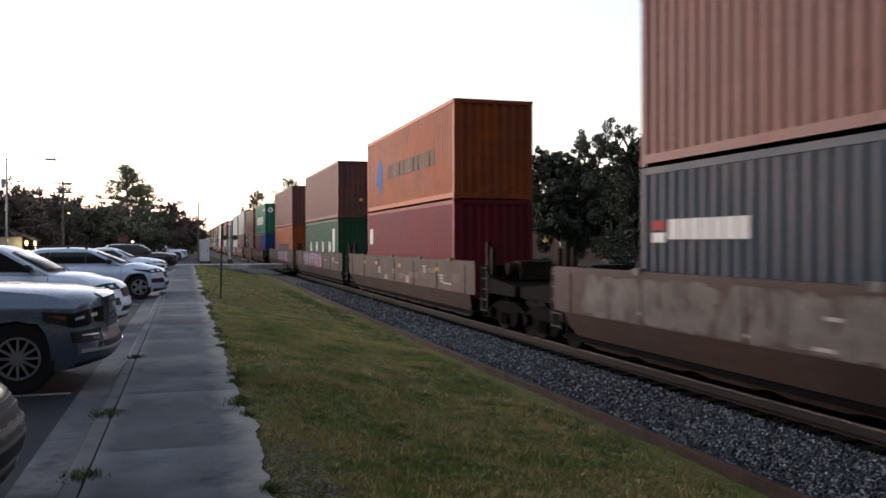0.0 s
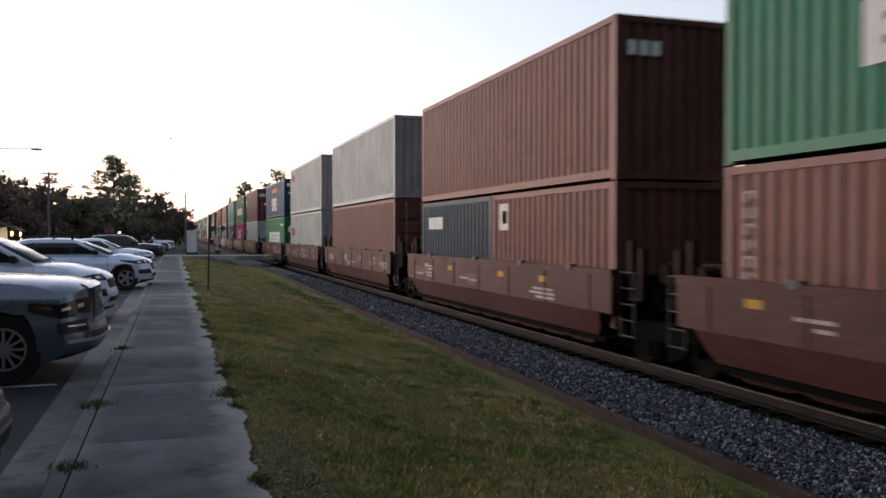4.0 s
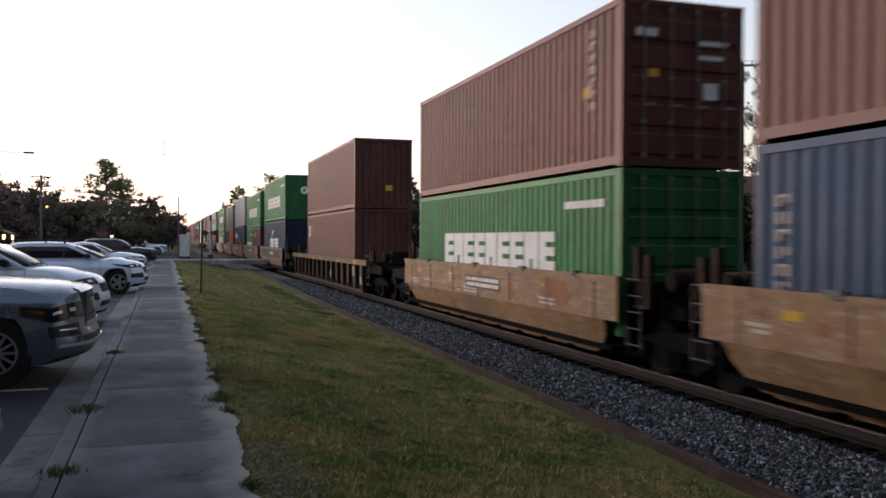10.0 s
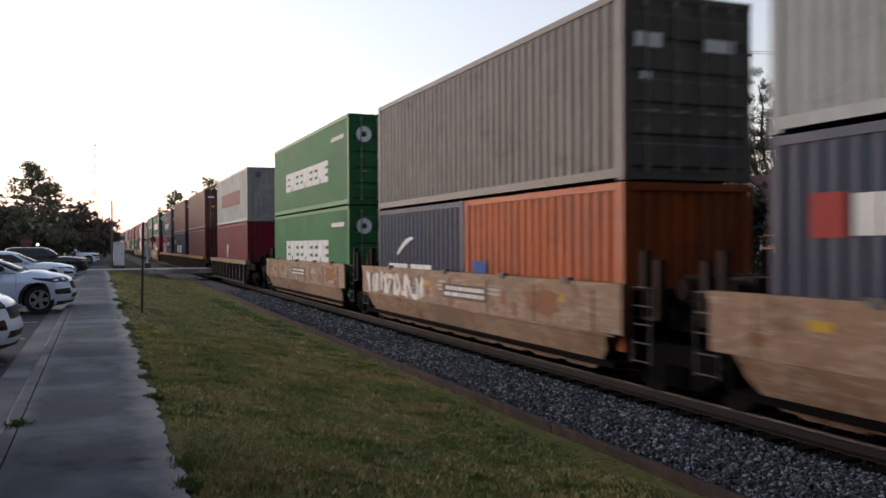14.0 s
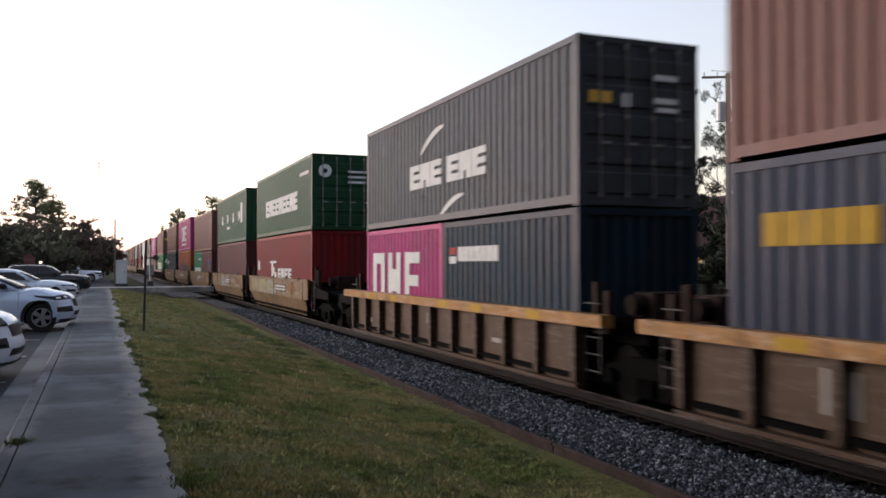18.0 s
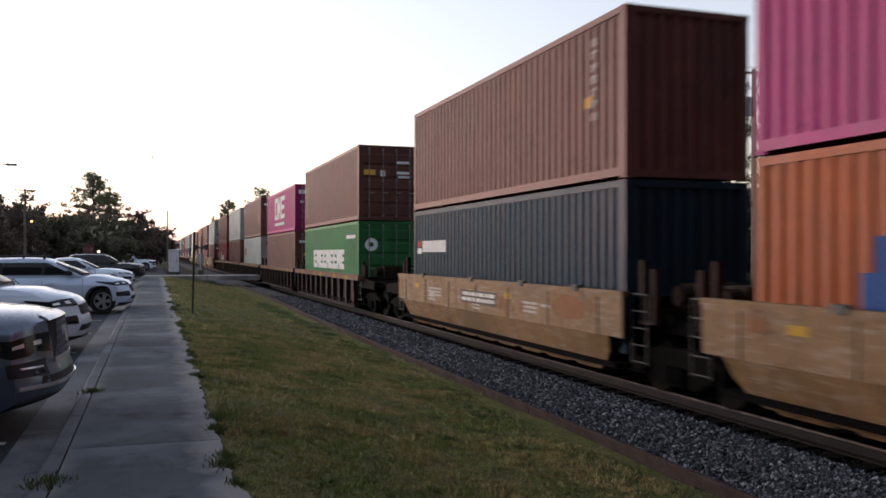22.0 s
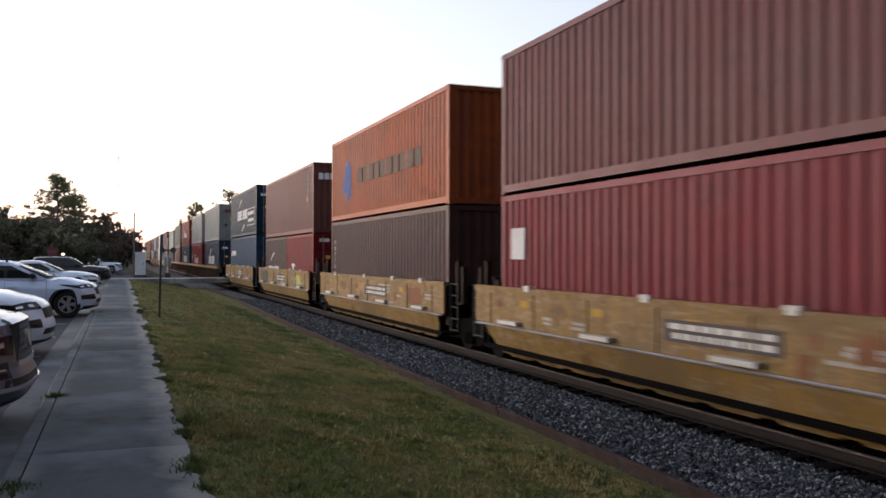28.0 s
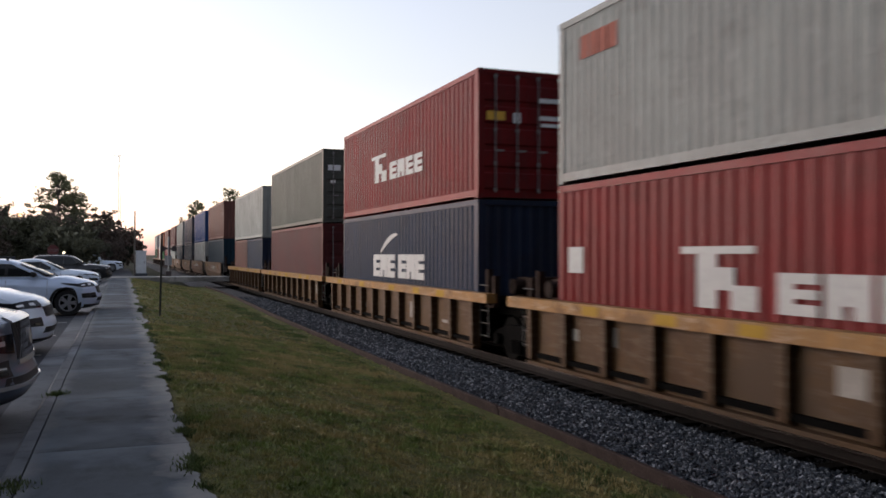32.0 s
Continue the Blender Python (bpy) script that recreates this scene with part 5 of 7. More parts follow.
WELLS = [
    (-0.69, "smooth", "umber", c40("brown"), [c40("slate", logo="red_and_white")]),
    (22.08, "smooth", "umber", c40("orange", logo="blue_and_faded"), [c40("redmaroon", logo="small_square", mark="yellow")]),
    (41.67, "smooth", "umber", c40("brown", mark="two_yellow"), [c40("darkgreen", logo="spaced_four_low")]),
    (61.12, "smooth", "umber", c40("brown", logo="end_code", mark="two_yellow"), [c40("orange", logo="blue_and_word")]),
    (82.86, "smooth", "rust", c40("jade", "d", "long_word", "disc"), [c20("brightblue", logo="red_swoosh"), c20("brown", logo="code_column")]),
    (98.18, "smooth", "rust", c40("brown", mark="lower_letters"), [c20("brown", logo="white_plate"), c20("slate", logo="small_white")]),
    (113.85, "smooth", "rust", c40("white"), [c40("brown", "d")]),
    (129.34, "smooth", "rust", c40("white", logo="faded_red", mark="red"), [c40("white", logo="small_red_mid", mark="red")]),
    (144.90, "smooth", "rust", c40("blue", "d", "three_solid", "one", ST), [c40("green", logo="long_word_low", mark="disc_low")]),
    (164.74, "smooth", "gold", c40("maroon", "d", "small_square", "blue_plate"), [c40("white", "r", "small_red_mid", "red")]),
    (180.38, "smooth", "tan", c40("green", "d", "long_word", "disc"), [c40("magenta", logo="three_low")]),
    (196.23, "smooth", "tan", c40("teal", logo="pale_strip"), [c40("charcoal", logo="bird", mark="word_yellow")]),
    (211.92, "smooth", "gold", c40("brown", "d", "end_code", "plates"), [c40("blue", logo="code_column", mark="column")]),
    (227.61, "smooth", "gold", c40("brown", "d", "end_code", "plates"), [c40("green", "d", "long_word_low", "none")]),
    (249.29, "ribbed", "rib_beige", c40("brown", mark="yellow"), [c40("brown", logo="white_plate", mark="yellow")]),
    (270.78, "smooth", "pale", c40("green", logo="long_word", mark="disc_mid"), [c40("navy", logo="two_words")]),
    (286.19, "smooth", "pale", c40("green", logo="long_word", mark="disc_mid"), [c20("maroon", logo="yellow_word", mark="word_yellow"), c20("green", logo="short_word")]),
    (300.70, "smooth", "pale", c40("palegrey", "r", "faded_red", "red_small"), [c40("navy", "d", "red_white_long")]),
    (315.96, "smooth", "pale", c40("greybrown", "d", "none", "one"), [c20("orange", logo="blue_and_word_20"), c20("navy", logo="two_words_20")]),
    (331.26, "smooth", "pale", c40("green", "d", "long_word", "disc"), [c40("green", "d", "long_word_low", "disc")]),
    (351.13, "ribbed", "rib_grey", c40("white", logo="red_words", mark="white_sticker"), [c40("redmaroon", logo="crest", mark="yellow")]),
    (370.48, "ribbed", "rib_tan", c40("brown", "d", "none", "plates"), [c40("maroon", mark="two_yellow")]),
    (385.86, "ribbed", "rib_tan", c40("brown", "d", "end_code", "blue_plate"), [c40("navy", logo="two_words_yellow")]),
    (401.73, "ribbed", "rib_tan", c40("charcoal", "d", "two_words_mid", "plates_yellow"), [c20("slate", logo="red_and_white"), c20("magenta", logo="three_20")]),
    (421.10, "smooth", "gold", c40("darkgreen", "d", "long_word", "disc"), [c40("red", logo="initial_word", mark="yellow")]),
    (436.78, "smooth", "gold", c40("darkgreen", logo="spaced_four"), [c40("maroon", logo="code_column", mark="yellow")]),
    (452.40, "smooth", "gold", c40("brown", mark="yellow"), [c20("maroon", logo="corner_square"), c20("jade", logo="short_word")]),
    (467.96, "smooth", "gold", c40("magenta", logo="three_big"), [c40("orange", "d", "blue_and_word")]),
    (483.40, "smooth", "gold", c40("brown", logo="end_code"), [c40("slate", logo="red_and_white")]),
    (502.96, "ribbed", "rib_brown", c40("brown", "d", "code_column", "plates_yellow"), [c40("green", "d", "long_word_low", "disc_low")]),
    (518.58, "ribbed", "rib_brown", c40("magenta", "d", "three_big", "one", ST), [c40("brown", "d", "none", "plates")]),
    (534.60, "ribbed", "rib_brown", c40("brown", "d", "yellow_plate", "plates"), [c40("white", "r", "small_red_mid", "red_small")]),
    (550.34, "ribbed", "rib_brown", c40("white", "r", "none", "red_small"), [c40("brown", mark="yellow")]),
    (565.47, "ribbed", "rib_brown", c40("maroon", "d", "code_column"), [c40("red", logo="initial_word")]),
    (585.19, "smooth", "yellow", c40("palegrey", "r", "faded_red", "red_small"), [c40("maroon", "d", "end_code", "plates")]),
    (600.66, "smooth", "yellow", c40("maroon", "d", "none", "plates"), [c40("redmaroon", logo="small_square")]),
    (615.92, "smooth", "yellow", c40("orange", logo="blue_and_faded"), [c40("darkbrown", logo="code_column")]),
    (631.37, "smooth", "yellow", c40("brown", logo="end_code", mark="lower_letters"), [c20("red", "d", "initial_word_20", "plates"), c20("darkbrown", logo="two_words_20")]),
    (647.06, "smooth", "yellow", c40("slate", "d", "two_words_boxed", "plates"), [c40("blue", "d", "red_and_white")]),
    (667.08, "ribbed", "rib_gold", c40("palegrey", "d", "faded_red", "red_small"), [c40("navy", "d", "two_words", "plates")]),
    (682.58, "ribbed", "rib_gold", c40("palegrey", "r", "faded_red", "red_small"), [c40("red", logo="initial_word")]),
    (698.53, "ribbed", "rib_gold", c40("red", "d", "initial_word_high", "plates_yellow"), [c40("navy", logo="two_words")]),
    (714.11, "ribbed", "rib_gold", c40("greygreen", "d", "none", "one"), [c40("maroon", "d")]),
    (729.40, "ribbed", "rib_gold", c40("white"), [c20("navy"), c20("brown")]),
    (748.62, "smooth", "tan", c40("brown"), [c40("slate")]),
    (764.20, "smooth", "tan", c40("brightblue"), [c40("white")]),
    (779.80, "smooth", "tan", c40("navy", "d"), [c40("charcoal")]),
    (795.40, "smooth", "tan", c40("palegrey"), [c40("slate")]),
    (811.00, "smooth", "tan", c40("maroon"), [c40("white")]),
    (830.60, "ribbed", "rib_brown", c40("brown"), [c40("redmaroon")]),
    (846.20, "ribbed", "rib_brown", c40("orange"), [c40("green")]),
    (861.80, "ribbed", "rib_brown", c40("navy"), [c40("brown")]),
    (877.40, "ribbed", "rib_brown", c40("white"), [c40("darkgreen")]),
]
COLWORD = dict(redmaroon="dull crimson", darkgreen="dark green", magenta="bright magenta", jade="sea-green", brightblue="bright blue", navy="navy blue", charcoal="charcoal grey",
               white="off-white", palegrey="pale grey", greybrown="grey-brown", darkbrown="dark brown", slate="slate blue-grey", greygreen="grey-green", green="mid green",
               orange="orange", brown="brown", maroon="maroon", teal="teal green", blue="blue", red="bright red")
MARKWORD = dict(long_word="a white word strip", long_word_low="a white word strip", three_big="big white shapes", three_low="big white shapes",
                two_words="white word blocks", two_words_mid="white word blocks", initial_word="white word shapes", bird="a white wing mark")
rng = random.Random(7)
for i, (o, kind, colour, up, low) in enumerate(WELLS):
    prev = o - WELLS[i - 1][0] if i else 22
    nxt = WELLS[i + 1][0] - o if i + 1 < len(WELLS) else 22
    big = 1 <= i <= 3 or i in (0, 14)
    if big:
        a, b = -2.55, 15.25
        ng = "joint" if i in (2, 3) else "coupler"
        fg = "joint" if i in (1, 2) else "coupler"
    else:
        a, b = -0.3, 13.0
        ng = "joint" if prev < 17 else "coupler"
        fg = "joint" if nxt < 17 else "coupler"
    top = {"smooth": 1.62, "ribbed": 1.42}[kind]
    if colour == "umber":
        top = 1.74
    car = well_car(kind, colour, a, b, ng, fg, top, rng, "sun-faded" if i % 3 == 0 else "grimy" if i % 3 == 1 else "rust-streaked")
    MOVING.append((car, TRACK_X, o, RAIL_Z))
    if i in (2, 3):
        tag_paint(car, a + (6.5 if i == 2 else 3.5), b - (3.5 if i == 2 else 7.5), 0.88, 1.62, [PINK, TEALP, LILAC], rng, True)
    elif i in (0, 10, 15, 16, 17, 18, 25, 37, 24):
        pale = {0: [GREYP], 10: [RUSTP, SMOKE], 15: [GREYP, DARK, GREYP], 16: [GREYP], 17: [GREYP, RUSTP], 18: [DARK, LEDGE], 24: [SMOKE, OCHRE], 25: [SMOKE], 37: [GREYP]}[i]
        lo, hi = {0: (a + 5, b - 1), 10: (a + 1, b - 4), 15: (a + 0.4, b - 1), 16: (a + 2, b - 1), 17: (a + 3, b - 4), 18: (b - 5, b - 0.5), 24: (b - 6.5, b - 0.5), 25: (b - 7.5, b - 4.5), 37: (b - 3.0, b - 0.8)}[i]
        tag_paint(car, lo, hi, 0.88, top - 0.14, pale, rng)
    z = BASE_Z
    for j, c in enumerate([low, [up]]):
        y = 0.0
        for n, (ft, h, p, e, logo, mark) in enumerate(c):
            L = 12.192 if ft == 40 else 6.058
            word_ = COLWORD[p]
            lab = "%s steel shipping container, %s, %s" % (word_, "long" if ft == 40 else "short", ("with " + MARKWORD[logo]) if logo in MARKWORD else
                                                                  "stacked on top" if j else "low in the well car")
            ob = container(L, h, p, e, logo, mark, lab)
            MOVING.append((ob, SIDE_X, o + y, z))
            y += L + 0.076
        z += c[0][1] + 0.03
# ---- parked cars ----
def car_paint(name, col, rough=0.28, metal=0.35):
    m, nt, b = node_mat(name)
    v = coords(nt)
    n1, n2 = noise_tex(nt, v, 1.2, 5), noise_tex(nt, v, 300, 2)
    c = mix(nt, ramp(nt, n1, 0.3, 0.75), times(col, 0.92), times(col, 1.05))
    c = mix(nt, ramp(nt, n2, 0.5, 0.9), c, times(col, 1.12))
    nt.links.new(c, b.inputs["Base Color"])
    rr = nt.nodes.new("ShaderNodeMapRange")
    rr.inputs["To Min"].default_value, rr.inputs["To Max"].default_value = rough * 0.7, rough * 1.6
    nt.links.new(n1, rr.inputs["Value"])
    nt.links.new(rr.outputs[0], b.inputs["Roughness"])
    b.inputs["Metallic"].default_value, b.inputs["Specular IOR Level"].default_value = metal, 0.35
    b.inputs["Coat Weight"].default_value, b.inputs["Coat Roughness"].default_value = 0.55, 0.06
    return m


def glass_mat():
    m, nt, b = node_mat("tinted_glass")
    b.inputs["Base Color"].default_value = (0.012, 0.014, 0.016, 1)
    b.inputs["Roughness"].default_value = 0.04
    b.inputs["Specular IOR Level"].default_value = 0.28
    return m


GLASS = glass_mat()
RUBBER = plain("tyre_rubber", (0.014, 0.014, 0.014), 0.85, var=0.3, scale=8)
RIM = plain("alloy_rim", (0.3, 0.31, 0.33), 0.35, 0.4, var=0.1)
TRIM = plain("black_plastic_trim", (0.018, 0.018, 0.019), 0.6, var=0.2)
CHROME = plain("chrome", (0.7, 0.7, 0.71), 0.25, 0.45, var=0.05, bumpy=0)
LENS = plain("lamp_lens", (0.014, 0.016, 0.02), 0.12, 0.0, spec=0.3, var=0.2, scale=12, bumpy=0)
SATIN = plain("satin_grille_metal", (0.2, 0.2, 0.21), 0.4, 0.4, var=0.1)
AMBER = plain("amber_lens", (0.25, 0.05, 0.02), 0.15, var=0.1, bumpy=0)


def wheel_parts(parent, x, y, side, r, spokes, rim_r):
    """side: -1 for the wheel on the car's right, which faces the pavement path."""
    w = empty("wheel", Matrix())
    w.parent = parent
    w.matrix_basis = pose(x, y, r, 0, 0, 0 if side < 0 else 180)
    def tyre(bm):
        n, prof = 36, [(-0.11, rim_r), (-0.115, r * 0.93), (-0.085, r * 0.99), (0.085, r * 0.99), (0.115, r * 0.93), (0.11, rim_r)]
        rings = [[bm.verts.new((rr * math.cos(2 * math.pi * i / n), yy, rr * math.sin(2 * math.pi * i / n))) for i in range(n)] for yy, rr in prof]
        for a, b in zip(rings, rings[1:]):
            for i in range(n):
                bm.faces.new((a[i], a[(i + 1) % n], b[(i + 1) % n], b[i]))
    link_mesh("tyre", shared(("tyre", r, rim_r), tyre), RUBBER, w)
    def rim(bm):
        disc_y = -0.095
        n = 36
        for i in range(n):
            a, b = 2 * math.pi * i / n, 2 * math.pi * (i + 1) / n
            q = [(k * math.cos(t), k * math.sin(t)) for k, t in ((rim_r * 0.9, a), (rim_r * 1.005, a), (rim_r * 1.005, b), (rim_r * 0.9, b))]
            prism(bm, q, disc_y - 0.025, disc_y + 0.05, axis=1)
        for i in range(spokes):
            t = 2 * math.pi * i / spokes
            for dt, wd in ((0.0, 0.017),) if spokes > 7 else ((-0.16, 0.03), (0.16, 0.03)):
                c, s = math.cos(t + dt), math.sin(t + dt)
                q = [(0.05 * c - wd * s, 0.05 * s + wd * c), (0.05 * c + wd * s, 0.05 * s - wd * c),
                     (rim_r * 0.93 * c + wd * 0.8 * s, rim_r * 0.93 * s - wd * 0.8 * c), (rim_r * 0.93 * c - wd * 0.8 * s, rim_r * 0.93 * s + wd * 0.8 * c)]
                prism(bm, q, disc_y - 0.02, disc_y + 0.012, axis=1)
        tube(bm, (0, disc_y - 0.028, 0), (0, disc_y + 0.02, 0), 0.055, n=14)
    link_mesh("rim", shared(("rim", r, rim_r, spokes), rim), RIM, w, "alloy rim")
    def disc_back(bm):
        tube(bm, (0, -0.02, 0), (0, 0.04, 0), rim_r * 0.97, n=24)
    link_mesh("brake_disc", shared(("brake_disc", rim_r), disc_back), STEEL_DARK, w)


def arch_points(cx, r, ra, zb, n=12):
    """Points of a wheel opening, round the hub at height r, from the front foot over the top to the rear foot."""
    a0 = -math.asin(min(0.9, (r - zb) / ra))
    return [(cx + ra * math.cos(a0 + (math.pi - 2 * a0) * i / n), r + ra * math.sin(a0 + (math.pi - 2 * a0) * i / n)) for i in range(n + 1)]


SL = [0, 0.25, 0.5, 0.68, 0.8, 0.88, 0.94, 0.98, 1]
SL = [-v for v in SL[:0:-1]] + SL


def loft_sides(outline, bend, levels):
    """Carries a side outline across the width, cuts it at some heights, then bends it by bend(x, s, z)."""
    bm = bmesh.new()
    rings = [[bm.verts.new((x, s, z)) for x, z in outline] for s in SL]
    n = len(outline)
    for a, b in zip(rings, rings[1:]):
        for i in range(n):
            bm.faces.new((a[i], a[(i + 1) % n], b[(i + 1) % n], b[i]))
    bm.faces.new(rings[0])
    bm.faces.new(rings[-1][::-1])
    for z in levels:
        bmesh.ops.bisect_plane(bm, geom=bm.verts[:] + bm.edges[:] + bm.faces[:], plane_co=(0, 0, z), plane_no=(0, 0, 1), dist=0.004)
    for v in bm.verts:
        v.co = bend(*v.co)
    return bm


def smooth_part(name, bm, material, parent, label="", angle=38):
    ob = part(name, bm, material, parent, label, smooth=True)
    ob.data.set_sharp_from_angle(angle=radians(angle))
    return ob


def car(name, label, st, body, where, yaw):
    """st: a dictionary of the car's measures; nose along +x, its right side at -y, wheels on z = 0."""
    top = empty(name, pose(*where, 0, 0, yaw), label=label, category=st.get("category", "car"))
    L, W, fx, rx, r, zb = st["L"], st["W"], st["front"], st["rear"], st["r"], st["clear"]
    ra = r * 1.16
    hood, belt, roof = st["hood"], st["belt"], st["roof"]
    cowl, hl, nose, sl = st["cowl"], L / 2, st.get("nose", 0.3), st.get("slope", 1.0)
    front = [(cowl, belt + 0.01), (cowl + 0.2, hood + 0.025), (min(cowl + 0.6, hl - 0.78), hood), (hl - 0.62, hood - 0.05 * sl), (hl - 0.36, hood - 0.105 * sl), (hl - 0.2, hood - 0.165 * sl), (hl - 0.11, hood - 0.245 * sl), (hl - 0.075, hood - 0.36),
             (hl - 0.06, 0.66), (hl - 0.02, 0.58), (hl, 0.5), (hl - 0.02, 0.4), (hl - 0.09, zb + 0.06), (hl - 0.3, zb)]
    low = [(-hl + 0.12, zb + 0.06), (-hl + 0.03, zb + 0.3), (-hl, 0.75), (-hl + 0.06, belt - 0.05), (-hl + 0.25, belt)] + front
    low += arch_points(fx, r, ra, zb) + arch_points(rx, r, ra, zb) + [(-hl + 0.4, zb)]
    zm, zc = 0.62, belt - 0.17
    def fw(z):
        """Half the width at a height: fullest at the waist, a crease below the windows, tucked in at the sill."""
        k = 1 - 0.055 * max(0, (zm - z) / 0.45) ** 1.6 - 0.02 * max(0, (z - zm) / (zc - zm + 1e-6))
        if z > zc:
            k -= 0.12 * ((z - zc) / 0.2) ** 1.5
        return W / 2 * k
    def bend(x, s, z):
        k = abs(s) ** 3.2
        f = max(0.0, (x - (hl - 1.1)) / 1.1)
        b = max(0.0, ((-hl + 0.7) - x) / 0.7)
        zz = z - (0.045 * abs(s) ** 5 if z > 0.8 else 0) - 0.06 * k * f * (1 if z > 0.8 else 0)
        return (x - nose * k * f ** 1.6 + 0.2 * k * b ** 1.5, s * fw(z), zz)
    smooth_part("body", loft_sides(low, bend, [zb + 0.12, zb + 0.25, zm, 0.74, zc - 0.02, zc + 0.03, zc + 0.1, belt - 0.03]), body, top)
    # cabin
    rr = st.get("rear_rake", 0.3)
    cab = [(st["cab_rear"], belt - 0.03), (st["cab_rear"] + rr, roof - 0.09), (st["cab_rear"] + rr + 0.25, roof - 0.025), (st["roof_mid"], roof), (st["roof_front"] - 0.2, roof - 0.015),
           (st["roof_front"], roof - 0.05), (st["roof_front"] + 0.2, roof - 0.125), (cowl + 0.06, belt - 0.03)]
    wb, wt = fw(belt) * 1.0, fw(belt) * 0.82
    cw = lambda z: wb + (wt - wb) * max(0, (z - belt) / (roof - belt)) ** 1.2 if z > belt else wb
    def bend_cab(x, s, z):
        k = abs(s) ** 3.5
        mid = (st["cab_rear"] + cowl) / 2
        return (x - (0.16 if x > mid else -0.12) * k * min(1, abs(x - mid) / 1.2), s * cw(z), z - 0.05 * abs(s) ** 6 * max(0, (z - belt) / (roof - belt)))
    smooth_part("cabin", loft_sides(cab, bend_cab, [belt + 0.12, belt + 0.25, roof - 0.2, roof - 0.1]), body, top)
    def strip(name, pts_lo, pts_hi, place, mat, label_="", thick=0.012):
        """A thin piece laid on the bodywork between a lower and an upper line; place gives the point and the way out."""
        bms = bmesh.new()
        rows = []
        for lo, hi in zip(pts_lo, pts_hi):
            col = []
            for j in range(4):
                q = [a + (b - a) * j / 3 for a, b in zip(lo, hi)]
                col.append(place(*q))
            rows.append(col)
        outer = [[bms.verts.new(p + n_ * thick) for p, n_ in c] for c in rows]
        inner = [[bms.verts.new(p - n_ * 0.02) for p, n_ in c] for c in rows]
        nr = len(rows)
        for i in range(nr - 1):
            for j in range(3):
                bms.faces.new((outer[i][j], outer[i + 1][j], outer[i + 1][j + 1], outer[i][j + 1]))
                bms.faces.new((inner[i][j], inner[i][j + 1], inner[i + 1][j + 1], inner[i + 1][j]))
            bms.faces.new((outer[i][0], inner[i][0], inner[i + 1][0], outer[i + 1][0]))
            bms.faces.new((outer[i][3], outer[i + 1][3], inner[i + 1][3], inner[i][3]))
        for i in (0, nr - 1):
            for j in range(3):
                bms.faces.new((outer[i][j], outer[i][j + 1], inner[i][j + 1], inner[i][j]))
        return smooth_part(name, bms, mat, top, label_, 50)
    fo = sorted([(z, x) for x, z in front if x > hl - 0.7])
    def front_at(z):
        """How far forward the nose reaches at a height, on the middle line."""
        for (z0, x0), (z1, x1) in zip(fo, fo[1:]):
            if z0 <= z <= z1:
                return x0 + (x1 - x0) * (z - z0) / max(1e-6, z1 - z0)
        return fo[-1][1] if z > fo[-1][0] else fo[0][1]
    def on_nose(s, z):
        return Vector(bend(front_at(z), s, z)), Vector((1.0, 0.5 * s, 0.15)).normalized()
    def on_side(sgn):
        def f(x, z):
            c = bend(x, sgn * 1.0, z)
            return Vector(c), Vector((0.12, sgn, 0)).normalized()
        return f
    def wrap(sgn, s0, back):
        """Runs from the nose at s0 round the corner and back along the wing; u from 0 to 1."""
        def f(u, z):
            if u < 0.6:
                return on_nose(sgn * (s0 + (1 - s0) * u / 0.6), z)
            p, _ = on_nose(sgn, z)
            k = (u - 0.6) / 0.4
            return Vector((p.x - back * k, sgn * fw(z), p.z)), Vector((0.5 * (1 - k) + 0.05, sgn, 0.05)).normalized()
        return f
    us = [i / 10 for i in range(11)]
    # glass
    bp = st["pillar"]
    zl, zh = belt + 0.035, roof - 0.13
    def front_x(z):
        return cowl + 0.06 + (st["roof_front"] + 0.2 - cowl - 0.06) * (z - belt) / (roof - 0.125 - belt)
    def rear_x(z):
        return st["cab_rear"] + rr * (z - belt) / (roof - 0.09 - belt)
    hz = st["hz"]
    for sgn in (-1, 1):
        pl = lambda x, z: (Vector((x, sgn * cw(z), z - 0.05 * max(0, (z - belt) / (roof - belt)))), Vector((0, sgn, 0.2)).normalized())
        wins = [((bp + 0.04, zl), (front_x(zl) - 0.34, zl), (front_x(zh) - 0.24, zh), (bp + 0.07, zh + 0.02)),
                ((st["pillar2"] + 0.04, zl), (bp - 0.04, zl), (bp - 0.01, zh + 0.02), (st["pillar2"] + 0.08, zh + 0.02))]
        if st.get("third", True):
            wins.append(((rear_x(zl) + 0.28, zl + 0.06), (st["pillar2"] - 0.03, zl), (st["pillar2"] + 0.01, zh + 0.02), (rear_x(zh) + 0.24, zh - 0.02)))
        for a, b, c, d in wins:
            lo = [[a[i] + (b[i] - a[i]) * k / 4 for i in (0, 1)] for k in range(5)]
            hi = [[d[i] + (c[i] - d[i]) * k / 4 for i in (0, 1)] for k in range(5)]
            strip("side_window", lo, hi, pl, GLASS, "dark side window", 0.006)
        for px_, w_ in ((bp, 0.05), (st["pillar2"], 0.05)):
            strip("pillar_cover", [(px_ - w_, zl), (px_ + w_, zl)], [(px_ + 0.02 - w_, zh + 0.02), (px_ + 0.02 + w_, zh + 0.02)], pl, TRIM, "black pillar cover", 0.004)
        bm = bmesh.new()
        mx = front_x(zl) - 0.45
        ya, yb = sgn * (wb + 0.05), sgn * (wb + 0.25)
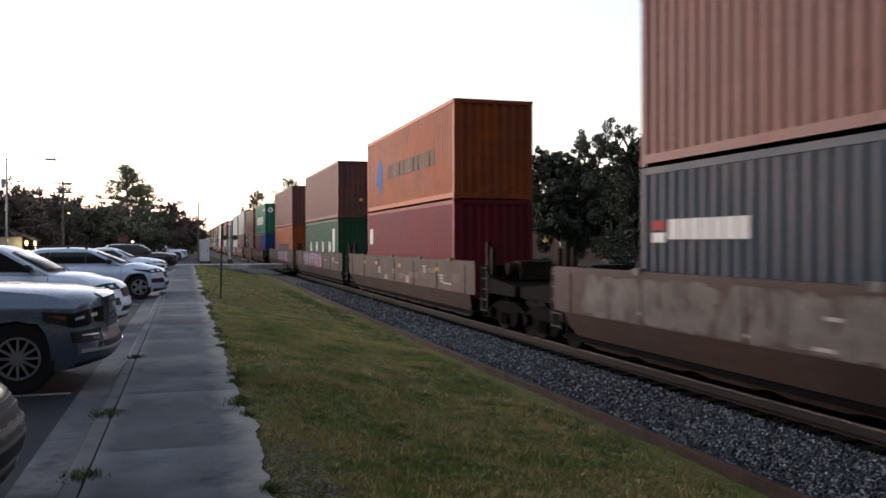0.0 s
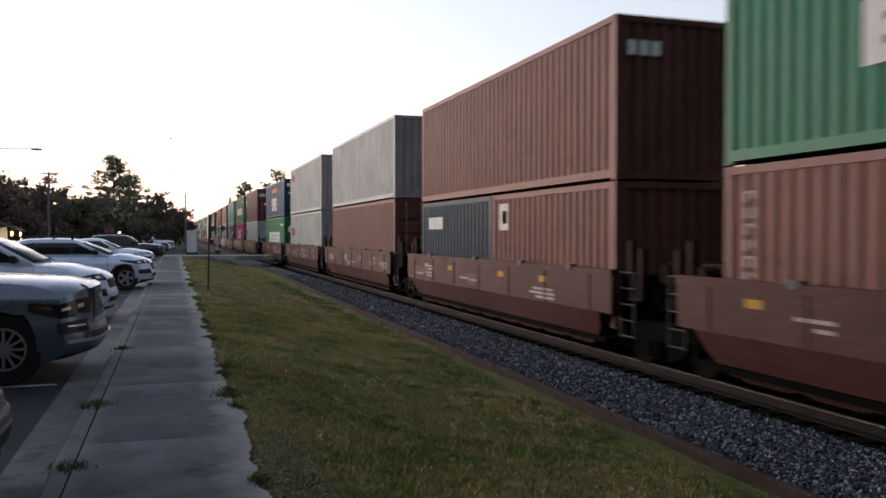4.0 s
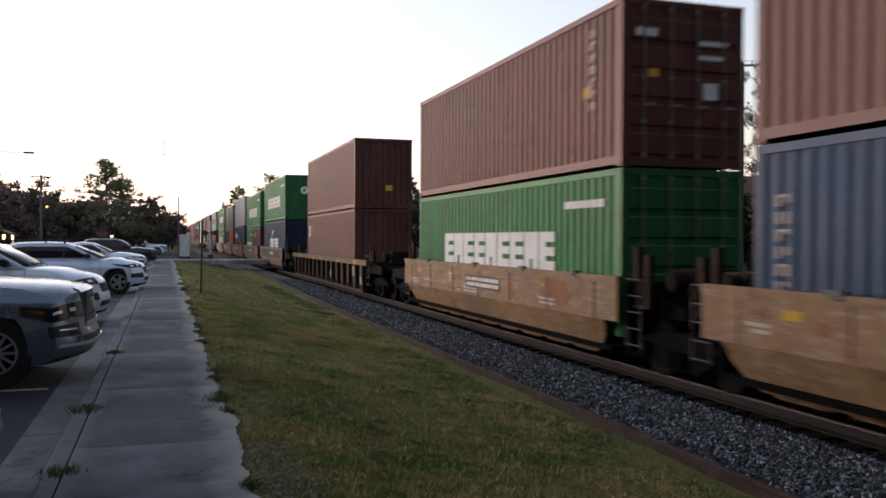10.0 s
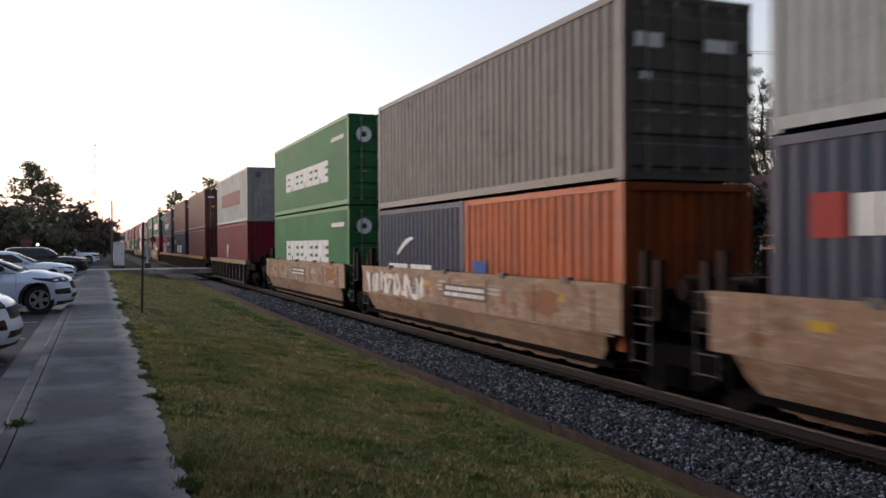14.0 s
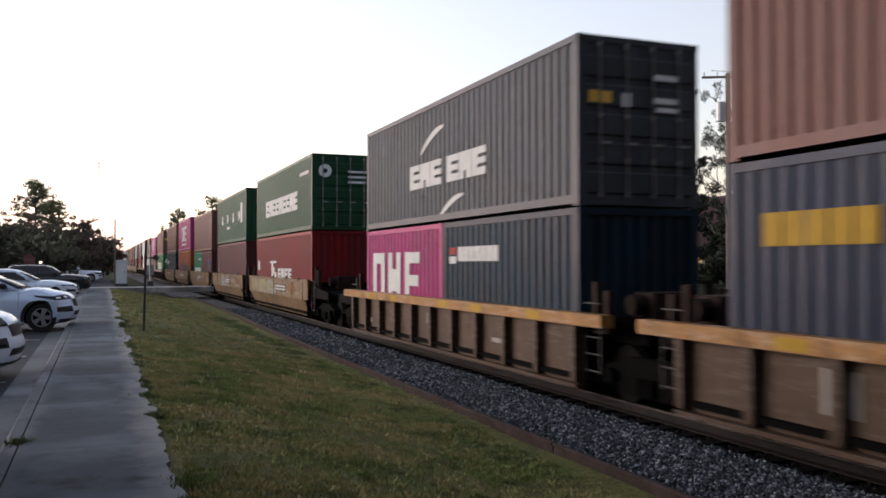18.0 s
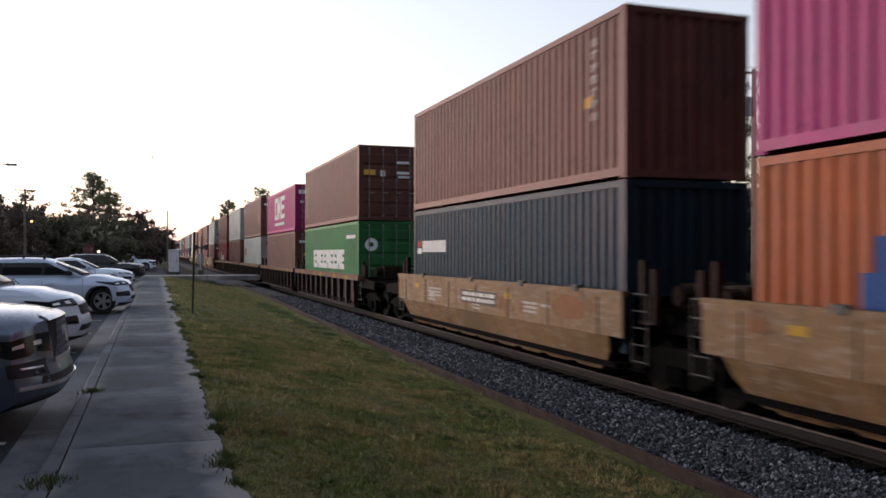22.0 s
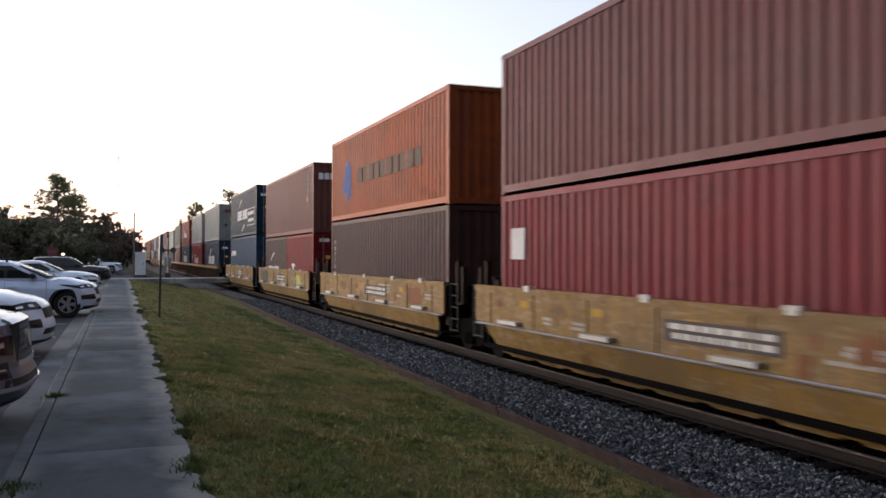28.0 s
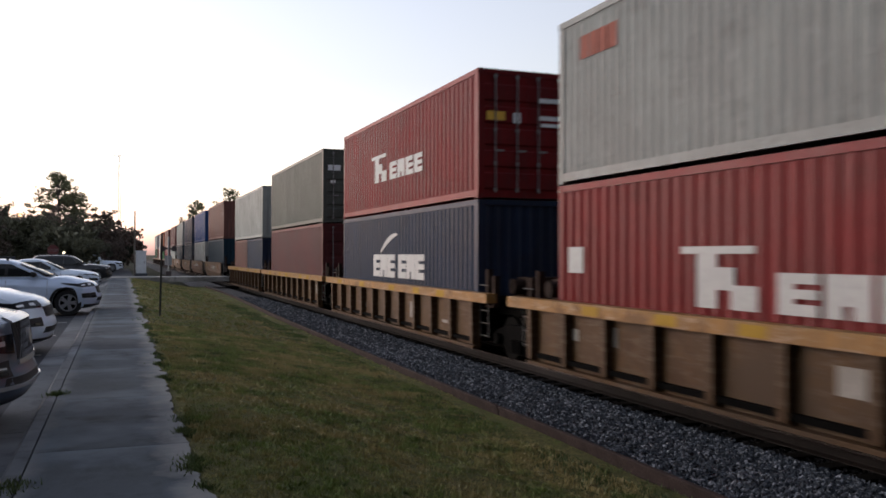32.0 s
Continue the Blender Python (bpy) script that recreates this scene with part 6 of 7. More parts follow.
        prism(bm, [(mx - 0.06, belt + 0.015), (mx + 0.1, belt + 0.04), (mx + 0.09, belt + 0.14), (mx - 0.06, belt + 0.175)], min(ya, yb), max(ya, yb), axis=1)
        bmesh.ops.bevel(bm, geom=bm.edges[:], offset=0.03, segments=3, affect='EDGES')
        smooth_part("wing_mirror", bm, st.get("mirror", body), top, "", 60)
        bm = bmesh.new()
        tube(bm, (mx, sgn * (wb - 0.03), belt + 0.02), (mx, sgn * (wb + 0.09), belt + 0.06), 0.025, n=8)
        part("mirror_arm", bm, TRIM, top)
        for hx in (bp + 0.1, st["pillar2"] + 0.1):
            strip("door_handle", [(hx + 0.05 * i, zc - 0.01) for i in range(5)], [(hx + 0.05 * i, zc + 0.025) for i in range(5)], on_side(sgn), st.get("handle", body), "", 0.03)
        for sx in (cowl - 0.12, bp, st["pillar2"]):
            if rx + ra < sx < fx - ra or sx < rx - ra:
                zz = [zb + 0.12, zm, zc, belt - 0.03]
                strip("door_seam", [(sx - 0.004, z) for z in zz], [(sx + 0.004, z) for z in zz], on_side(sgn), TRIM, "", 0.002)
        bm = bmesh.new()
        box(bm, rx + ra, fx - ra, min(sgn * (W / 2 - 0.14), sgn * (W / 2 - 0.045)), max(sgn * (W / 2 - 0.14), sgn * (W / 2 - 0.045)), zb - 0.03, zb + 0.09)
        part("sill", bm, TRIM if st.get("cladding") else body, top)
        if st.get("cladding"):
            for cx in (fx, rx):
                ang = [radians(-12 + 204 * i / 18) for i in range(19)]
                strip("arch_trim", [(cx + (ra - 0.005) * math.cos(t), r + (ra - 0.005) * math.sin(t)) for t in ang], [(cx + (ra + 0.065) * math.cos(t), r + (ra + 0.065) * math.sin(t)) for t in ang],
                      on_side(sgn), TRIM, "black wheel-arch trim", 0.018)
        # head lamps, fog lamps and trims
        lamp = st["lamp_len"]
        lk = st.get("lens", 1.0)
        strip("headlight", [(u, hz - 0.085 * lk + 0.15 * u ** 1.6) for u in us], [(u, hz + 0.035 * lk + 0.06 * u) for u in us], wrap(sgn, 0.56, lamp * 0.45), LENS, "clear headlight", 0.01)
        for ua in (0.2, 0.46):
            uu = [ua + 0.13 * i / 4 for i in range(5)]
            strip("headlight_bowl", [(u, hz - 0.04 + 0.11 * u ** 1.5) for u in uu], [(u, hz + 0.002 + 0.06 * u) for u in uu], wrap(sgn, 0.56, lamp * 0.45), CHROME, "bright bowl inside the headlight", 0.013)
        if st.get("bright"):
            strip("side_lamp", [(u, hz - 0.06 + 0.145 * u ** 1.6) for u in (0.7, 0.78, 0.86, 0.93)], [(u, hz + 0.02 + 0.06 * u) for u in (0.7, 0.78, 0.86, 0.93)], wrap(sgn, 0.56, lamp * 0.45), AMBER, "reddish corner of the headlight", 0.013)
        zf = st.get("fog_z", 0.56)
        strip("fog_lamp_recess", [(u, zf - 0.07) for u in us[:8]], [(u, zf + 0.08 - 0.04 * u) for u in us[:8]], wrap(sgn, 0.66, 0.2), TRIM, "dark fog-lamp recess", 0.006)
        strip("fog_trim", [(u, zf + 0.002) for u in us[1:6]], [(u, zf + 0.018) for u in us[1:6]], wrap(sgn, 0.66, 0.2), CHROME if st.get("bright") else TRIM, "", 0.016)
        strip("fog_lamp", [(u, zf - 0.05) for u in us[1:4]], [(u, zf - 0.015) for u in us[1:4]], wrap(sgn, 0.66, 0.2), LENS, "", 0.013)
    # wind screen and rear glass
    for nm, pts in (("windscreen", [(cowl - 0.04, belt + 0.03), (st["roof_front"] + 0.2, roof - 0.135)]), ("rear_window", [(st["cab_rear"] + 0.03, belt + 0.14), (st["cab_rear"] + rr - 0.03, roof - 0.16)])):
        bm = bmesh.new()
        o = 0.035 if nm == "windscreen" else -0.012
        q = []
        for x, z in pts:
            q.append([bm.verts.new(Vector(bend_cab(x, s * 0.93, z)) + Vector((o, 0, 0.02))) for s in (-1, -0.85, -0.6, -0.3, 0, 0.3, 0.6, 0.85, 1)])
        for i in range(8):
            bm.faces.new((q[0][i], q[0][i + 1], q[1][i + 1], q[1][i]))
        ob = part(nm, bm, GLASS, top, "dark glass", smooth=True)
        sm = ob.modifiers.new("thickness", 'SOLIDIFY')
        sm.thickness = 0.012
        if nm == "windscreen":
            for sgn in (-0.15, 0.45):
                bm = bmesh.new()
                tube(bm, Vector(bend_cab(cowl, sgn, belt)) + Vector((0.06, 0, 0.02)), Vector(bend_cab(cowl - 0.1, sgn + 0.35, belt + 0.08)) + Vector((0.07, 0, 0.03)), 0.01, n=6)
                part("wiper", bm, TRIM, top)
    # grille, bumper and lip of the nose
    gw, gh = st["grille"]
    gs, zg = gw / W, hood - 0.27 - 0.1 * sl
    ss = [-gs + 2 * gs * i / 10 for i in range(11)]
    z0g, z1g = zg - gh / 2, zg + gh / 2
    strip("grille", [(s, z0g) for s in ss], [(s * 1.12, z1g) for s in ss], on_nose, TRIM, "dark grille", 0.004)
    if st.get("mesh"):
        for k in range(-7, 8):
            for sg in (-1, 1):
                a, b = 0.075 * k, 0.075 * k + sg * 0.2
                if abs(b) > gs * 1.1 or abs(a) > gs:
                    continue
                bm = bmesh.new()
                for i in range(3):
                    pa, na = on_nose(a + (b - a) * i / 3, z0g + gh * i / 3)
                    pb, nb = on_nose(a + (b - a) * (i + 1) / 3, z0g + gh * (i + 1) / 3)
                    tube(bm, pa + na * 0.01, pb + nb * 0.01, 0.005, n=5)
                part("grille_bar", bm, SATIN, top)
        for za, zb_, kk in ((z1g, z1g + 0.05, 1.14), (z0g - 0.045, z0g, 1.02)):
            strip("grille_frame", [(s * kk, za) for s in ss], [(s * kk, zb_) for s in ss], on_nose, CHROME, "chrome grille surround", 0.022)
        p, n_ = on_nose(0, zg)
        bm = bmesh.new()
        tube(bm, p, p + n_ * 0.035, 0.085, n=20)
        part("badge", bm, CHROME, top, "plain round badge")
        for k in range(3):
            for sgn in (-1, 1):
                vx = cowl + 0.02 - 0.17 * k
                strip("wing_vent", [(vx + 0.04 * i, zc - 0.045) for i in range(4)], [(vx + 0.04 * i - 0.02, zc + 0.01) for i in range(4)], on_side(sgn), CHROME, "chrome wing vent", 0.012)
    else:
        for k in (0.3, 0.72):
            strip("grille_bar", [(s * 0.98, z0g + gh * k - 0.008) for s in ss], [(s * 0.98, z0g + gh * k + 0.012) for s in ss], on_nose, CHROME if st.get("bright") else TRIM, "", 0.014)
    # intake; widened on the SUV to paint its bumper's dark reflection
    sw = 0.8 if st.get("bright") else 0.62
    s2 = [-sw + 2 * sw * i / 10 for i in range(11)]
    strip("air_intake", [(s, zb + 0.2) for s in s2], [(s * 0.93, max(zb + 0.3, hood - 0.68)) for s in s2], on_nose, TRIM, "dark strip over the lower intake and bumper", 0.004)
    s3 = [-0.98 + 1.96 * i / 20 for i in range(21)]
    zlip = 0.45 if st.get("bright") else zb + 0.07
    strip("bumper_lip", [(s, zlip) for s in s3], [(s, zlip + 0.04) for s in s3], on_nose, CHROME if st.get("bright") else TRIM, "lower bumper lip", 0.02)
    strip("bumper_foot", [(s, zb + 0.005) for s in s3], [(s, zb + 0.07) for s in s3], on_nose, TRIM, "black foot of the bumper", 0.01)
    bm = bmesh.new()
    box(bm, -hl + 0.3, hl - 0.5, -W / 2 + 0.26, W / 2 - 0.26, zb + 0.0, 0.72)
    part("underbody", bm, STEEL_DARK, top)
    for cx in (fx, rx):
        for sgn in (-1, 1):
            wheel_parts(top, cx, sgn * (W / 2 - 0.135), sgn, r, st["spokes"], st["rim"])
            bm = bmesh.new()
            ya, yb = sgn * (W / 2 - 0.27), sgn * (W / 2 - 0.29)
            prism(bm, arch_points(cx, r, ra * 0.995, zb, 10), min(ya, yb), max(ya, yb), axis=1)
            part("arch_liner", bm, RUBBER, top)
    if st.get("rails"):
        for sgn in (-1, 1):
            bm = bmesh.new()
            tube(bm, (st["cab_rear"] + 0.5, sgn * wt * 0.9, roof + 0.035), (st["roof_front"] - 0.1, sgn * wt * 0.9, roof + 0.03), 0.02, n=8)
            for px in (st["cab_rear"] + 0.55, st["roof_mid"], st["roof_front"] - 0.15):
                box(bm, px - 0.03, px + 0.03, sgn * wt * 0.9 - 0.015, sgn * wt * 0.9 + 0.015, roof - 0.06, roof + 0.035)
            part("roof_rail", bm, st.get("mirror", TRIM), top)
    return top


BIG = dict(L=5.3, W=2.03, slope=0.55, hz=0.91, lens=1.6, fog_z=0.64, front=1.68, rear=-1.4, r=0.41, rim=0.24, clear=0.26, hood=1.21, belt=1.19, roof=1.86, cowl=0.86, cab_rear=-2.5, rear_rake=0.28, roof_front=0.1, roof_mid=-1.0, pillar=-0.35,
           pillar2=-1.45, lamp_len=0.72, grille=(0.98, 0.36), spokes=12, mesh=True, bright=True, nose=0.34, category="car")
COMPACT = dict(L=4.48, W=1.855, hz=0.9, front=1.41, rear=-1.26, r=0.36, rim=0.235, clear=0.2, hood=1.08, belt=1.06, roof=1.58, cowl=1.0, cab_rear=-2.15, rear_rake=0.45, roof_front=0.02, roof_mid=-0.65, pillar=-0.15,
               pillar2=-1.2, lamp_len=0.9, grille=(0.95, 0.2), spokes=5, cladding=True, nose=0.42, mirror=TRIM, rails=True)
SEDAN = dict(L=4.6, W=1.83, hz=0.78, front=1.4, rear=-1.35, r=0.335, rim=0.22, clear=0.17, hood=0.98, belt=0.96, roof=1.5, cowl=0.72, cab_rear=-1.95, rear_rake=0.65, roof_front=-0.2, roof_mid=-0.7, pillar=-0.3,
             pillar2=-1.25, lamp_len=0.78, grille=(0.9, 0.18), spokes=10, third=True, nose=0.42)
DARKSUV = dict(BIG, L=4.8, hood=1.1, belt=1.08, roof=1.66, cab_rear=-2.25, front=1.5, rear=-1.3, r=0.37, rim=0.25, grille=(1.0, 0.3), mesh=False, bright=False, spokes=6, rails=True)
PICKUP = dict(BIG, L=5.6, roof=1.72, cab_rear=-0.75, rear_rake=0.1, roof_front=0.35, roof_mid=-0.1, pillar=-0.15, pillar2=-0.62, third=False, mesh=False, bright=False, hood=1.1, belt=1.12, front=1.75, rear=-1.75, cowl=1.0, spokes=6, category="pickup truck")
GREYBLUE = car_paint("greyblue_metallic", (0.135, 0.175, 0.235), 0.25, 0.4)
PEARL = car_paint("pearl_white", (0.7, 0.8, 0.92), 0.3, 0.05)
SILVER = car_paint("ice_silver", (0.6, 0.72, 0.89), 0.3, 0.1)
BLACKP = car_paint("black_gloss", (0.006, 0.006, 0.007), 0.3, 0.0)
CHAMPAGNE = car_paint("champagne", (0.24, 0.205, 0.17), 0.3, 0.4)
LOT_Z = -0.127
car("suv", "large grey-blue metallic SUV with mesh grille, nose to the kerb", BIG, GREYBLUE, (-0.79 - 2.65, 10.53, LOT_Z), -2)
car("suv", "champagne-coloured SUV with clear headlights, nose to the kerb", dict(COMPACT, hood=1.0, hz=0.78), CHAMPAGNE, (-0.98 - 2.24, 4.75, LOT_Z), -2)
car("crossover", "pearl white crossover with dark mirrors, nose to the kerb", dict(SEDAN, hz=0.9, roof=1.68, belt=1.13, hood=1.1, cowl=1.02, roof_front=0.1, roof_mid=-0.6, pillar=-0.05, cab_rear=-2.15, rear_rake=0.4, r=0.36, rim=0.235, mirror=TRIM), PEARL, (-1.06 - 2.3, 17.6, LOT_Z), -3)
car("suv", "pale silver compact SUV with black arch trim", COMPACT, SILVER, (-0.5 - 2.24, 27.7, LOT_Z), -1)
car("sedan", "white sedan parked nose to the kerb", SEDAN, PEARL, (-0.84 - 2.3, 45.0, LOT_Z), -2)
car("suv", "large black SUV with roof rails in the lot", DARKSUV, BLACKP, (-0.45 - 2.4, 58.0, LOT_Z), 0)
car("pickup_truck", "white pickup truck parked far down the lot", PICKUP, PEARL, (0.3 - 2.8, 90.0, LOT_Z), 0)
# ---- trees ----
BARK = plain("bark", (0.05, 0.042, 0.036), 0.9, var=0.35, scale=4, fine=30, bumpy=0.6)


def leaf_mat(name, a, b_):
    m, nt, b = node_mat(name)
    g = nt.nodes.new("ShaderNodeNewGeometry")
    v = coords(nt, world_space=True)
    n = noise_tex(nt, v, 0.6, 3)
    c = mix(nt, g.outputs["Random Per Island"], a, b_)
    c = mix(nt, ramp(nt, n, 0.4, 0.7), c, times(a, 0.7))
    nt.links.new(c, b.inputs["Base Color"])
    b.inputs["Roughness"].default_value = 0.75
    return m


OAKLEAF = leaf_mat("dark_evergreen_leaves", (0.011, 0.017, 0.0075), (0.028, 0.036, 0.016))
PINELEAF = leaf_mat("pine_needles", (0.07, 0.08, 0.033), (0.14, 0.145, 0.06))
MOSS = leaf_mat("grey_green_spring_leaves", (0.02, 0.026, 0.015), (0.044, 0.05, 0.029))
DUSKY = leaf_mat("dusky_brown_leaves", (0.085, 0.06, 0.047), (0.17, 0.12, 0.09))
MOSSY = leaf_mat("olive_leaves", (0.065, 0.068, 0.038), (0.135, 0.13, 0.075))
TWIG = leaf_mat("bare_reddish_twigs", (0.07, 0.04, 0.03), (0.12, 0.07, 0.05))


def limb(bm, a, b, r0, r1, rs, seg=4, wob=0.12):
    a, b = Vector(a), Vector(b)
    L = (b - a).length
    p = a
    for i in range(seg):
        k = (i + 1) / seg
        q = a.lerp(b, k) + (Vector((rs.uniform(-1, 1), rs.uniform(-1, 1), rs.uniform(-0.4, 0.8))) * L * wob * (0.6 if k < 1 else 0.2))
        tube(bm, p, q, r0 + (r1 - r0) * i / seg, r0 + (r1 - r0) * k, n=7, caps=False)
        p = q
    return p


def leaves(centres, n, size, seed, droop=0.0):
    """Small leaf sprays scattered round clump centres (x, y, z, radius, flatness)."""
    rs = np.random.RandomState(seed)
    c = np.array(centres, float)
    w = c[:, 3] ** 2
    i = rs.choice(len(c), n, p=w / w.sum())
    d = rs.normal(0, 1, (n, 3))
    d /= np.linalg.norm(d, axis=1)[:, None]
    rad = c[i, 3] * rs.uniform(0.25, 1.08, n) ** 0.55
    p = c[i, :3] + d * rad[:, None] * np.stack([np.ones(n), np.ones(n), c[i, 4]], -1)
    p[:, 2] -= droop * rs.uniform(0, 1, n) ** 3
    u = rs.normal(0, 1, (n, 3))
    u /= np.linalg.norm(u, axis=1)[:, None]
    v = np.cross(u, rs.normal(0, 1, (n, 3)))
    v /= np.linalg.norm(v, axis=1)[:, None]
    s = size * rs.uniform(0.5, 1.4, n)[:, None]
    q = np.stack([p - u * s, p + v * s * 0.45, p + u * s, p - v * s * 0.45], 1)
    me = bpy.data.meshes.new("crown")
    me.from_pydata(q.reshape(-1, 3).tolist(), [], np.arange(4 * n).reshape(-1, 4).tolist())
    return me


def tree(kind, x, y, z, h, spread, seed, label, n=5000, size=0.2, leaf=None, trunk=0.3):
    rs = random.Random(seed)
    top = empty("tree", pose(x, y, z, 0, 0, 0), label=label, category="tree")
    bm = bmesh.new()
    cl, core = [], []
    if kind == "pine":
        limb(bm, (0, 0, 0), (rs.uniform(-0.3, 0.3), rs.uniform(-0.3, 0.3), h * 0.97), trunk * 0.6, 0.04, rs, 6, 0.015)
        for i in range(84):
            k = 0.36 + 0.62 * (i / 84) ** 0.9
            a = rs.uniform(0, 6.28)
            R = spread * (1.08 - k) * rs.uniform(0.5, 1.7) + 0.25
            e = (R * math.cos(a), R * math.sin(a), h * k + rs.uniform(-0.1, 0.5))
            limb(bm, (0, 0, h * k - 0.2), e, 0.06, 0.02, rs, 3, 0.1)
            cl.append((*e, spread * rs.uniform(0.05, 0.12), 0.75))
            cl.append((e[0] * 0.55, e[1] * 0.55, e[2] - 0.1, spread * rs.uniform(0.04, 0.09), 0.45))
        cl.append((0, 0, h - 0.1, spread * 0.08, 1.6))
    else:
        fork = h * rs.uniform(0.18, 0.28)
        p = limb(bm, (0, 0, 0), (rs.uniform(-0.4, 0.4), rs.uniform(-0.4, 0.4), fork), trunk, trunk * 0.75, rs, 3, 0.04)
        m = 11
        for i in range(m):
            a = 6.28 * i / m + rs.uniform(-0.3, 0.3)
            el = rs.uniform(0.15, 1.45)
            R = spread * math.cos(el * 0.62) * rs.uniform(0.6, 1.0)
            e = Vector((R * math.cos(a), R * math.sin(a), fork + (h - fork) * (0.18 + 0.72 * math.sin(el)) * rs.uniform(0.75, 1.0)))
            e = limb(bm, p, e, trunk * 0.42, 0.05, rs, 5, 0.08)
            for j in range(15):
                s0 = p.lerp(e, rs.uniform(0.4, 1.0))
                f = s0 + Vector((rs.uniform(-1, 1), rs.uniform(-1, 1), rs.uniform(-0.35, 0.9))) * spread * rs.uniform(0.2, 0.45)
                f.z = min(f.z, h * rs.uniform(0.9, 1.0))
                limb(bm, s0, f, 0.05, 0.012, rs, 3, 0.12)
                for q in (1.0, 0.8, 0.55):      # uneven sprays along the twig
                    c = s0.lerp(f, q) + Vector((rs.uniform(-1, 1), rs.uniform(-1, 1), rs.uniform(-0.6, 0.8))) * spread * 0.07
                    cl.append((*c, spread * rs.uniform(0.025, 0.085), rs.uniform(0.6, 1.1)))
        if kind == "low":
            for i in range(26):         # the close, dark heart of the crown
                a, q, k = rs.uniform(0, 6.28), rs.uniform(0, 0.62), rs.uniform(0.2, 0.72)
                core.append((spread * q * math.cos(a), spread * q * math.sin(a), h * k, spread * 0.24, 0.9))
            for i in range(40):
                a, q = rs.uniform(0, 6.28), rs.uniform(0.3, 1.0)
                cl.append((spread * q * math.cos(a), spread * q * math.sin(a), h * rs.uniform(0.12, 0.55), spread * rs.uniform(0.1, 0.2), 0.8))
    part("trunk", bm, BARK, top, "dark trunk and limbs")
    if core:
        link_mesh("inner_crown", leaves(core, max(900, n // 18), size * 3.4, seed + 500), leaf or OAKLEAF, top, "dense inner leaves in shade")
    link_mesh("crown", leaves(cl, n, size, seed, droop=0.5 if kind == "moss" else 0.0), leaf or OAKLEAF, top, "small leaves with gaps of sky")
    return top


def polar(az, d):
    return d * math.sin(radians(az)), d * math.cos(radians(az))


def plant(kind, az, d, el, spread, seed, label, z=-0.6, **kw):
    """A tree whose top stands el degrees above the eye's level at the distance d."""
    x, y = polar(az, d)
    return tree(kind, x, y, z, EYE + d * math.tan(radians(el)) - z, spread, seed, label, **kw)


# across the track
plant("low", 31.4, 52, 9.6, 4.3, 21, "broad dark evergreen oak beside the street", n=80000, size=0.075, trunk=0.4)
plant("low", 25.2, 62, 7.8, 3.6, 22, "dark evergreen tree with a ragged crown", n=70000, size=0.08, trunk=0.35)
plant("low", 28.3, 72, 6.6, 4.4, 23, "dark evergreen tree behind the street", n=40000, size=0.1, trunk=0.35)
plant("low", 35.3, 66, 8.4, 2.6, 34, "slim dark tree behind the street", n=32000, size=0.09, leaf=MOSS, trunk=0.3)
plant("moss", 41.3, 96, 11.9, 8.0, 24, "tall old oak hung with grey moss behind the house", n=42000, size=0.11, leaf=MOSS, trunk=0.6)
plant("low", 44.9, 60, 8.9, 4.3, 25, "dark spreading tree in front of the house", n=75000, size=0.08, trunk=0.4)
plant("low", 49.2, 50, 12.0, 4.4, 26, "tall dark tree at the street's edge", n=60000, size=0.08, trunk=0.4)
plant("moss", 45.8, 105, 10.4, 7.0, 27, "tall leafy tree behind the house", n=32000, size=0.13, leaf=MOSS, trunk=0.5)
plant("low", 38.6, 48.5, 4.5, 2.2, 28, "dark shrub-like tree beside the pole", n=34000, size=0.065, trunk=0.2)
plant("low", 57, 60, 10.5, 6.0, 29, "tall dark tree at the street's edge", n=16000, size=0.18, trunk=0.4)
plant("low", 21.5, 95, 5.0, 5.0, 30, "dark evergreen tree far along the street", n=9000, size=0.24)
plant("low", 17.0, 120, 4.2, 6.0, 31, "dark evergreen tree far along the street", n=8000, size=0.3)
plant("pine", 4.55, 150, 3.35, 4.2, 32, "slender pine beyond the train", n=1300, size=0.25, leaf=PINELEAF)
plant("pine", 6.6, 150, 4.2, 5.2, 33, "slender pine beyond the train", n=1300, size=0.25, leaf=PINELEAF)
# beyond the parking lot
plant("pine", -3.5, 108, 4.75, 5.0, 41, "tall ragged pine over the dark trees", n=6500, size=0.14, leaf=PINELEAF)
plant("pine", -2.6, 112, 3.8, 4.2, 42, "ragged pine over the dark trees", n=4200, size=0.14, leaf=PINELEAF)
LEFT = [(-14.5, 85, 3.6, 6), (-12.6, 88, 3.3, 5.5), (-11.0, 92, 3.4, 5.5), (-9.4, 86, 3.9, 5.0), (-8.1, 100, 3.2, 5.0), (-6.7, 96, 3.3, 5.0), (-5.4, 104, 2.9, 5.0), (-4.3, 100, 2.6, 4.5),
        (-1.7, 100, 2.75, 3.6), (-0.7, 118, 1.9, 3.4), (-2.9, 90, 2.1, 4.0), (0.4, 150, 1.6, 3.0)]
for i, (az, d, el, sp) in enumerate(LEFT):
    plant("low", az, d, el, sp, 50 + i, "dark leafy tree at the edge of the parking lot" if i % 2 else "dark round-headed tree beyond the lot", n=26000, size=0.105, z=-0.2, leaf=(MOSSY, DUSKY, MOSSY, DUSKY, OAKLEAF)[i % 5])
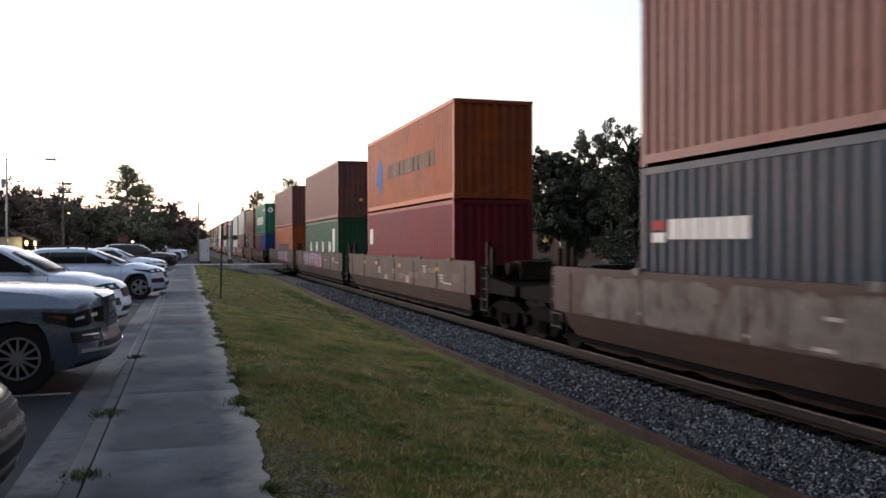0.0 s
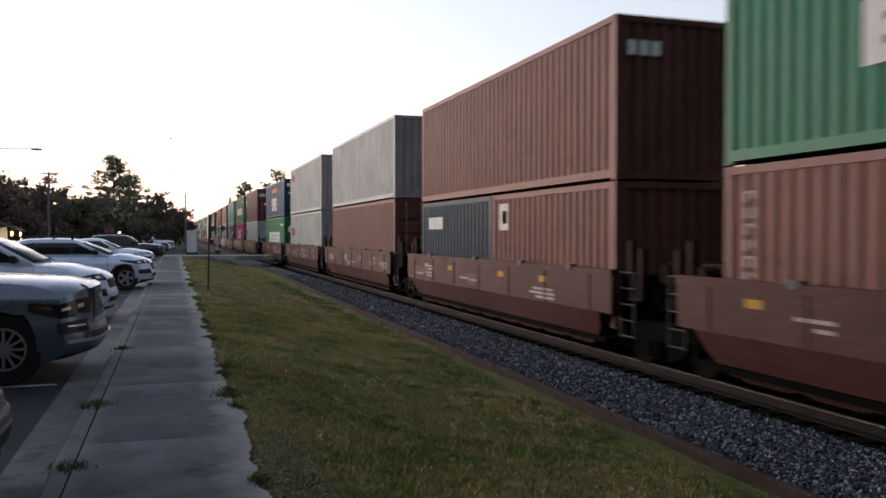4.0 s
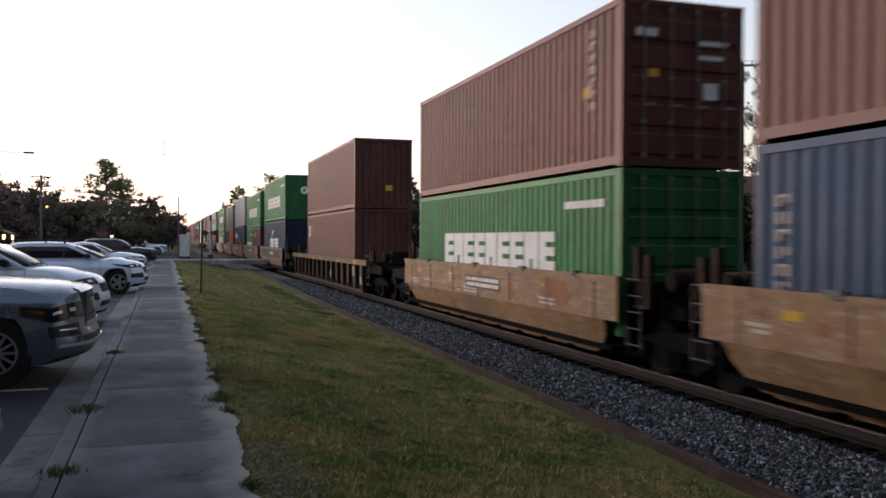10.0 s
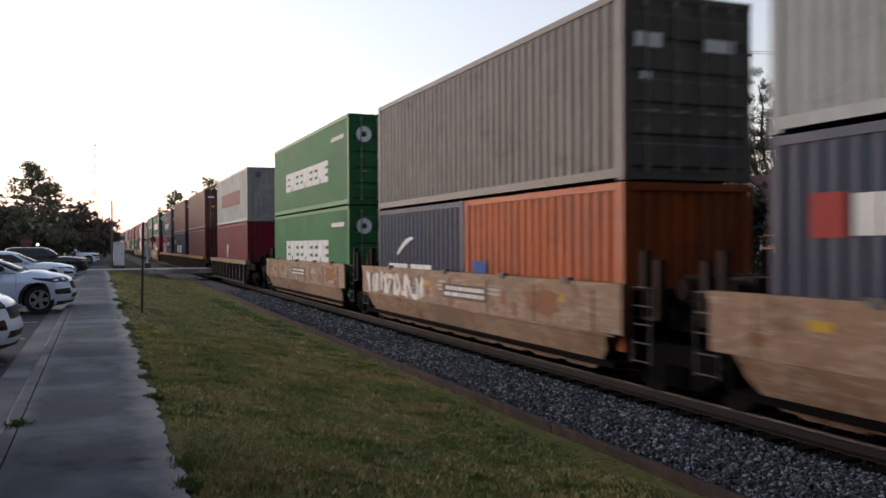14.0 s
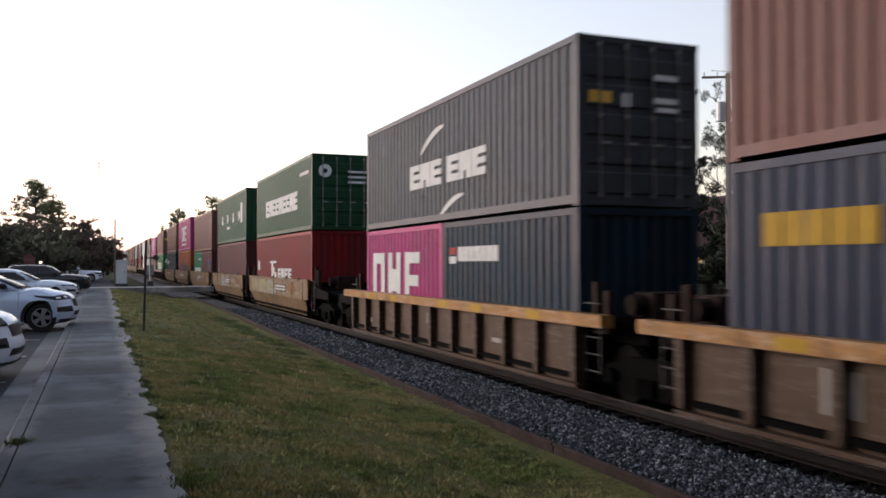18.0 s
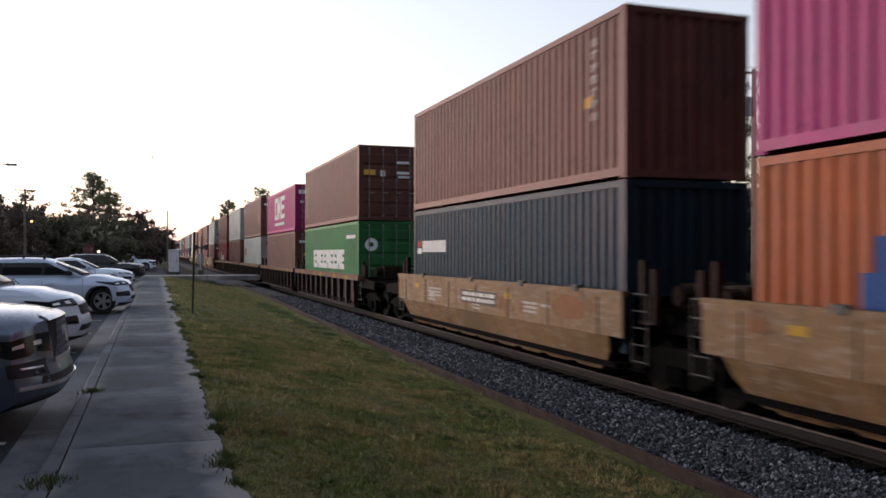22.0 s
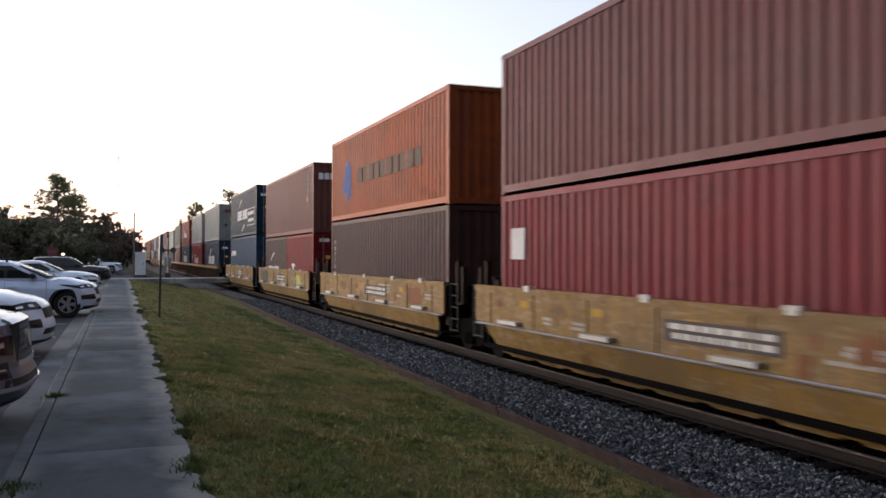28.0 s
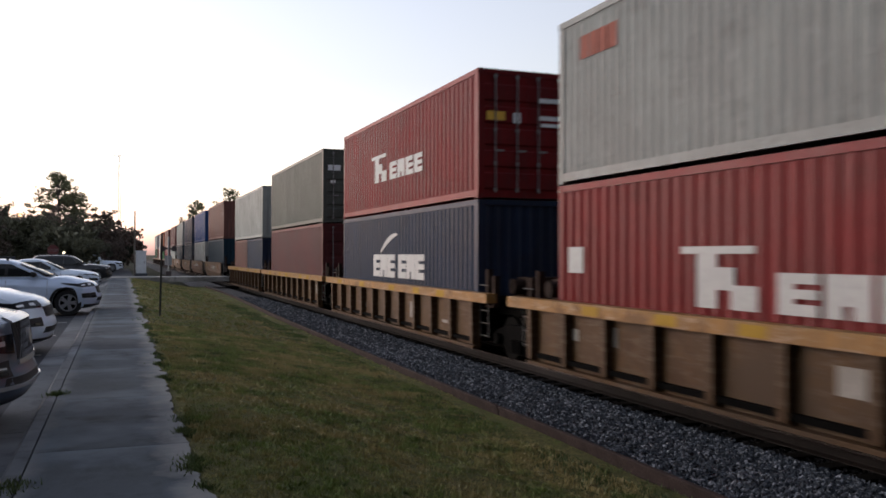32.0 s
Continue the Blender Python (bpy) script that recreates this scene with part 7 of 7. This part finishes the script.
for i, (az, d, el, sp) in enumerate([(-0.25, 112, 2.6, 2.4), (0.15, 125, 2.2, 2.4), (-0.9, 125, 2.6, 2.6), (-8.6, 105, 3.9, 4.0)]):
    plant("moss", az, d, el, sp, 70 + i, "bare tree with fine reddish twigs", n=1500, size=0.22, leaf=TWIG, z=-0.2, trunk=0.15)
# woods at the far end of the track, one belt on each side
bmx = []
rsx = random.Random(9)
for i in range(90):
    az = rsx.uniform(1.0, 9.5) if i % 2 else rsx.uniform(-20, 1.2)
    d = rsx.uniform(170, 330)
    x, y = polar(az, d)
    hh = d * math.tan(radians(rsx.uniform(0.9, 1.75)))
    if abs(x - TRACK_X) < 7:
        continue
    for k in range(4):
        bmx.append((x + rsx.uniform(-3, 3), y + rsx.uniform(-3, 3), hh * (0.2 + 0.24 * k), hh * rsx.uniform(0.22, 0.36), 1.0))
tagged(link_mesh("far_woods", leaves(bmx, 30000, 0.7, 99), OAKLEAF), "dim woods along the far end of the line", kind="stuff")
# ---- house, poles, signs and small things ----
CLAP = plain("ochre_clapboard", (0.4, 0.23, 0.07), 0.7, var=0.12)
TRIMW = plain("white_trim", (0.4, 0.4, 0.39), 0.6, var=0.12)
ROOFR = plain("dark_red_roof", (0.05, 0.017, 0.017), 0.8, var=0.3, scale=2)
GLOW = plain("lit_window", (1.0, 0.62, 0.25), 0.5, var=0.1, emit=0.9)
GLOWW = plain("pale_lamp", (1.0, 0.85, 0.6), 0.5, var=0.02, emit=2.5)
GLOWO = plain("sodium_lamp", (1.0, 0.5, 0.2), 0.5, var=0.02, emit=5.0)
POLEW = plain("weathered_pole", (0.10, 0.085, 0.075), 0.85, var=0.3, scale=2)
GREYM = plain("grey_metal", (0.3, 0.31, 0.32), 0.5, 0.5, var=0.15)
PALE = plain("pale_enamel", (0.62, 0.64, 0.66), 0.5, var=0.1)
SIGNRED = plain("stop_red", (0.11, 0.022, 0.022), 0.5, var=0.1)


def house(az, d, turn):
    x, y = polar(az, d)
    h = empty("house", pose(x, y, -0.22, 0, 0, turn), label="yellow clapboard house with white porch and dark red roof", category="house")
    bm = bmesh.new()
    box(bm, -7, 7, 0, 8, 0, 3.2)
    part("wall", bm, CLAP, h)
    for i in range(16):
        bm = bmesh.new()
        prism(bm, [(-0.03, 0.25 + 0.18 * i), (0.0, 0.25 + 0.18 * i), (0.0, 0.42 + 0.18 * i)], -7, 7, axis=0)
        part("board", bm, CLAP, h)
    bm = bmesh.new()
    prism(bm, [(-2.6, 2.95), (-2.4, 2.95), (4, 7.4), (8.6, 3.0), (8.8, 3.0), (4, 7.65)], -7.6, 7.6, axis=0)
    part("roof", bm, ROOFR, h)
    for sx in (-7, 7):
        bm = bmesh.new()
        prism(bm, [(0, 3.2), (8, 3.2), (4, 7.3)], sx - 0.1, sx + 0.1, axis=0)
        part("gable", bm, CLAP, h)
    dm = empty("dormer", Matrix())
    dm.parent = h
    dm.location = (-3.2, 0, 0)
    for nm, mat, f in (("cheek", TRIMW, lambda b: box(b, -0.8, 0.8, -0.2, 3.0, 4.4, 6.2)), ("dormer_roof", ROOFR, lambda b: prism(b, [(-1.1, 6.15), (0, 7.2), (1.1, 6.15), (1.1, 6.05), (0, 7.05), (-1.1, 6.05)], -0.5, 3.2, axis=1)),
                       ("pediment", TRIMW, lambda b: prism(b, [(-0.95, 6.15), (0, 7.0), (0.95, 6.15)], -0.3, -0.2, axis=1)),
                       ("pane", plain("lit_dormer_pane", (0.85, 0.6, 0.35), 0.4, emit=0.25), lambda b: box(b, -0.45, 0.45, -0.24, -0.2, 4.7, 6.0)),
                       ("glazing_bar", TRIMW, lambda b: (box(b, -0.03, 0.03, -0.27, -0.24, 4.7, 6.0), box(b, -0.45, 0.45, -0.27, -0.24, 5.3, 5.36)))):
        bm = bmesh.new()
        f(bm)
        part(nm, bm, mat, dm)
    bm = bmesh.new()
    box(bm, -7.4, 7.4, -2.4, 0, 0.0, 0.5)
    part("porch_floor", bm, GREYM, h)
    bm = bmesh.new()
    box(bm, -7.5, 7.5, -2.45, -2.2, 2.75, 3.0)
    part("porch_beam", bm, TRIMW, h)
    for i in range(7):
        cx = -7.0 + 14 * i / 6
        bm = bmesh.new()
        tube(bm, (cx, -2.3, 0.5), (cx, -2.3, 2.75), 0.13, 0.11, n=12)
        box(bm, cx - 0.18, cx + 0.18, -2.48, -2.12, 0.5, 0.62)
        box(bm, cx - 0.18, cx + 0.18, -2.48, -2.12, 2.62, 2.75)
        part("porch_column", bm, TRIMW, h)
        if i not in (3,) and i < 6:
            bm = bmesh.new()
            for z in (0.75, 1.3):
                box(bm, cx + 0.15, cx + 2.2, -2.33, -2.27, z, z + 0.06)
            for k in range(9):
                box(bm, cx + 0.25 + 0.22 * k, cx + 0.29 + 0.22 * k, -2.32, -2.28, 0.8, 1.3)
            part("railing", bm, TRIMW, h)
    for wx in (-5.4, -2.6, 2.4, 5.2):
        w = empty("window", Matrix())
        w.parent = h
        w.location = (wx, -0.04, 0)
        for nm, mat, f in (("frame", TRIMW, lambda b: (box(b, -0.6, 0.6, -0.05, 0.0, 0.9, 1.0), box(b, -0.6, 0.6, -0.05, 0, 2.4, 2.5), box(b, -0.6, -0.5, -0.05, 0, 0.9, 2.5), box(b, 0.5, 0.6, -0.05, 0, 0.9, 2.5))),
                           ("pane", GLASS, lambda b: box(b, -0.5, 0.5, -0.03, 0.0, 1.0, 2.4))):
            bm = bmesh.new()
            f(bm)
            part(nm, bm, mat, w)
    bm = bmesh.new()
    box(bm, -0.5, 0.5, -0.08, -0.02, 0.5, 2.6)
    part("door", bm, plain("red_door", (0.25, 0.04, 0.03), 0.5), h)
    for lx in (-5.0, -1.0, 1.2, 4.4):
        bm = bmesh.new()
        tube(bm, (lx, -1.3, 2.5), (lx, -1.3, 2.72), 0.09, n=10)
        part("porch_lamp", bm, GLOWW, h, "lit porch lamp")
        lp = bpy.data.lights.new("porch_light", 'POINT')
        lp.energy, lp.color, lp.shadow_soft_size = 26, (1.0, 0.62, 0.25), 0.1
        lo = new("porch_light", lp)
        lo.parent = h
        lo.location = (lx, -1.3, 2.35)
    bm = bmesh.new()
    box(bm, 1.0, 1.8, 4.5, 5.2, 6.4, 8.4)
    part("chimney", bm, plain("chimney_brick", (0.16, 0.06, 0.045), 0.85, fine=20), h)
    return h


house(42.3, 78, -42.3 + 6)
# hedge and lawn edge in front of the house
hx, hy = polar(42.3, 73)
rsh = random.Random(3)
hl_ = [(hx + (k - 9) * 0.9 * math.cos(radians(-36)), hy + (k - 9) * 0.9 * math.sin(radians(-36)), 0.28 + rsh.uniform(-0.1, 0.15), 0.6, 0.9) for k in range(19)]
hedge = link_mesh("hedge", leaves(hl_, 9000, 0.1, 77), OAKLEAF)
tagged(hedge, "low dark clipped hedge before the porch", "hedge")
bm = bmesh.new()
box(bm, 27.5, 27.75, -40, 300, -0.9, -0.5)
tagged(part("street_kerb", bm, KERBSTONE), "pale kerb along the street", kind="structure")
bm = bmesh.new()
box(bm, 18.7, 19.0, -40, 300, -0.9, -0.5)
tagged(part("street_kerb", bm, KERBSTONE), "pale kerb along the street", kind="structure")


def utility_pole(az, d, el, label, arms=1, can=True, z=-0.6, turn=0, reach=1.25, r=0.16):
    x, y = polar(az, d)
    H = EYE + d * math.tan(radians(el)) - z
    p = empty("utility_pole", pose(x, y, z, 0, 0, turn - az), label=label, category="utility pole")
    bm = bmesh.new()
    tube(bm, (0, 0, 0), (0, 0, H), r, r * 0.7, n=12)
    part("pole", bm, POLEW, p)
    for a in range(arms):
        bm = bmesh.new()
        box(bm, -reach, reach, -0.05, 0.05, H - 0.23 - 0.8 * a, H - 0.13 - 0.8 * a)
        part("cross_arm", bm, POLEW, p)
        for sx in [reach * q for q in (-0.92, -0.4, 0.4, 0.92)]:
            bm = bmesh.new()
            tube(bm, (sx, 0, H - 0.13 - 0.8 * a), (sx, 0, H + 0.06 - 0.8 * a), 0.035, 0.05, n=8)
            part("insulator", bm, PALE, p)
    if can:
        bm = bmesh.new()
        tube(bm, (-0.38, -0.1, H - 2.4), (-0.38, -0.1, H - 1.45), 0.24, n=14)
        part("transformer", bm, GREYM, p, "grey transformer can")
        bm = bmesh.new()
        tube(bm, (-0.38, 0, H - 1.3), (-0.42, 0, H - 0.8), 0.03, n=6)
        part("fuse_holder", bm, PALE, p)
    return p, (x, y, z + H)


p1, t1 = utility_pole(37.8, 47, 11.3, "weathered wooden utility pole with transformer and cross-arm", turn=10)
p2, t2 = utility_pole(-7.25, 78, 3.85, "wooden utility pole with two cross-arms beyond the lot", arms=2, can=False, z=-0.2, reach=0.8, r=0.12)
p3, t3 = utility_pole(62, 50, 11.0, "weathered wooden utility pole along the street", turn=10)


def wire(a, b, sag, label="thin sagging overhead wire"):
    bm = bmesh.new()
    prev = None
    a, b = Vector(a), Vector(b)
    for i in range(13):
        k = i / 12
        p = a.lerp(b, k) - Vector((0, 0, 4 * sag * k * (1 - k)))
        if prev is not None:
            tube(bm, prev, p, 0.012, n=4, caps=False)
        prev = p
    tagged(part("overhead_wire", bm, DARK), label, "wire")


wire((t1[0] + 1, t1[1], t1[2] + 0.05), (t3[0] + 1, t3[1], t3[2] + 0.05), 0.8)
wire((t1[0] - 1, t1[1], t1[2] + 0.05), (t3[0] - 1, t3[1], t3[2] + 0.05), 0.8)
wire((t2[0] - 1, t2[1], t2[2]), (t2[0] - 60, t2[1] + 6, t2[2] + 1), 1.0)


def mast(az, d, el, w, label, z=-0.4):
    x, y = polar(az, d)
    H = EYE + d * math.tan(radians(el)) - z
    p = empty("radio_mast", pose(x, y, z), label=label, category="mast")
    for k in range(3):
        a = 2.09 * k
        bm = bmesh.new()
        tube(bm, (w * math.cos(a), w * math.sin(a), 0), (w * 0.5 * math.cos(a), w * 0.5 * math.sin(a), H), 0.05, 0.035, n=6)
        part("mast_leg", bm, GREYM, p)
    bm = bmesh.new()
    n = int(H / 1.4)
    for i in range(n):
        z0, z1 = H * i / n, H * (i + 1) / n
        for k in range(3):
            a, b = 2.09 * k, 2.09 * (k + 1)
            r0, r1 = w * (1 - 0.5 * z0 / H), w * (1 - 0.5 * z1 / H)
            tube(bm, (r0 * math.cos(a), r0 * math.sin(a), z0), (r1 * math.cos(b), r1 * math.sin(b), z1), 0.02, n=4, caps=False)
    part("lattice", bm, GREYM, p)
    bm = bmesh.new()
    box(bm, -0.9, 0.9, -0.04, 0.04, H - 0.3, H - 0.22)
    tube(bm, (0, 0, H), (0, 0, H + 1.0), 0.03, n=6)
    part("antenna", bm, GREYM, p)


mast(43.2, 118, 13.6, 0.45, "tall thin grey lattice radio mast")
mast(-0.1, 150, 6.2, 0.28, "tall thin lattice radio mast beyond the trees")


def slim_pole(name, az, d, el0, r, label, mat=POLEW, z=0.0, arm=None):
    x, y = polar(az, d)
    H = EYE + d * math.tan(radians(el0)) - z
    p = empty(name, pose(x, y, z), label=label, category=name.replace("_", " "))
    bm = bmesh.new()
    tube(bm, (0, 0, 0), (0, 0, H), r, r * 0.7, n=10)
    part("pole", bm, mat, p)
    if arm:
        bm = bmesh.new()
        tube(bm, (0, 0, H - 0.05), (arm, 0, H + 0.02), 0.04, n=8)
        part("arm", bm, mat, p)
        bm = bmesh.new()
        box(bm, arm - 0.3, arm + 0.3, -0.12, 0.12, H - 0.08, H + 0.06)
        part("lamp_head", bm, GREYM, p)
    return p, H


slim_pole("flag_pole", 0.83, 71, 2.7, 0.07, "slim dark pole beside the white cabinet")
lp_, lh_ = slim_pole("street_lamp", -10.4, 60, 5.15, 0.07, "tall lamp post with a long arm over the lot", GREYM, -0.13, arm=2.6)
bm = bmesh.new()
tube(bm, (-0.2, 0, lh_ - 1.9), (-0.2, 0, lh_ - 1.3), 0.13, n=12)
part("transformer", bm, GREYM, lp_, "grey can on the post")
for az, d, el, mt in ((-6.9, 88, 1.9, GLOWO), (-5.6, 95, 2.3, GLOWO), (-0.55, 120, 0.05, GLOWO), (-0.35, 122, 0.1, GLOWO), (-3.2, 80, 0.1, GLOWW), (1.35, 140, 0.15, GLOWW), (2.9, 160, 0.05, GLOWW), (-9.0, 92, 2.2, GLOWO)):
    p, H = slim_pole("lamp_post", az, d, el, 0.06, "thin lamp post with a small glowing lamp", DARK, -0.2)
    bm = bmesh.new()
    bmesh.ops.create_uvsphere(bm, u_segments=12, v_segments=8, radius=0.12)
    for v in bm.verts:
        v.co.z = v.co.z * 0.8 + H
    part("lamp_globe", bm, mt, p, "glowing lamp")

# small shed with a lit lamp beyond the lot
sx_, sy_ = polar(-11.6, 62)
shed = empty("shed", pose(sx_, sy_, -0.2, 0, 0, 10), label="small dark shed with a low roof and lit lamp", category="shed")
for nm, mat, f in (("wall", plain("shed_wall", (0.28, 0.26, 0.22), 0.8), lambda b: box(b, -3, 2.2, 0, 4, 0, 2.2)), ("roof", plain("shed_roof", (0.06, 0.055, 0.055), 0.8), lambda b: prism(b, [(-3.6, 2.1), (-0.4, 3.35), (3.3, 1.9), (3.3, 2.02), (-0.4, 3.5), (-3.6, 2.22)], -0.6, 4.6, axis=1)),
                   ("lamp", GLOW, lambda b: box(b, 2.38, 2.55, -0.25, -0.1, 1.65, 1.95)), ("post", TRIMW, lambda b: box(b, 2.9, 3.05, -0.5, -0.35, 0, 1.95))):
    bm = bmesh.new()
    f(bm)
    part(nm, bm, mat, shed)
lp = bpy.data.lights.new("shed_light", 'POINT')
lp.energy, lp.color, lp.shadow_soft_size = 90, (1.0, 0.8, 0.45), 0.15
lo = new("shed_light", lp)
lo.parent = shed
lo.location = (2.7, -0.6, 1.7)
fence = empty("fence", pose(*polar(-9.2, 68), -0.2, 0, 0, 8), label="white rail fence beyond the lot", category="fence")
for i in range(9):
    bm = bmesh.new()
    box(bm, -4 + 1.6 * i, -3.86 + 1.6 * i, -0.07, 0.07, 0, 1.3)
    part("post", bm, TRIMW, fence)
for z in (0.45, 0.95):
    bm = bmesh.new()
    box(bm, -4, 9, -0.03, 0.03, z, z + 0.14)
    part("rail", bm, TRIMW, fence)

# stop sign seen across the lot
sx_, sy_ = polar(-3.78, 74)
sign = empty("stop_sign", pose(sx_, sy_, -0.13, 0, 0, 3), label="red octagonal stop sign on a thin post", category="sign")
bm = bmesh.new()
tube(bm, (0, 0, 0), (0, 0, 2.3), 0.03, n=8)
part("post", bm, GREYM, sign)
bm = bmesh.new()
prism(bm, [(0.43 * math.cos(radians(22.5 + 45 * k)), 2.02 + 0.43 * math.sin(radians(22.5 + 45 * k))) for k in range(8)], -0.05, -0.035, axis=1)
part("plate", bm, SIGNRED, sign)
fc = bpy.data.curves.new("stop_text", 'FONT')
fc.body, fc.size, fc.align_x, fc.extrude = "STOP", 0.3, 'CENTER', 0.004
tx = new("lettering", fc)
fc.materials.append(plain("dull_white", (0.16, 0.15, 0.15)))
tx.parent = sign
tx.matrix_basis = pose(0, -0.056, 1.91, 90, 0, 0)

# sign post on the verge, its plate seen edge-on
vp = empty("sign_post", pose(1.0, 25.2, -0.09, 0, 1.2, 0), label="thin dark steel sign post on the grass verge", category="sign post")
bm = bmesh.new()
prism(bm, [(-0.025, -0.02), (0.025, -0.02), (0.025, 0.0), (0.012, 0.022), (-0.012, 0.022), (-0.025, 0.0)], 0, 2.25, axis=2)
part("post", bm, plain("dark_green_steel", (0.035, 0.04, 0.038), 0.6, 0.4), vp)
bm = bmesh.new()
box(bm, -0.05, -0.044, -0.2, 0.2, 1.55, 2.2)
part("plate", bm, GREYM, vp)

# pale equipment cabinet at the crossing
cab_ = empty("equipment_cabinet", pose(1.5, 71.5, 0.0), label="white metal signal cabinet on a plinth", category="cabinet")
for nm, mat, f in (("plinth", KERBSTONE, lambda b: box(b, -0.46, 0.46, -0.45, 0.45, -0.2, 0.12)), ("body", PALE, lambda b: box(b, -0.37, 0.37, -0.4, 0.4, 0.12, 1.78)), ("roof", PALE, lambda b: prism(b, [(-0.43, 1.78), (0.43, 1.78), (0.37, 1.88), (-0.37, 1.88)], -0.46, 0.46, axis=1)),
                   ("door", PALE, lambda b: box(b, -0.3, 0.3, -0.42, -0.4, 0.22, 1.7)), ("handle", DARK, lambda b: box(b, 0.2, 0.24, -0.45, -0.42, 0.9, 1.1))):
    bm = bmesh.new()
    f(bm)
    part(nm, bm, mat, cab_)
xs_ = empty("crossing_signal", pose(3.3, 67.0, 0.0), label="slim grey crossing signal with round lamps", category="signal")
for nm, mat, f in (("post", GREYM, lambda b: tube(b, (0, 0, -0.2), (0, 0, 2.9), 0.06, n=10)), ("base", DARK, lambda b: box(b, -0.2, 0.2, -0.2, 0.2, -0.3, 0.35)), ("lamp_bar", DARK, lambda b: box(b, -0.5, 0.5, -0.05, 0.05, 1.95, 2.05)),
                   ("lamp_hood", DARK, lambda b: tube(b, (-0.38, -0.15, 2.0), (-0.38, 0.05, 2.0), 0.2, n=14)), ("lamp_hood", DARK, lambda b: tube(b, (0.38, -0.15, 2.0), (0.38, 0.05, 2.0), 0.2, n=14)),
                   ("relay_box", GREYM, lambda b: box(b, -0.25, 0.25, 0.06, 0.3, 0.8, 1.5))):
    bm = bmesh.new()
    f(bm)
    part(nm, bm, mat, xs_)

# low shops with lit windows beyond the street trees
sx_, sy_ = polar(30.5, 88)
shop = empty("shop_building", pose(sx_, sy_, -0.22, 0, 0, -28), label="long low shop building with warmly lit windows", category="building")
bm = bmesh.new()
box(bm, -16, 14, 0, 8, 0, 4)
part("wall", bm, plain("dim_brick", (0.12, 0.08, 0.065), 0.85, fine=12), shop)
bm = bmesh.new()
box(bm, -16.4, 14.4, -0.6, 8.4, 4, 4.3)
part("roof", bm, ROOFR, shop)
rs_ = random.Random(2)
for i in range(15):
    wx = -15 + 2 * i + rs_.uniform(-0.3, 0.3)
    bm = bmesh.new()
    box(bm, wx, wx + rs_.choice((0.35, 0.6, 1.0)), -0.06, 0.0, 1.5, 2.9)
    part("lit_window", bm, GLOW if i % 3 else GLOWW, shop, "warm lit window")
car("sedan", "dark sedan parked beyond the railway", SEDAN, BLACKP, (29.5, 54, -0.55), 70)
car("sedan", "grey sedan parked beyond the railway", SEDAN, GREYBLUE, (32.0, 50, -0.55), 70)
# ---- unseen walls added behind and beside the camera to block sky light ----
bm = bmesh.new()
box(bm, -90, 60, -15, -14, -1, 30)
tagged(part("wall_behind", bm, plain("sky_block_dark", (0.03, 0.035, 0.028), 0.9, var=0.3, scale=0.4, fine=3)), "unseen dark wall added behind to block sky light", kind="structure")
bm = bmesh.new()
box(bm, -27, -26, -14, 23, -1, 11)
tagged(part("wall_side", bm, MATS["sky_block_dark"]), "unseen dark wall added beside the lot to block glow", kind="structure")


def motions():
    """All that rolls by: cars and containers of the train run along the track together."""
    for ob, x, along, z in MOVING:
        walk(ob, [(t, pose(x, along - run, z)) for t, run in RUN])


motions()
